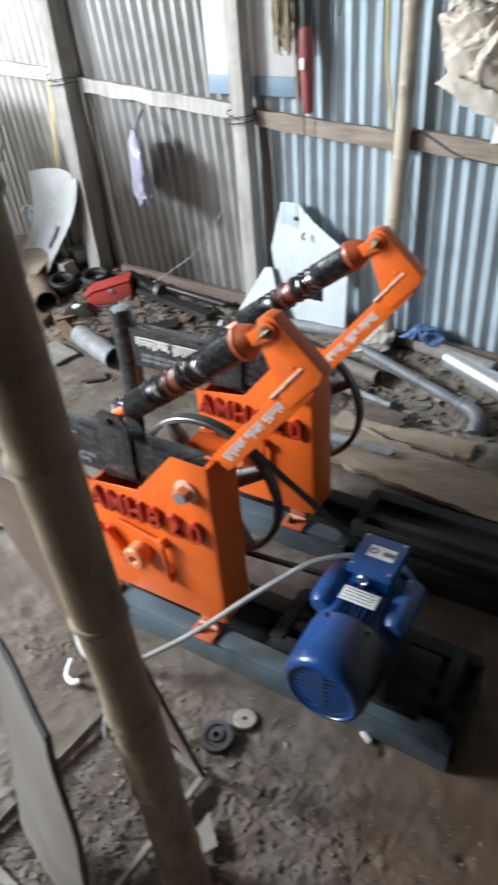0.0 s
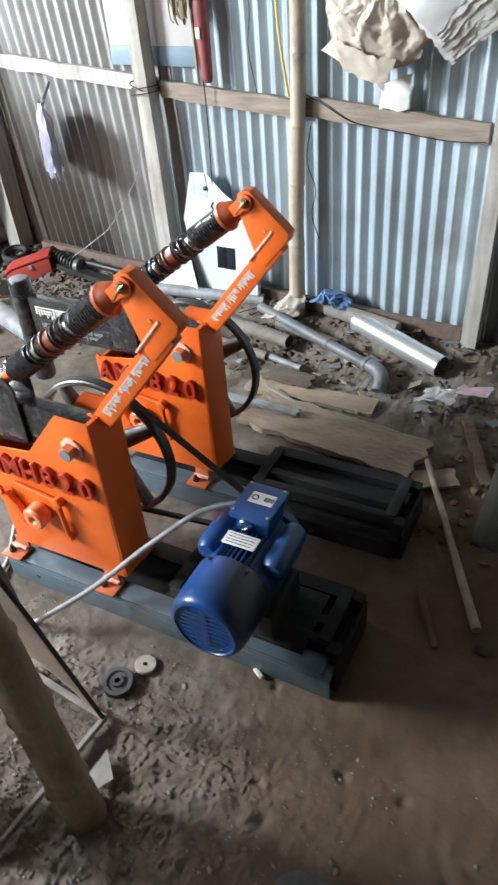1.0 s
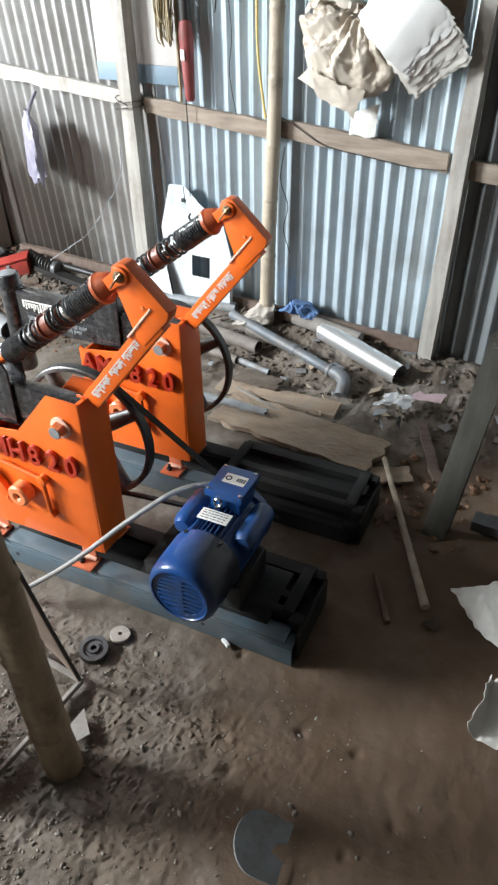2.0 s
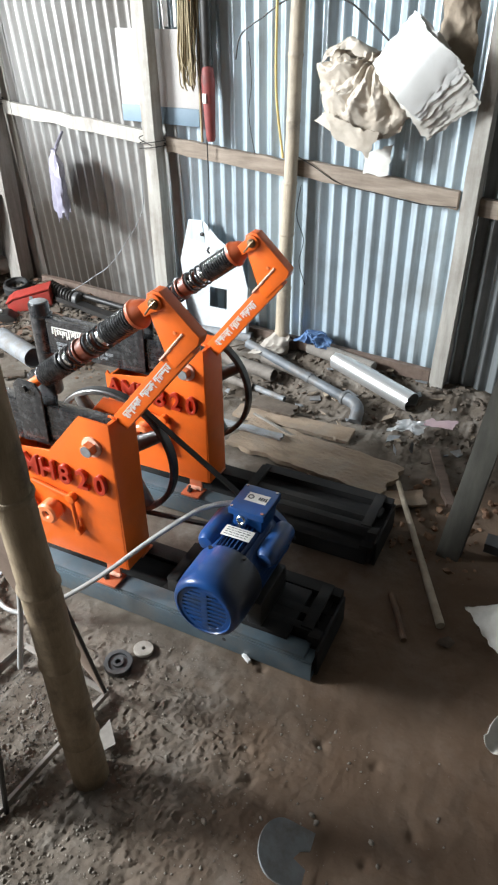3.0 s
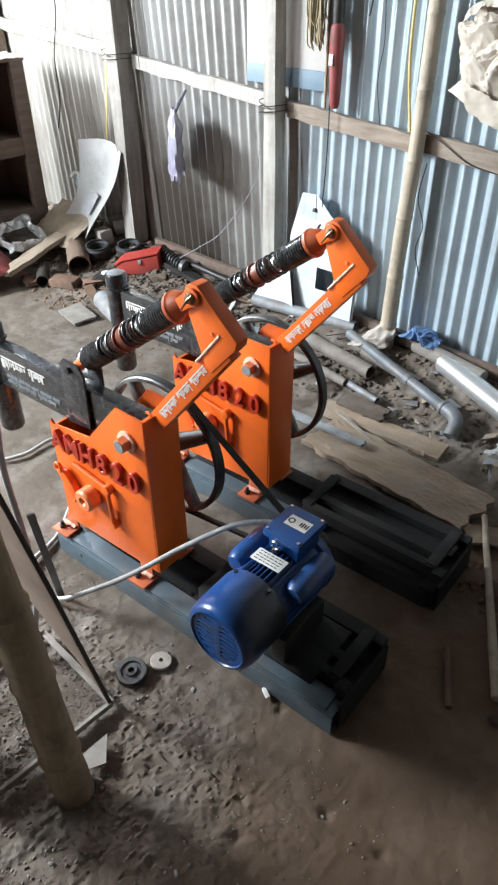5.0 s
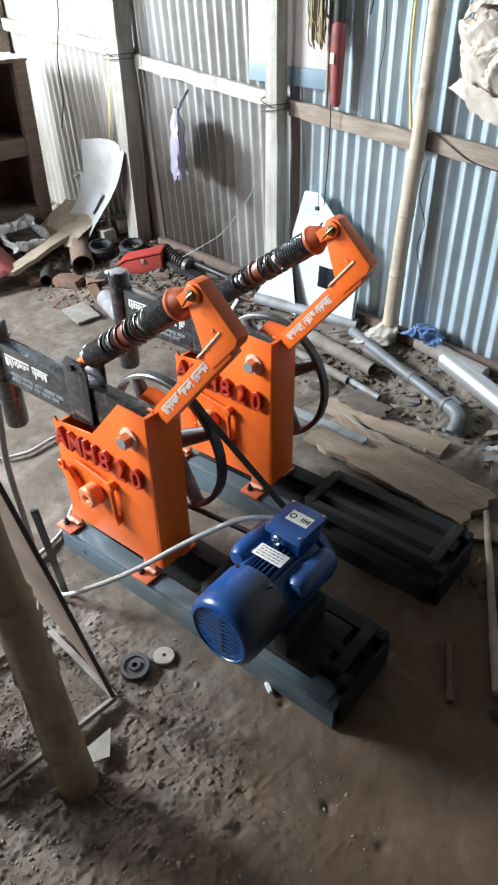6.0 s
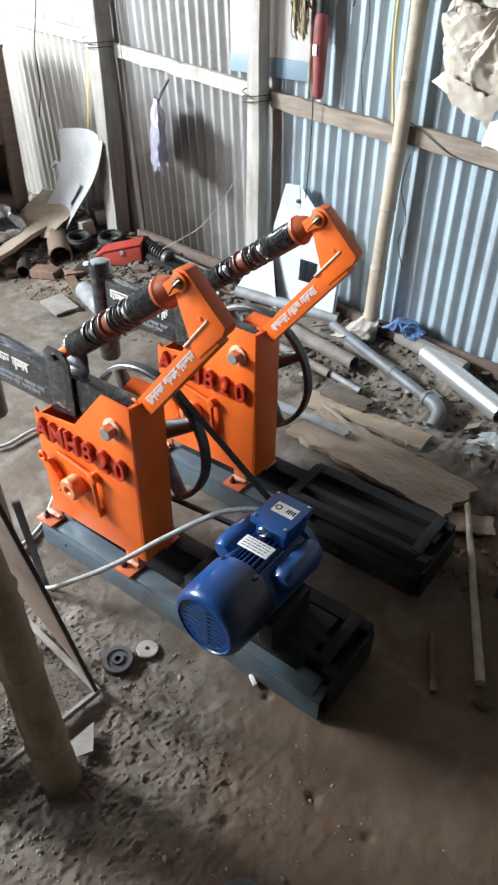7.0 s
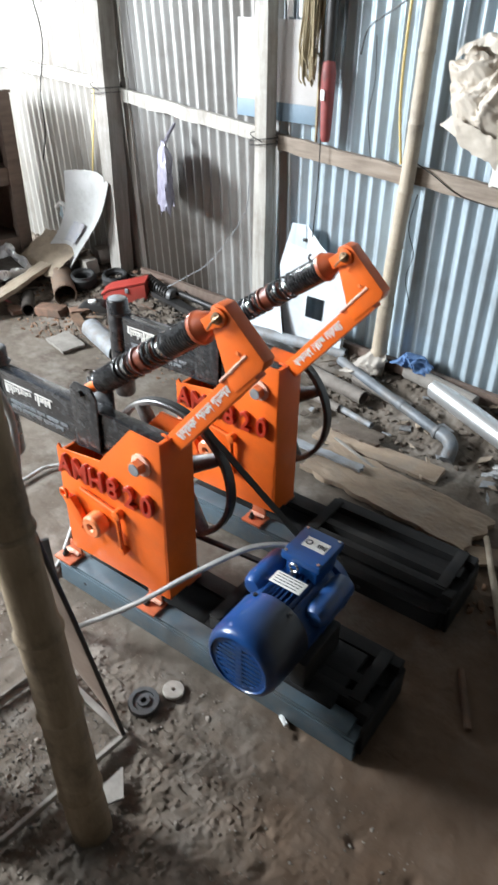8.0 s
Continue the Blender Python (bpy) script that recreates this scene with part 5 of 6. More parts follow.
crumple("plastic_sack", "flattened white plastic sack lying on the floor", "sack", lambda u, v: quad_at((0.433, 1.23, 0.06), (0.558, 1.37, 0.08), (0.636, 1.054, 0.03), (0.423, 1.055, 0.03))(u, v) + Vector((0, 0, 0.05)) * max(0, 1 - 7 * u) ** 2, 50, 40, 0.012, 6, 8, SACK, fine=0.4)
# lilac carrier bag on the west bay
bm = bmesh.new()


def bag_at(u, v):
    """A flattened bag, gathered at the neck, with a torn hem."""
    a = 2 * math.pi * u
    r = smoothstep(1.02, 0.72, v) * (1.0 - 0.18 * v) + 0.12
    pleat = 1 + 0.16 * math.cos(9 * a) * (1 - v)
    out, side = 0.19 * r * math.cos(a), 0.038 * r * math.sin(a) * pleat
    p = Vector((-2.75 + 0.77 * out + 0.64 * side, 2.83 - 0.64 * out + 0.77 * side, 0.72 + 0.34 * v))
    hem = (1 - v) ** 4 * (0.05 * wob(7 * math.cos(a), 7 * math.sin(a), 3) - 0.03 * math.sin(5 * a))
    return p + Vector((0.014 * wob(u * 11, v * 3, 1, 1.7), 0.014 * wob(u * 9, v * 4, 4, 1.7), hem))


grid_sheet(bm, bag_at, 48, 22)
bmesh.ops.remove_doubles(bm, verts=bm.verts[:], dist=0.0005)
bag = tagged(part("carrier_bag", bm, LILAC), "lilac plastic carrier bag hanging on the wall", "bag")
for name, q in (("bag_handle", ((-2.765, 2.845, 1.03), (-2.79, 2.91, 1.08), (-2.805, 2.975, 1.125), (-2.80, 2.93, 1.08), (-2.755, 2.85, 1.04))), ("bag_tail", ((-2.77, 2.84, 0.74), (-2.76, 2.835, 0.70), (-2.77, 2.84, 0.66)))):
    bm = bmesh.new()
    tube(bm, smooth_path(q, 6), 0.008, 8)
    part(name, bm, LILAC, bag)

# ---- on the wall ----
bm = bmesh.new()
box(bm, (-2.075, 3.004, 1.485), (0.52, 0.004, 0.36), 0.001)
poster = tagged(part("poster", bm, mat("dull_paper", (0.5, 0.475, 0.46), (0.42, 0.4, 0.385), 0.7, scale=4, bump=0.05, dirt=(0.4, 0.35, 0.3), dirt_amount=0.2)), "white printed poster behind a wall post", "poster")
bm = bmesh.new()
box(bm, (-2.075, 3.0005, 1.262), (0.52, 0.004, 0.085), 0.001)
part("blue_band", bm, BLUE_PRINT, poster, "blue printed band")
bm = bmesh.new()
rnd = random.Random(11)
for k in range(52):
    x, y = -1.815 + 0.085 * (rnd.random() - 0.5), 2.93 + 0.05 * (rnd.random() - 0.5)
    z1 = 1.40 + 0.12 * rnd.random()
    pts = [(x + 0.01 * rnd.random(), y, 1.98), (x + 0.03 * (rnd.random() - 0.5), y, 1.75), (x + 0.03 * (rnd.random() - 0.5), y - 0.01, z1 + 0.05), (x + 0.02 * (rnd.random() - 0.5), y, z1)]
    tube(bm, smooth_path(pts, 4), 0.0035, 6)
tagged(part("rope_hank", bm, ROPE), "hank of frayed jute rope hanging by the post", "rope", kind="stuff")
bm = bmesh.new()
tube(bm, smooth_path([(-1.745, 2.945, 1.95), (-1.735, 2.94, 1.4), (-1.73, 2.94, 1.0), (-1.735, 2.93, 0.70)], 6), 0.003, 8)
tagged(part("cord", bm, SOOT), "thin dark cord hanging down the wall", "cord")
bm = bmesh.new()
tube(bm, smooth_path([(-1.76, 2.95, 1.95), (-1.765, 2.945, 1.4), (-1.76, 2.94, 1.16)], 6), 0.007, 8)
tagged(part("rope", bm, ROPE), "jute rope strand hanging down to the girt", "rope")
bm = bmesh.new()
prof = [(1.165, 0.022), (1.18, 0.03), (1.28, 0.036), (1.40, 0.042), (1.46, 0.044), (1.50, 0.038), (1.52, 0.02)]
tube(bm, [(-1.715 - 0.02 * (z - 1.2), 2.955, z) for z, r in prof], [0.8 * r for z, r in prof], 18)
bottle = tagged(part("red_sleeve", bm, DULL_RED), "faded red tapered sleeve hanging on the wall", "sleeve")
bm = bmesh.new()
box(bm, (-1.722, 2.9195, 1.37), (0.022, 0.004, 0.045), 0.001)
part("sleeve_label", bm, LABEL, bottle, "torn white label")
bm = bmesh.new()
tube(bm, smooth_path([(-1.725, 2.96, 1.5), (-1.72, 2.955, 1.7), (-1.73, 2.965, 1.98)], 5), 0.028, 12)
part("sleeve_neck", bm, SOOT, bottle)
bm = bmesh.new()
tube(bm, smooth_path([(-1.315, 2.955, 2.1), (-1.325, 2.95, 1.7), (-1.325, 2.955, 1.4), (-1.29, 2.965, 1.12)], 8), 0.0065, 10)
tagged(part("yellow_cable", bm, YELLOW), "yellow cable hanging beside the bamboo pole", "cable")
for name, pts, r, label in (
        ("wire", [(-1.205, 2.95, 1.14), (-1.12, 2.962, 1.10), (-1.0, 2.966, 1.04), (-0.9, 2.966, 1.02), (-0.75, 2.966, 1.005), (-0.55, 2.966, 0.985), (-0.38, 2.93, 1.0)], 0.0025, "dark tie wire wound along the girt"),
        ("wire", [(-1.19, 2.98, 1.0), (-1.2, 2.96, 0.85), (-1.17, 2.985, 0.72), (-1.19, 2.98, 0.6), (-1.15, 2.98, 0.48)], 0.0022, "dark wire dangling on the wall"),
        ("wire", [(-2.2, 2.95, 0.9), (-2.22, 2.93, 0.72), (-2.45, 2.9, 0.42), (-2.6, 2.85, 0.3), (-2.75, 2.8, 0.2)], 0.0025, "thin pale wire running down to the rubble"),
        ("wire", [(-1.56, 2.965, 1.545), (-1.528, 2.965, 1.648), (-1.409, 2.965, 1.72), (-1.283, 2.965, 1.787), (-1.167, 2.965, 1.802), (-0.989, 2.965, 1.783), (-0.865, 2.965, 1.703), (-0.72, 2.88, 1.62)], 0.004, "dark twisted wire strung across the wall to the sacks"),
        ("wire", [(-4.1, 2.98, 1.75), (-4.02, 2.97, 1.5), (-4.12, 2.97, 1.2), (-4.1, 2.95, 0.95), (-4.16, 2.94, 0.75)], 0.004, "black wire hanging on the wall"),
        ("wire", [(-1.5, 2.99, 1.62), (-1.48, 2.98, 1.45), (-1.5, 2.985, 1.3), (-1.46, 2.975, 1.12)], 0.002, "dark wire hanging on the wall")):
    bm = bmesh.new()
    tube(bm, smooth_path(pts, 8), r, 6)
    tagged(part(name, bm, GALV if "pale" in label else SOOT), label, "wire")
# tie wire wound round two posts where the girts meet them
for px, py, pz, w in ((-2.092, 2.94, 1.125, 0.052), (-3.36, 2.935, 1.26, 0.068)):
    bm = bmesh.new()
    ring_ = [(-w, -w), (w, -w), (w, w), (-w, w)]
    pts = [Vector((px + ring_[k % 4][0], py + ring_[k % 4][1], pz + 0.0065 * k - 0.02 + (0.008 if k % 2 else 0))) for k in range(9)]
    pts.append(pts[-1] + Vector((0.1, 0.02, -0.045)))
    tube(bm, smooth_path(pts, 5), 0.0026, 6)
    tagged(part("tie_wire", bm, SOOT), "dark tie wire wound round a wall post", "wire")
# round tray above the rope hank
bm = bmesh.new()
lathe(bm, (0, 0, 0), [(0.012, 0.004), (0.012, 0.10), (0.004, 0.13), (-0.022, 0.158), (-0.028, 0.165), (-0.028, 0.158), (-0.016, 0.14), (-0.006, 0.11), (0.0, 0.10), (0.0, 0.004)], 48)
tray = part("round_tray", bm, WHITE)
tray.matrix_world = pose(-1.80, 2.97, 1.935, 8, 0, 0)
tagged(tray, "round pale enamel tray hanging high on the wall", "tray")
# pale strip added for the bright line of a lit sheet edge
a, b = Vector((-3.248, 2.925, 1.799)), Vector((-3.178, 2.925, 0.631))
bm = bmesh.new()
box(bm, (0, 0, 0), (0.02, 0.003, (b - a).length), 0.001)
flash = part("lit_edge_strip", bm, TIN_PALE)
flash.matrix_world = Matrix.Translation((a + b) / 2 + Vector((0, 0.06, 0))) @ (a - b).to_track_quat("Z", "Y").to_matrix().to_4x4()
tagged(flash, "narrow pale strip for a lit sheet edge beside a post", "strip", kind="structure")
# white strips painted in for daylight gaps above the poster
for x, w in ((-1.995, 0.03), (-1.935, 0.018)):
    bm = bmesh.new()
    box(bm, (x, 3.0, 1.775), (w, 0.006, 0.2), 0.002)
    tagged(part("gap_strip", bm, WHITE), "white strip in place of a daylight gap above a poster", "slat", "slats above the poster")
# yellow strip in place of daylight through a gap by the first post
bm = bmesh.new()
box(bm, (0, 0, 0), (0.016, 0.004, 1.15), 0.001)
ob = part("strip", bm, YELLOW)
ob.matrix_world = pose(-3.60, 3.0, 1.1, 0, 11.0, 0)
tagged(ob, "narrow yellow strip for daylight at a sheet gap", "strip")

# ---- white sheet with a square hole ----
bm = bmesh.new()
ax, ay = Vector((1, 0, 0)), Vector((0, 0.12, 1)).normalized()
o = Vector((-1.75, 2.90, 0.10))
outer = [(-0.13, 0.02), (0.275, 0.055), (0.28, 0.32), (0.225, 0.475), (0.06, 0.565), (-0.05, 0.645), (-0.155, 0.638), (-0.205, 0.40)]
hole = [(0.014, 0.165), (0.139, 0.17), (0.14, 0.288), (0.015, 0.283)]
nm = ax.cross(ay)


def put(a, b, d):
    return bm.verts.new(o + ax * a + ay * b - nm * (d - 0.02 * math.sin(4 * b) - 0.015 * math.sin(5 * a)))


layers = [[[put(a, b, d) for a, b in ring_] for ring_ in (outer, hole)] for d in (0.0, 0.003)]
pair = {0: (0, 1), 1: (1,), 2: (1, 2), 3: (2,), 4: (2, 3), 5: (3,), 6: (3, 0), 7: (0,)}
order = [0, 0, 1, 1, 2, 2, 3, 3]
for (po, ph), flip in ((layers[0], False), (layers[1], True)):
    for k in range(8):
        a, b = po[k], po[(k + 1) % 8]
        h0, h1 = ph[(k + 1) // 2 % 4], ph[(k + 2) // 2 % 4]
        f = (a, b, h1) if h0 is h1 else (a, b, h1, h0)
        bm.faces.new(f[::-1] if flip else f)
for idx, n in ((0, 8), (1, 4)):
    for k in range(n):
        bm.faces.new((layers[0][idx][k], layers[0][idx][(k + 1) % n], layers[1][idx][(k + 1) % n], layers[1][idx][k]))
bmesh.ops.recalc_face_normals(bm, faces=bm.faces[:])
sheet = tagged(part("appliance_panel", bm, ENAMEL, smooth=False), "white enamelled panel with a square hole leaning on the wall", "panel")
bm = bmesh.new()
flat_poly(bm, (-1.93, 2.84, 0.10), (1, -0.1, 0), (0, 0.2, 1), [(-0.24, 0.0), (0.11, -0.01), (0.10, 0.03), (0.0, 0.31), (-0.05, 0.30)], 0.003)
tagged(part("white_offcut", bm, ENAMEL), "white enamelled sheet offcut leaning by the wall", "panel")
bm = bmesh.new()
tube(bm, smooth_path([(-1.72, 2.905, 0.62), (-1.73, 2.90, 0.60), (-1.715, 2.9, 0.585)], 3), 0.006, 8)
part("hook", bm, SOOT, sheet, "small dark hook")
bm = bmesh.new()
flat_poly(bm, o + ax * -0.115 + ay * 0.535 + nm * 0.012, ax, ay, [(-0.045, 0.0), (0.085, -0.015), (0.06, 0.105), (-0.03, 0.1)], 0.003)
part("top_flap", bm, TIN_BLUE, sheet, "bluish bent flap")
# dark disc painted in for the shade of a screw hole
bm = bmesh.new()
rod(bm, o + ax * -0.05 + ay * 0.57 + nm * 0.01, o + ax * -0.05 + ay * 0.57 + nm * 0.022, 0.011, 14, 0.002)
part("screw_hole_disc", bm, SOOT, sheet, "dark disc in place of a screw hole")
bm = bmesh.new()
box(bm, (0, 0, 0), (0.012, 0.014, 0.255), 0.002)
edge_ = part("folded_edge", bm, ENAMEL, sheet)
edge_.matrix_world = Matrix.Translation(o + ax * 0.272 + ay * 0.19 + nm * 0.006) @ Euler((-0.12, -0.02, 0)).to_matrix().to_4x4()

# ---- pipes and scrap along the wall ----


def pipe_thing(name, label, p, q, r, material, wall=0.004, seg=24):
    bm = bmesh.new()
    p, q = Vector(p), Vector(q)
    pipe(bm, Vector((0, 0, 0)), q - p, r, wall, seg)
    ob = part(name, bm, material)
    ob.location = p
    return tagged(ob, label, "pipe")


bm = bmesh.new()
rod(bm, (-1.43, 2.835, 0.125), (-0.665, 2.615, 0.06), 0.026, 20, 0.002)
elbow = tagged(part("elbow_pipe", bm, PIPE_GREY), "grey pipe ending in an elbow fitting on the rubble", "pipe")
bm = bmesh.new()
tube(bm, smooth_path([(-0.72, 2.632, 0.066), (-0.665, 2.615, 0.062), (-0.63, 2.585, 0.05), (-0.618, 2.545, 0.03), (-0.615, 2.52, 0.012)], 6), 0.033, 20)
fit_ = part("elbow_fitting", bm, PIPE_GREY, elbow)
bm = bmesh.new()
rod(bm, (-0.735, 2.636, 0.067), (-0.715, 2.63, 0.065), 0.037, 20, 0.003)
part("socket_rim", bm, PIPE_GREY, fit_)
bm = bmesh.new()
rod(bm, (-0.98, 2.706, 0.0868), (-0.95, 2.697, 0.0843), 0.0285, 20, 0.002)
part("coupling", bm, PIPE_GREY, elbow)
pipe_thing("steel_tube", "bright shiny galvanised tube lying on rubble", (-0.90, 2.905, 0.125), (-0.40, 2.725, 0.085), 0.052, mat("new_zinc", (0.74, 0.74, 0.73), (0.66, 0.66, 0.66), 0.3, 0.75, scale=5, bump=0.04), 0.003, 32)
pipe_thing("grey_pipe", "thick grey pipe under a white panel", (-2.10, 2.80, 0.12), (-1.46, 2.93, 0.115), 0.032, GALV)
pipe_thing("brown_pipe", "dusty brown pipe lying on the floor", (-1.75, 2.74, 0.075), (-1.16, 2.665, 0.065), 0.036, DUST_PIPE)
pipe_thing("thin_pipe", "thin rusty pipe lying on the floor", (-1.72, 2.60, 0.035), (-1.22, 2.545, 0.03), 0.022, DUST_PIPE)
pipe_thing("thin_pipe", "thin pale pipe end lying on the floor", (-1.24, 2.56, 0.028), (-1.02, 2.53, 0.022), 0.016, GALV)
pipe_thing("round_bar", "dusty round bar behind an elbow pipe", (-1.30, 2.80, 0.085), (-0.92, 2.72, 0.07), 0.03, DUST_PIPE)
pipe_thing("log", "grey debarked log lying along the wall", (-1.08, 2.93, 0.15), (-0.68, 2.885, 0.13), 0.04, DUSTY, 0.035)

crumple("blue_rag", "crumpled blue rag on a log by the wall", "rag", lambda u, v: Vector((-1.05 + 0.2 * (u - 0.5), 2.93 + 0.12 * (v - 0.5), 0.185 + 0.065 * math.sin(math.pi * u) * math.sin(math.pi * v))), 36, 28, 0.035, 12, 9, BLUE_CLOTH)
crumple("cement_bag", "pale crumpled bag at the foot of a bamboo pole", "bag", lambda u, v: Vector((-1.31 + 0.15 * (u - 0.5) + 0.05 * v, 2.90 - 0.14 * (1 - v) + 0.03 * u, 0.11 + 0.10 * v * math.sin(math.pi * (0.15 + 0.7 * u)))), 20, 18, 0.03, 9, 10, mat("dusty_bag", (0.46, 0.42, 0.37), (0.33, 0.29, 0.25), 0.8, scale=9, bump=0.3))
crumple("foil_wrapper", "crumpled silver and pink wrapper on the rubble", "wrapper", lambda u, v: Vector((-0.33 + 0.16 * (u - 0.5), 2.50 + 0.12 * (v - 0.5), 0.07 + 0.03 * u)), 16, 14, 0.025, 16, 11, FOIL)
crumple("plastic_wrapper", "faded pink plastic wrapper on the rubble", "wrapper", lambda u, v: Vector((-0.20 + 0.14 * (u - 0.5), 2.56 + 0.08 * (v - 0.5), 0.10 + 0.02 * u)), 12, 10, 0.015, 14, 12, mat("pink_plastic", (0.5, 0.36, 0.38), (0.4, 0.3, 0.33), 0.5, bump=0.1))


# ---- boards behind the rear machine ----
def rough_board(name, label, c, s, yaw, seed, material, tilt=(0, 0)):
    bm = bmesh.new()

    def top(u, v):
        x, y = (u - 0.5) * s[0], (v - 0.5) * s[1]
        e = min(0.02, 0.2 * s[1]) * wob(v * 3, seed, 1) * (1 if u > 0.5 else -1) * (abs(u - 0.5) * 2) ** 4
        f = 0.008 * wob(u * 7, seed, 6) * (abs(v - 0.5) * 2) ** 3
        return Vector((x + e, y + f, s[2] + 0.006 * wob(x, y, seed, 9)))

    grid_sheet(bm, top, 48, 14, s[2])
    ob = part(name, bm, material)
    ob.matrix_world = pose(*c, tilt[0], tilt[1], yaw)
    return tagged(ob, label, "board")


def slab_at(u, v):
    """A rotten board: ragged outline, flaking top, crumbled edge."""
    x, y = 0.80 * (u - 0.5), 0.25 * (v - 0.5)
    rim = (abs(u - 0.5) * 2) ** 3
    x += 0.05 * rim * wob(v * 4, 3, 1) * (1 if u > 0.5 else -1)
    y += 0.016 * (abs(v - 0.5) * 2) ** 2 * wob(u * 9, 7, 2)
    flake = 0.012 * math.floor(2.2 * (wob(0.35 * x, y, 4, 9) + 0.6)) * 0.8
    return Vector((x, y, 0.026 + 0.15 * flake + 0.004 * abs(wob(0.3 * x, y, 5, 30)) + 0.003 * wob(0.4 * x, y, 6, 80)))


bm = bmesh.new()
grid_sheet(bm, slab_at, 110, 44, 0.024)
slab = part("rotten_board", bm, BOARD)
slab.matrix_world = pose(-0.66, 2.135, 0.008, 0, 0, -2)
tagged(slab, "wide crumbling tan board lying behind the machine", "board")
bm = bmesh.new()
box(bm, (0, 0, 0.01), (0.34, 0.016, 0.006), 0.002)
ob = part("wood_strip", bm, DUSTY)
ob.matrix_world = pose(-0.90, 2.25, 0.028, 0, 3, -14)
tagged(ob, "narrow grey-white strip along a rotten board", "strip")
rough_board("rotten_board", "broken brown board half sunk in earth", (-0.88, 2.36, 0.004), (0.62, 0.11, 0.018), 6, 2, BOARD, (3, 0))
rough_board("rotten_board", "short splintered board on the floor", (-0.18, 2.06, 0.004), (0.17, 0.1, 0.012), 35, 3, BOARD)
rough_board("wood_strip", "narrow pale strip of wood on the floor", (-1.05, 2.14, 0.05), (0.45, 0.045, 0.012), 4, 4, GALV)
rough_board("wood_strip", "narrow dark red-brown strip on the floor", (-0.09, 2.28, 0.012), (0.42, 0.04, 0.02), -62, 5, WOOD_BROWN)
rough_board("flat_stone", "thin broken slab among the rubble", (-1.02, 2.42, 0.03), (0.24, 0.1, 0.014), 3, 7, STONE, (4, 0))
rough_board("iron_plate", "dark iron bar lying past the wooden post", (0.42, 1.95, 0.01), (0.45, 0.07, 0.04), 4, 8, STEEL_DARK)
rough_board("wood_offcut", "dark brown block in the shade", (0.35, 2.2, 0.01), (0.2, 0.16, 0.13), 15, 9, ROT_WOOD)

# ---- west corner: cabinet and clutter ----
cab = thing("open_cabinet", "dark brown open wooden shelf cabinet against the wall", "cabinet", (-4.313, 2.211, 0.0))
for name, c, s in (("side_panel", (0, 0.478, 0.6), (0.44, 0.04, 1.2)), ("side_panel", (0, -0.363, 0.6), (0.44, 0.04, 1.2)), ("top_board", (0.0, 0.057, 1.214), (0.46, 0.9, 0.029)), ("shelf", (0, 0.057, 0.692), (0.43, 0.8, 0.115)), ("shelf", (0, 0.057, 0.215), (0.43, 0.8, 0.135)), ("back_board", (-0.21, 0.057, 0.6), (0.015, 0.8, 1.19))):
    bm = bmesh.new()
    box(bm, c, s, 0.004)
    part(name, bm, WOOD_BROWN, cab)
bm = bmesh.new()
box(bm, (0.202, 0.449, 0.599), (0.053, 0.095, 1.198), 0.004)
part("stile", bm, WOOD_BROWN, cab)
crumple("paper_sheet", "grubby white paper lying on top of a cabinet", "paper", lambda u, v: Vector((-4.40 + 0.47 * u, 2.40 + 0.26 * v, 1.236 + 0.012 * math.sin(math.pi * u))), 16, 14, 0.014, 7, 13, POST)
crumple("hanging_rag", "pale rag hanging in an open cabinet", "rag", lambda u, v: Vector((-4.14, 2.20 + 0.095 * u, 0.893 + 0.287 * v)), 10, 14, 0.02, 9, 14, SACK)

bm = bmesh.new()


def tub(u, v):
    left = Vector((-3.93, 2.70, 0.20)).lerp(Vector((-3.775, 2.84, 0.745)), v) + Vector((0.10, 0.0, -0.02)) * math.sin(math.pi * v)
    right = Vector((-3.58, 2.66, 0.16)).lerp(Vector((-3.335, 2.86, 0.725)), v) + Vector((0.045, 0.0, -0.02)) * math.sin(math.pi * v ** 1.6)
    return left.lerp(right, u) + Vector((0.0, 0.07, 0.02)) * math.sin(math.pi * u) + Vector((0, 0, 0.02)) * u * (1 - u) * v


grid_sheet(bm, tub, 20, 18, 0.004)
tub_panel = tagged(part("curved_panel", bm, mat("dusty_white_plastic", (0.46, 0.46, 0.45), (0.37, 0.37, 0.36), 0.5, scale=3, bump=0.1, dirt=(0.24, 0.225, 0.205), dirt_amount=0.45, dirt_scale=4)), "white curved plastic panel leaning in the corner", "panel")
# thin sheet added for a grey stained rectangle on the panel
bm = bmesh.new()
grid_sheet(bm, lambda u, v: tub(0.30 + 0.36 * u, 0.17 + 0.26 * v) + Vector((0.014, -0.026, 0.014)), 8, 8, 0.001)
part("grey_patch", bm, mat("grey_patch", (0.27, 0.28, 0.32), (0.38, 0.37, 0.37), 0.7, scale=14, bump=0.1), tub_panel, "blue-grey stained patch")
crumple("cardboard", "torn brown cardboard on the rubble heap", "cardboard", lambda u, v: Vector((-4.06 + 0.46 * u, 2.52 + 0.30 * v, 0.13 + 0.17 * v + 0.015 * math.sin(6 * u))), 18, 14, 0.022, 5, 15, PAPER_BROWN)
bm = bmesh.new()
tube(bm, smooth_path([(-4.02, 2.9, 0.45), (-3.9, 2.88, 0.5), (-3.72, 2.86, 0.40), (-3.66, 2.85, 0.30)], 6), 0.012, 8)
tube(bm, smooth_path([(-3.90, 2.88, 0.49), (-3.87, 2.86, 0.36), (-3.93, 2.85, 0.27), (-4.0, 2.86, 0.26)], 6), 0.009, 8)
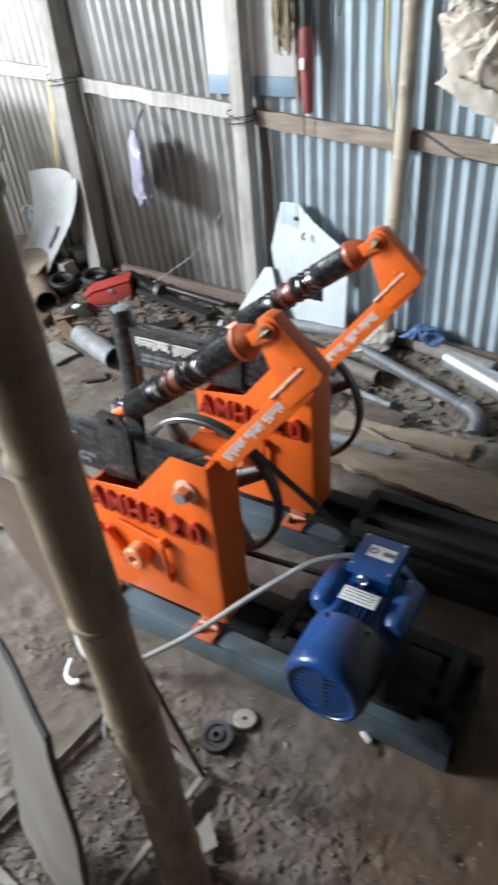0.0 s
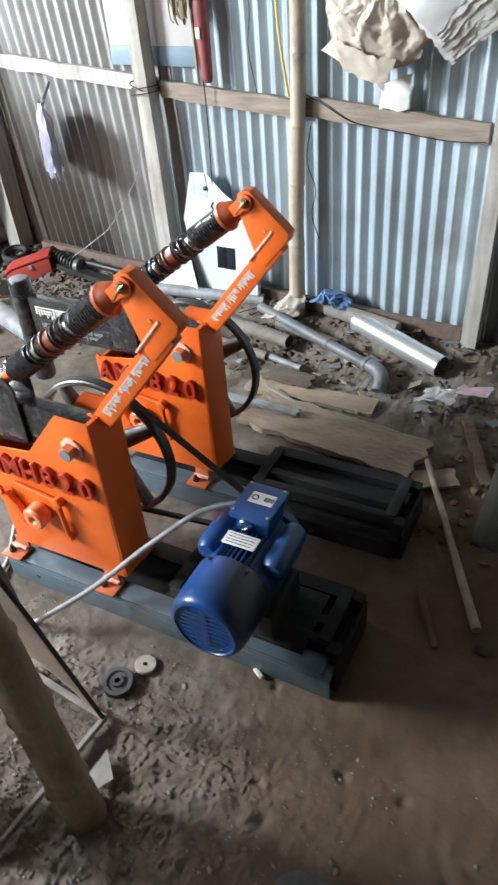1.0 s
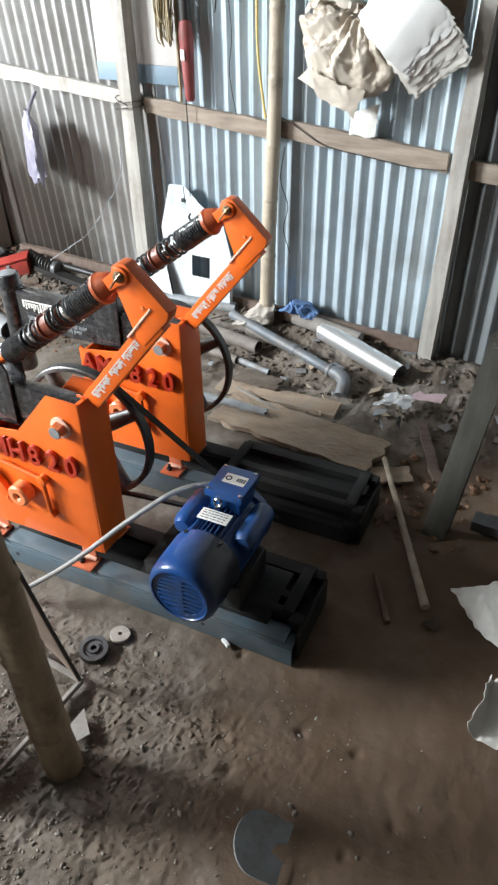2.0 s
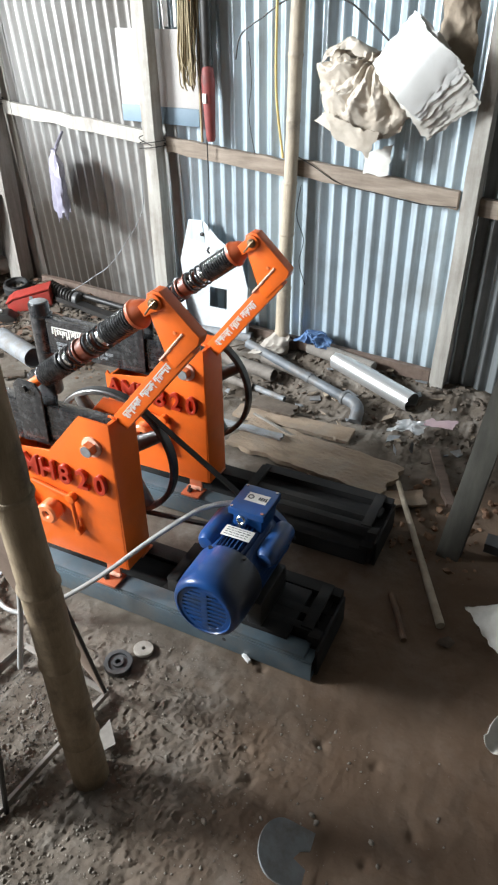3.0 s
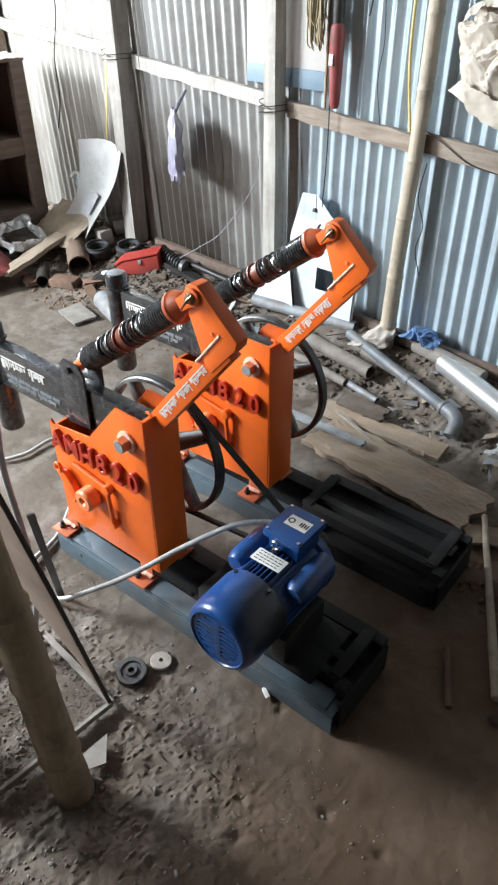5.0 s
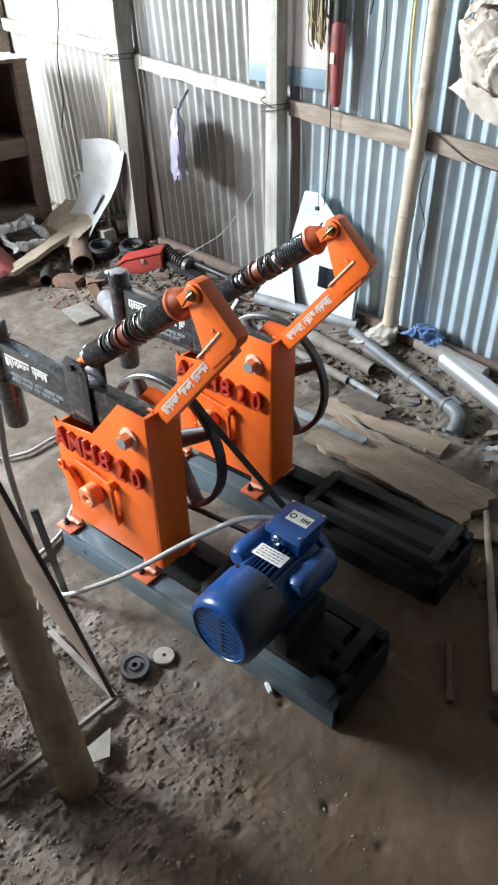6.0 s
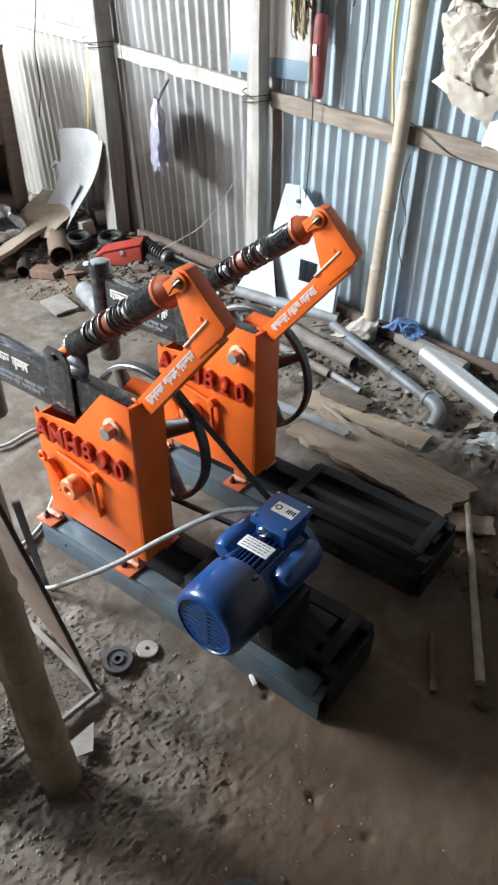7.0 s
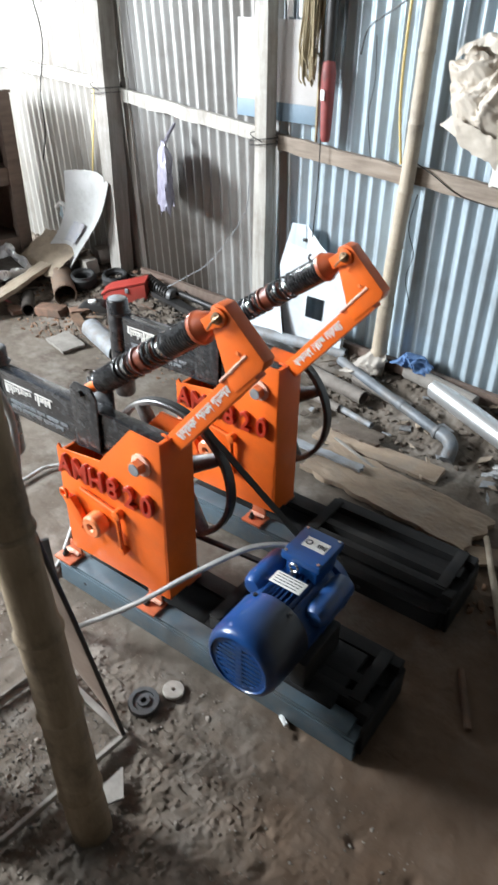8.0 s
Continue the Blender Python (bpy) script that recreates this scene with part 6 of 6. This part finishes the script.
tagged(part("bent_wire", bm, WHITE), "bent white wire frame behind a curved panel", "frame")
crumple("blue_bucket_shard", "pale blue plastic shard in the corner", "shard", lambda u, v: Vector((-4.0 + 0.25 * u, 2.93, 0.22 + 0.22 * v)), 10, 8, 0.03, 6, 16, mat("pale_blue_plastic", (0.42, 0.52, 0.58), (0.34, 0.44, 0.5), 0.5, bump=0.05))

rough_board("pale_plank", "pale sawn plank resting on scrap", (-3.66, 2.30, 0.115), (0.61, 0.095, 0.03), 109, 11, PLANK, (0, -6))
bm = bmesh.new()
prism(bm, [(-0.145, 0.0), (0.145, 0.0), (0.145, 0.125), (-0.10, 0.085), (-0.145, 0.06)], -0.065, 0.065, 0.01)
red = part("red_box", bm, RED_BOX)
red.matrix_world = pose(-3.07, 2.73, 0.05, 0, -4, 38)
bm = bmesh.new()
prism(bm, [(-0.149, 0.062), (-0.102, 0.089), (0.149, 0.13), (0.149, 0.142), (-0.106, 0.1), (-0.152, 0.072)], -0.069, 0.069, 0.003)
part("lid", bm, RED_BOX, red)
bm = bmesh.new()
box(bm, (0.02, -0.068, 0.085), (0.022, 0.008, 0.03), 0.002)
part("latch", bm, GALV, red, "dull metal latch")
tagged(red, "red painted metal box on the earth", "box")
bm = bmesh.new()
prism(bm, [(-0.10, 0.0), (0.10, 0.0), (0.10, 0.04), (0.055, 0.075), (-0.05, 0.075), (-0.10, 0.045)], -0.055, 0.055, 0.01)
casting = tagged(part("dark_casting", bm, SOOT), "black iron casting with a pale disc beside a red box", "casting")
casting.matrix_world = pose(-3.12, 2.50, 0.015, 0, 0, 36)
bm = bmesh.new()
rod(bm, (-0.01, -0.01, 0.073), (-0.01, -0.01, 0.085), 0.028, 20, 0.003)
part("disc", bm, WHITE, casting, "pale round disc")
bm = bmesh.new()
box(bm, (-0.107, 0.0, 0.02), (0.016, 0.06, 0.034), 0.003)
part("end_plate", bm, DUSTY, casting, "pale end plate")
for x, y, z, w, d, h, yaw, lab in ((-3.31, 2.30, 0.01, 0.19, 0.10, 0.055, 20, "broken red-brown brick in the dirt"), (-3.16, 2.41, 0.01, 0.13, 0.08, 0.05, 62, "half of a red-brown brick in the dirt"), (-3.52, 2.16, 0.005, 0.12, 0.07, 0.03, -15, "sunken piece of brown brick"), (-2.86, 2.72, 0.03, 0.10, 0.07, 0.05, 30, "grey lump of broken brick")):
    bm = bmesh.new()
    rnd = random.Random(int(w * 1000))
    box(bm, (0, 0, h / 2), (w, d, h), 0.009)
    for vert in bm.verts:
        vert.co += Vector((rnd.uniform(-0.006, 0.006), rnd.uniform(-0.006, 0.006), rnd.uniform(-0.005, 0.004)))
    ob = part("brick_piece", bm, STONE if "grey" in lab else BRICK_OLD)
    ob.matrix_world = pose(x, y, z, 4, -3, yaw)
    tagged(ob, lab, "brick", "broken bricks")
pipe_thing("galvanised_tube", "short galvanised tube lying on earth", (-2.86, 2.27, 0.06), (-2.48, 2.17, 0.055), 0.06, GALV)
pipe_thing("rusty_tube", "short rusty tube lying in rubble", (-3.68, 2.64, 0.10), (-3.36, 2.45, 0.08), 0.074, RUST, 0.006)
pipe_thing("rusty_tube", "small dark tube end under a plank", (-3.62, 2.33, 0.045), (-3.41, 2.19, 0.04), 0.042, SHADED_DIRT, 0.006)
rough_board("floor_tile", "square grey tile lying on the earth", (-2.893, 2.10, 0.006), (0.215, 0.145, 0.014), -8, 13, DUSTY, (2, 2))
rough_board("floor_tile", "small broken grey tile on the earth", (-2.50, 2.02, 0.006), (0.13, 0.08, 0.012), 40, 14, STONE)
for k, (x, y, yaw) in enumerate(((-3.515, 2.78, -14), (-3.545, 2.925, -22))):
    bm = bmesh.new()
    box(bm, (0, 0, 0.045), (0.13 + 0.04 * k, 0.09, 0.1), 0.008)
    ob = part("block", bm, DUSTY)
    ob.matrix_world = pose(x, y, 0.12 + 0.04 * k, 6, -5, yaw)
    tagged(ob, "pale wooden block on the rubble heap", "block", "wooden blocks")


def tray_at(u, v):
    """A dented open pan, tipped towards the floor."""
    a, b = 2 * u - 1, 2 * v - 1
    d = max(abs(a), abs(b))
    h = 0.10 * smoothstep(0.55, 0.8, d) - 0.05 * smoothstep(0.86, 1.0, d)
    return Vector((-3.91 + 0.14 * a - 0.02 * b, 2.36 + 0.17 * b, 0.12 + h - 0.05 * a))


tray = crumple("foil_tray", "dented silver foil tray with a dark inside", "tray", tray_at, 40, 40, 0.04, 12, 17, FOIL)
bm = bmesh.new()
grid_sheet(bm, lambda u, v: Vector((-3.91 + 0.17 * (u - 0.5), 2.36 + 0.2 * (v - 0.5), 0.17 - 0.055 * (u - 0.5) + 0.012 * wob(u, v, 4, 5))), 14, 14, 0.004)
part("contents", bm, SHADED_DIRT, tray, "dark sheet inside the tray")
crumple("red_sack", "red and tan cloth sack slumped by the cabinet", "sack", lambda u, v: Vector((-4.05 + 0.50 * u, 1.80 + 0.38 * v, 0.02 + 0.36 * math.sin(math.pi * (0.1 + 0.8 * v)) * (1 - 0.75 * u))), 22, 18, 0.03, 6, 18, DULL_RED)
coil_a, coil_b, bar_end = Vector((-3.02, 2.875, 0.16)), Vector((-2.76, 2.83, 0.135)), Vector((-2.25, 2.87, 0.13))
bm = bmesh.new()
tube(bm, helix(coil_a, coil_b, 0.034, 9), 0.0085, 8)
spring = tagged(part("coiled_spring", bm, SOOT), "dark coil spring on a rod lying along the wall", "spring")
bm = bmesh.new()
rod(bm, coil_a, bar_end, 0.018, 14, 0.002)
part("rod", bm, SOOT, spring)
bm = bmesh.new()
rod(bm, coil_b, coil_b.lerp(bar_end, 0.07), 0.045, 20, 0.004)
part("collar", bm, STEEL_DARK, spring, "dull iron collar")
bm = bmesh.new()
box(bm, (0, 0, 0.1), (0.018, 0.008, 0.13), 0.001)
ob = part("white_tag", bm, WHITE)
ob.matrix_world = pose(-2.18, 2.62, 0.02, 0, 30, 20)
tagged(ob, "small white plastic strip stuck in rubble", "strip")
for k, (c, s, yaw, lab) in enumerate((
        ((-2.6, 2.80, 0.09), (0.62, 0.07, 0.03), -6, "dark scrap board along the wall"), ((-2.15, 2.55, 0.02), (0.5, 0.09, 0.02), 24, "grey scrap board on the rubble"), ((-2.35, 2.42, 0.02), (0.36, 0.06, 0.02), -30, "dark scrap board on the rubble"),
        ((-1.95, 2.36, 0.015), (0.4, 0.08, 0.018), 10, "dusty scrap board on the rubble"), ((-2.55, 2.55, 0.03), (0.3, 0.1, 0.03), 60, "dark scrap board on the rubble"), ((-3.0, 2.3, 0.02), (0.3, 0.06, 0.02), -20, "brown scrap board on the earth"))):
    rough_board("scrap_board", lab, c, s, yaw, 20 + k, (SOOT, GALV, RUST, STONE, SOOT, RUST)[k], (3 * (k % 3 - 1), 2))
for x, y, z, rad, lab in ((-3.445, 2.665, 0.075, 0.088, "small black rubber ring under wooden blocks"), (-3.285, 2.81, 0.08, 0.088, "small black rubber ring at the foot of a post")):
    bm = bmesh.new()
    ring(bm, (0, 0, 0.04), "z", rad, rad - 0.028, 0.085, 32, 0.02)
    ob = part("old_tyre", bm, RUBBER)
    ob.matrix_world = pose(x, y, z, 7, 5, 0)
    tagged(ob, lab, "tyre", "rubber rings")


# ---- rubble and grit: too many to count ----
def scatter(name, label, n, area, sizes, seed, material, dense=None):
    rnd = random.Random(seed)
    verts, faces = [], []
    ico = bmesh.new()
    bmesh.ops.create_icosphere(ico, subdivisions=1, radius=1)
    base = [v.co.copy() for v in ico.verts]
    tri = [[v.index for v in f.verts] for f in ico.faces]
    ico.free()
    made = 0
    while made < n:
        x, y = area[0] + (area[1] - area[0]) * rnd.random(), area[2] + (area[3] - area[2]) * rnd.random()
        if dense and rnd.random() > dense(x, y):
            continue
        made += 1
        r = sizes[0] + (sizes[1] - sizes[0]) * rnd.random() ** 3
        rot = Euler((rnd.random() * 6, rnd.random() * 6, rnd.random() * 6)).to_matrix()
        sc = Vector((1 + 0.6 * rnd.random(), 0.7 + 0.5 * rnd.random(), 0.45 + 0.4 * rnd.random()))
        k = Vector((rnd.random() * 40, rnd.random() * 40, 0))
        c = Vector((x, y, ground_z(x, y) + r * 0.1))
        i0 = len(verts)
        for v in base:
            w = rot @ Vector((v.x * sc.x, v.y * sc.y, v.z * sc.z)) * r * (1 + 0.5 * noise.noise(v * 0.9 + k))
            verts.append(c + Vector((w.x, w.y, w.z * 0.6)))
        faces += [[i0 + a for a in f] for f in tri]
    me = bpy.data.meshes.new(name)
    me.from_pydata(verts, [], faces)
    me.polygons.foreach_set("use_smooth", [len(faces) > 0 and sizes[1] < 0.02] * len(faces))
    me.materials.append(material)
    return tagged(new(name, me), label, "rubble", kind="stuff")


def shards(name, label, n, area, seed, materials=(STONE, GALV, PLANK, SOOT), size=1.0, lift=0.012):
    """Flat broken chips lying at all angles."""
    rnd = random.Random(seed)
    verts, faces, slots = [], [], []
    for k in range(n):
        x, y = area[0] + (area[1] - area[0]) * rnd.random(), area[2] + (area[3] - area[2]) * rnd.random() ** 0.8
        w, h, t = size * (0.5 if x > -1.4 else 1.0) * (0.015 + 0.08 * rnd.random() ** 2), size * (0.006 + 0.022 * rnd.random() ** 2), size * (0.002 + 0.006 * rnd.random())
        m = Matrix.Translation((x, y, ground_z(x, y) + lift + size * 0.01 * rnd.random())) @ Euler((0.5 * (rnd.random() - 0.5), 0.5 * (rnd.random() - 0.5), 6.3 * rnd.random())).to_matrix().to_4x4()
        i0 = len(verts)
        ring_ = [(-w, -h * rnd.random()), (w * rnd.random(), -h), (w, h * (rnd.random() - 0.3)), (-w * rnd.random(), h)]
        verts += [m @ Vector((a, c, 0)) for a, c in ring_] + [m @ Vector((a, c, t)) for a, c in ring_]
        quads = [(3, 2, 1, 0), (4, 5, 6, 7), (0, 1, 5, 4), (1, 2, 6, 5), (2, 3, 7, 6), (3, 0, 4, 7)]
        faces += [[i0 + a for a in f] for f in quads]
        slots += [rnd.choice((0, 0, 1, 2, 2, 3)) % len(materials)] * 6
    me = bpy.data.meshes.new(name)
    me.from_pydata(verts, [], faces)
    for m in materials:
        me.materials.append(m)
    me.polygons.foreach_set("material_index", slots)
    return tagged(new(name, me), label, "scrap", kind="stuff")


def off_frames(x, y):
    """Nothing under the two base frames."""
    for ox, oy, _ in (FRONT, REAR):
        u, v = (x - ox) + 0.094 * (y - oy), (y - oy) - 0.094 * (x - ox)
        if -0.29 < u < 0.96 and -0.07 < v < 0.25:
            return False
    return True


scatter("rubble", "broken brick, stone and clods heaped along the wall", 4300, (-4.6, 0.5, 2.0, 3.02), (0.003, 0.022), 21, STONE, lambda x, y: smoothstep(2.05, 2.65, y) if x < -2.5 else smoothstep(2.15, 2.7, y) * (1.0 if x < -1.9 else 0.6))
shards("scrap_shards", "flat chips of tin, wood and board strewn over the rubble", 150, (-2.2, 0.45, 2.3, 2.98), 24)
# dark chips put the corner's shade into their colour
shards("shaded_shards", "chips of rusty tin and wood darkened for the corner's shade", 170, (-4.3, -2.1, 2.3, 2.98), 32, (SHADED_DIRT, RUST, BRICK_OLD, SHADED_DIRT))
scatter("loose_grit", "grit and small clods on the earth floor", 7000, (-3.6, 0.8, -0.2, 2.6), (0.0008, 0.0027), 22, GRIT, lambda x, y: (0.25 + (0.75 if x < -0.2 and y < 1.0 else 0) + (0.5 if x < -1.5 else 0)) * off_frames(x, y))
scatter("clods", "crumbly grey clods on the foreground floor", 3600, (-1.5, 0.3, 0.0, 0.95), (0.0009, 0.0048), 23, PALE_GRIT, lambda x, y: smoothstep(0.4, -0.5, x) * max(0.1, 0.5 + 1.2 * wob(x, y, 0, 3)) * off_frames(x, y))
scatter("lumps", "grey lumps and chips of earth at the foot of the bamboo", 420, (-0.85, -0.3, 0.12, 0.55), (0.002, 0.009), 33, PALE_GRIT, lambda x, y: smoothstep(-0.25, -0.4, x))
scatter("pebbles", "pale pebbles and lumps trodden into the floor", 70, (-0.95, 0.55, 0.1, 1.0), (0.003, 0.011), 31, PALE_GRIT, off_frames)
scatter("charcoal_crumbs", "dark charcoal crumbs inside the iron frame", 2600, (-0.985, -0.615, 0.2, 0.66), (0.0009, 0.004), 25, CHARCOAL)
# debris kept black in place of shade along the wall foot
scatter("shaded_debris", "dirty debris blackened for the shade at the wall foot", 1300, (-3.5, -2.0, 2.5, 2.98), (0.003, 0.018), 26, SHADED_DIRT)
shards("ash_flakes", "grey ash and paper flakes inside the iron frame", 150, (-1.0, -0.6, 0.16, 0.68), 27, (ASH, GRIT), 0.2, 0.002)
shards("wood_chips", "small splinters and chips on the foreground floor", 60, (-1.2, -0.1, 0.1, 0.9), 28, (GRIT,), 0.2, 0.001)
scatter("brown_lumps", "broken brown lumps of earth and rotten wood by the post", 130, (-0.3, 0.2, 1.72, 2.25), (0.006, 0.03), 29, BRICK_DUST)
scatter("earth_crumbs", "brown and sooty crumbs trodden into the floor by the corner", 900, (-3.9, -2.1, 2.05, 2.62), (0.002, 0.014), 30, BRICK_DUST, lambda x, y: max(0.05, 0.5 + 1.3 * wob(x, y, 2, 3)))
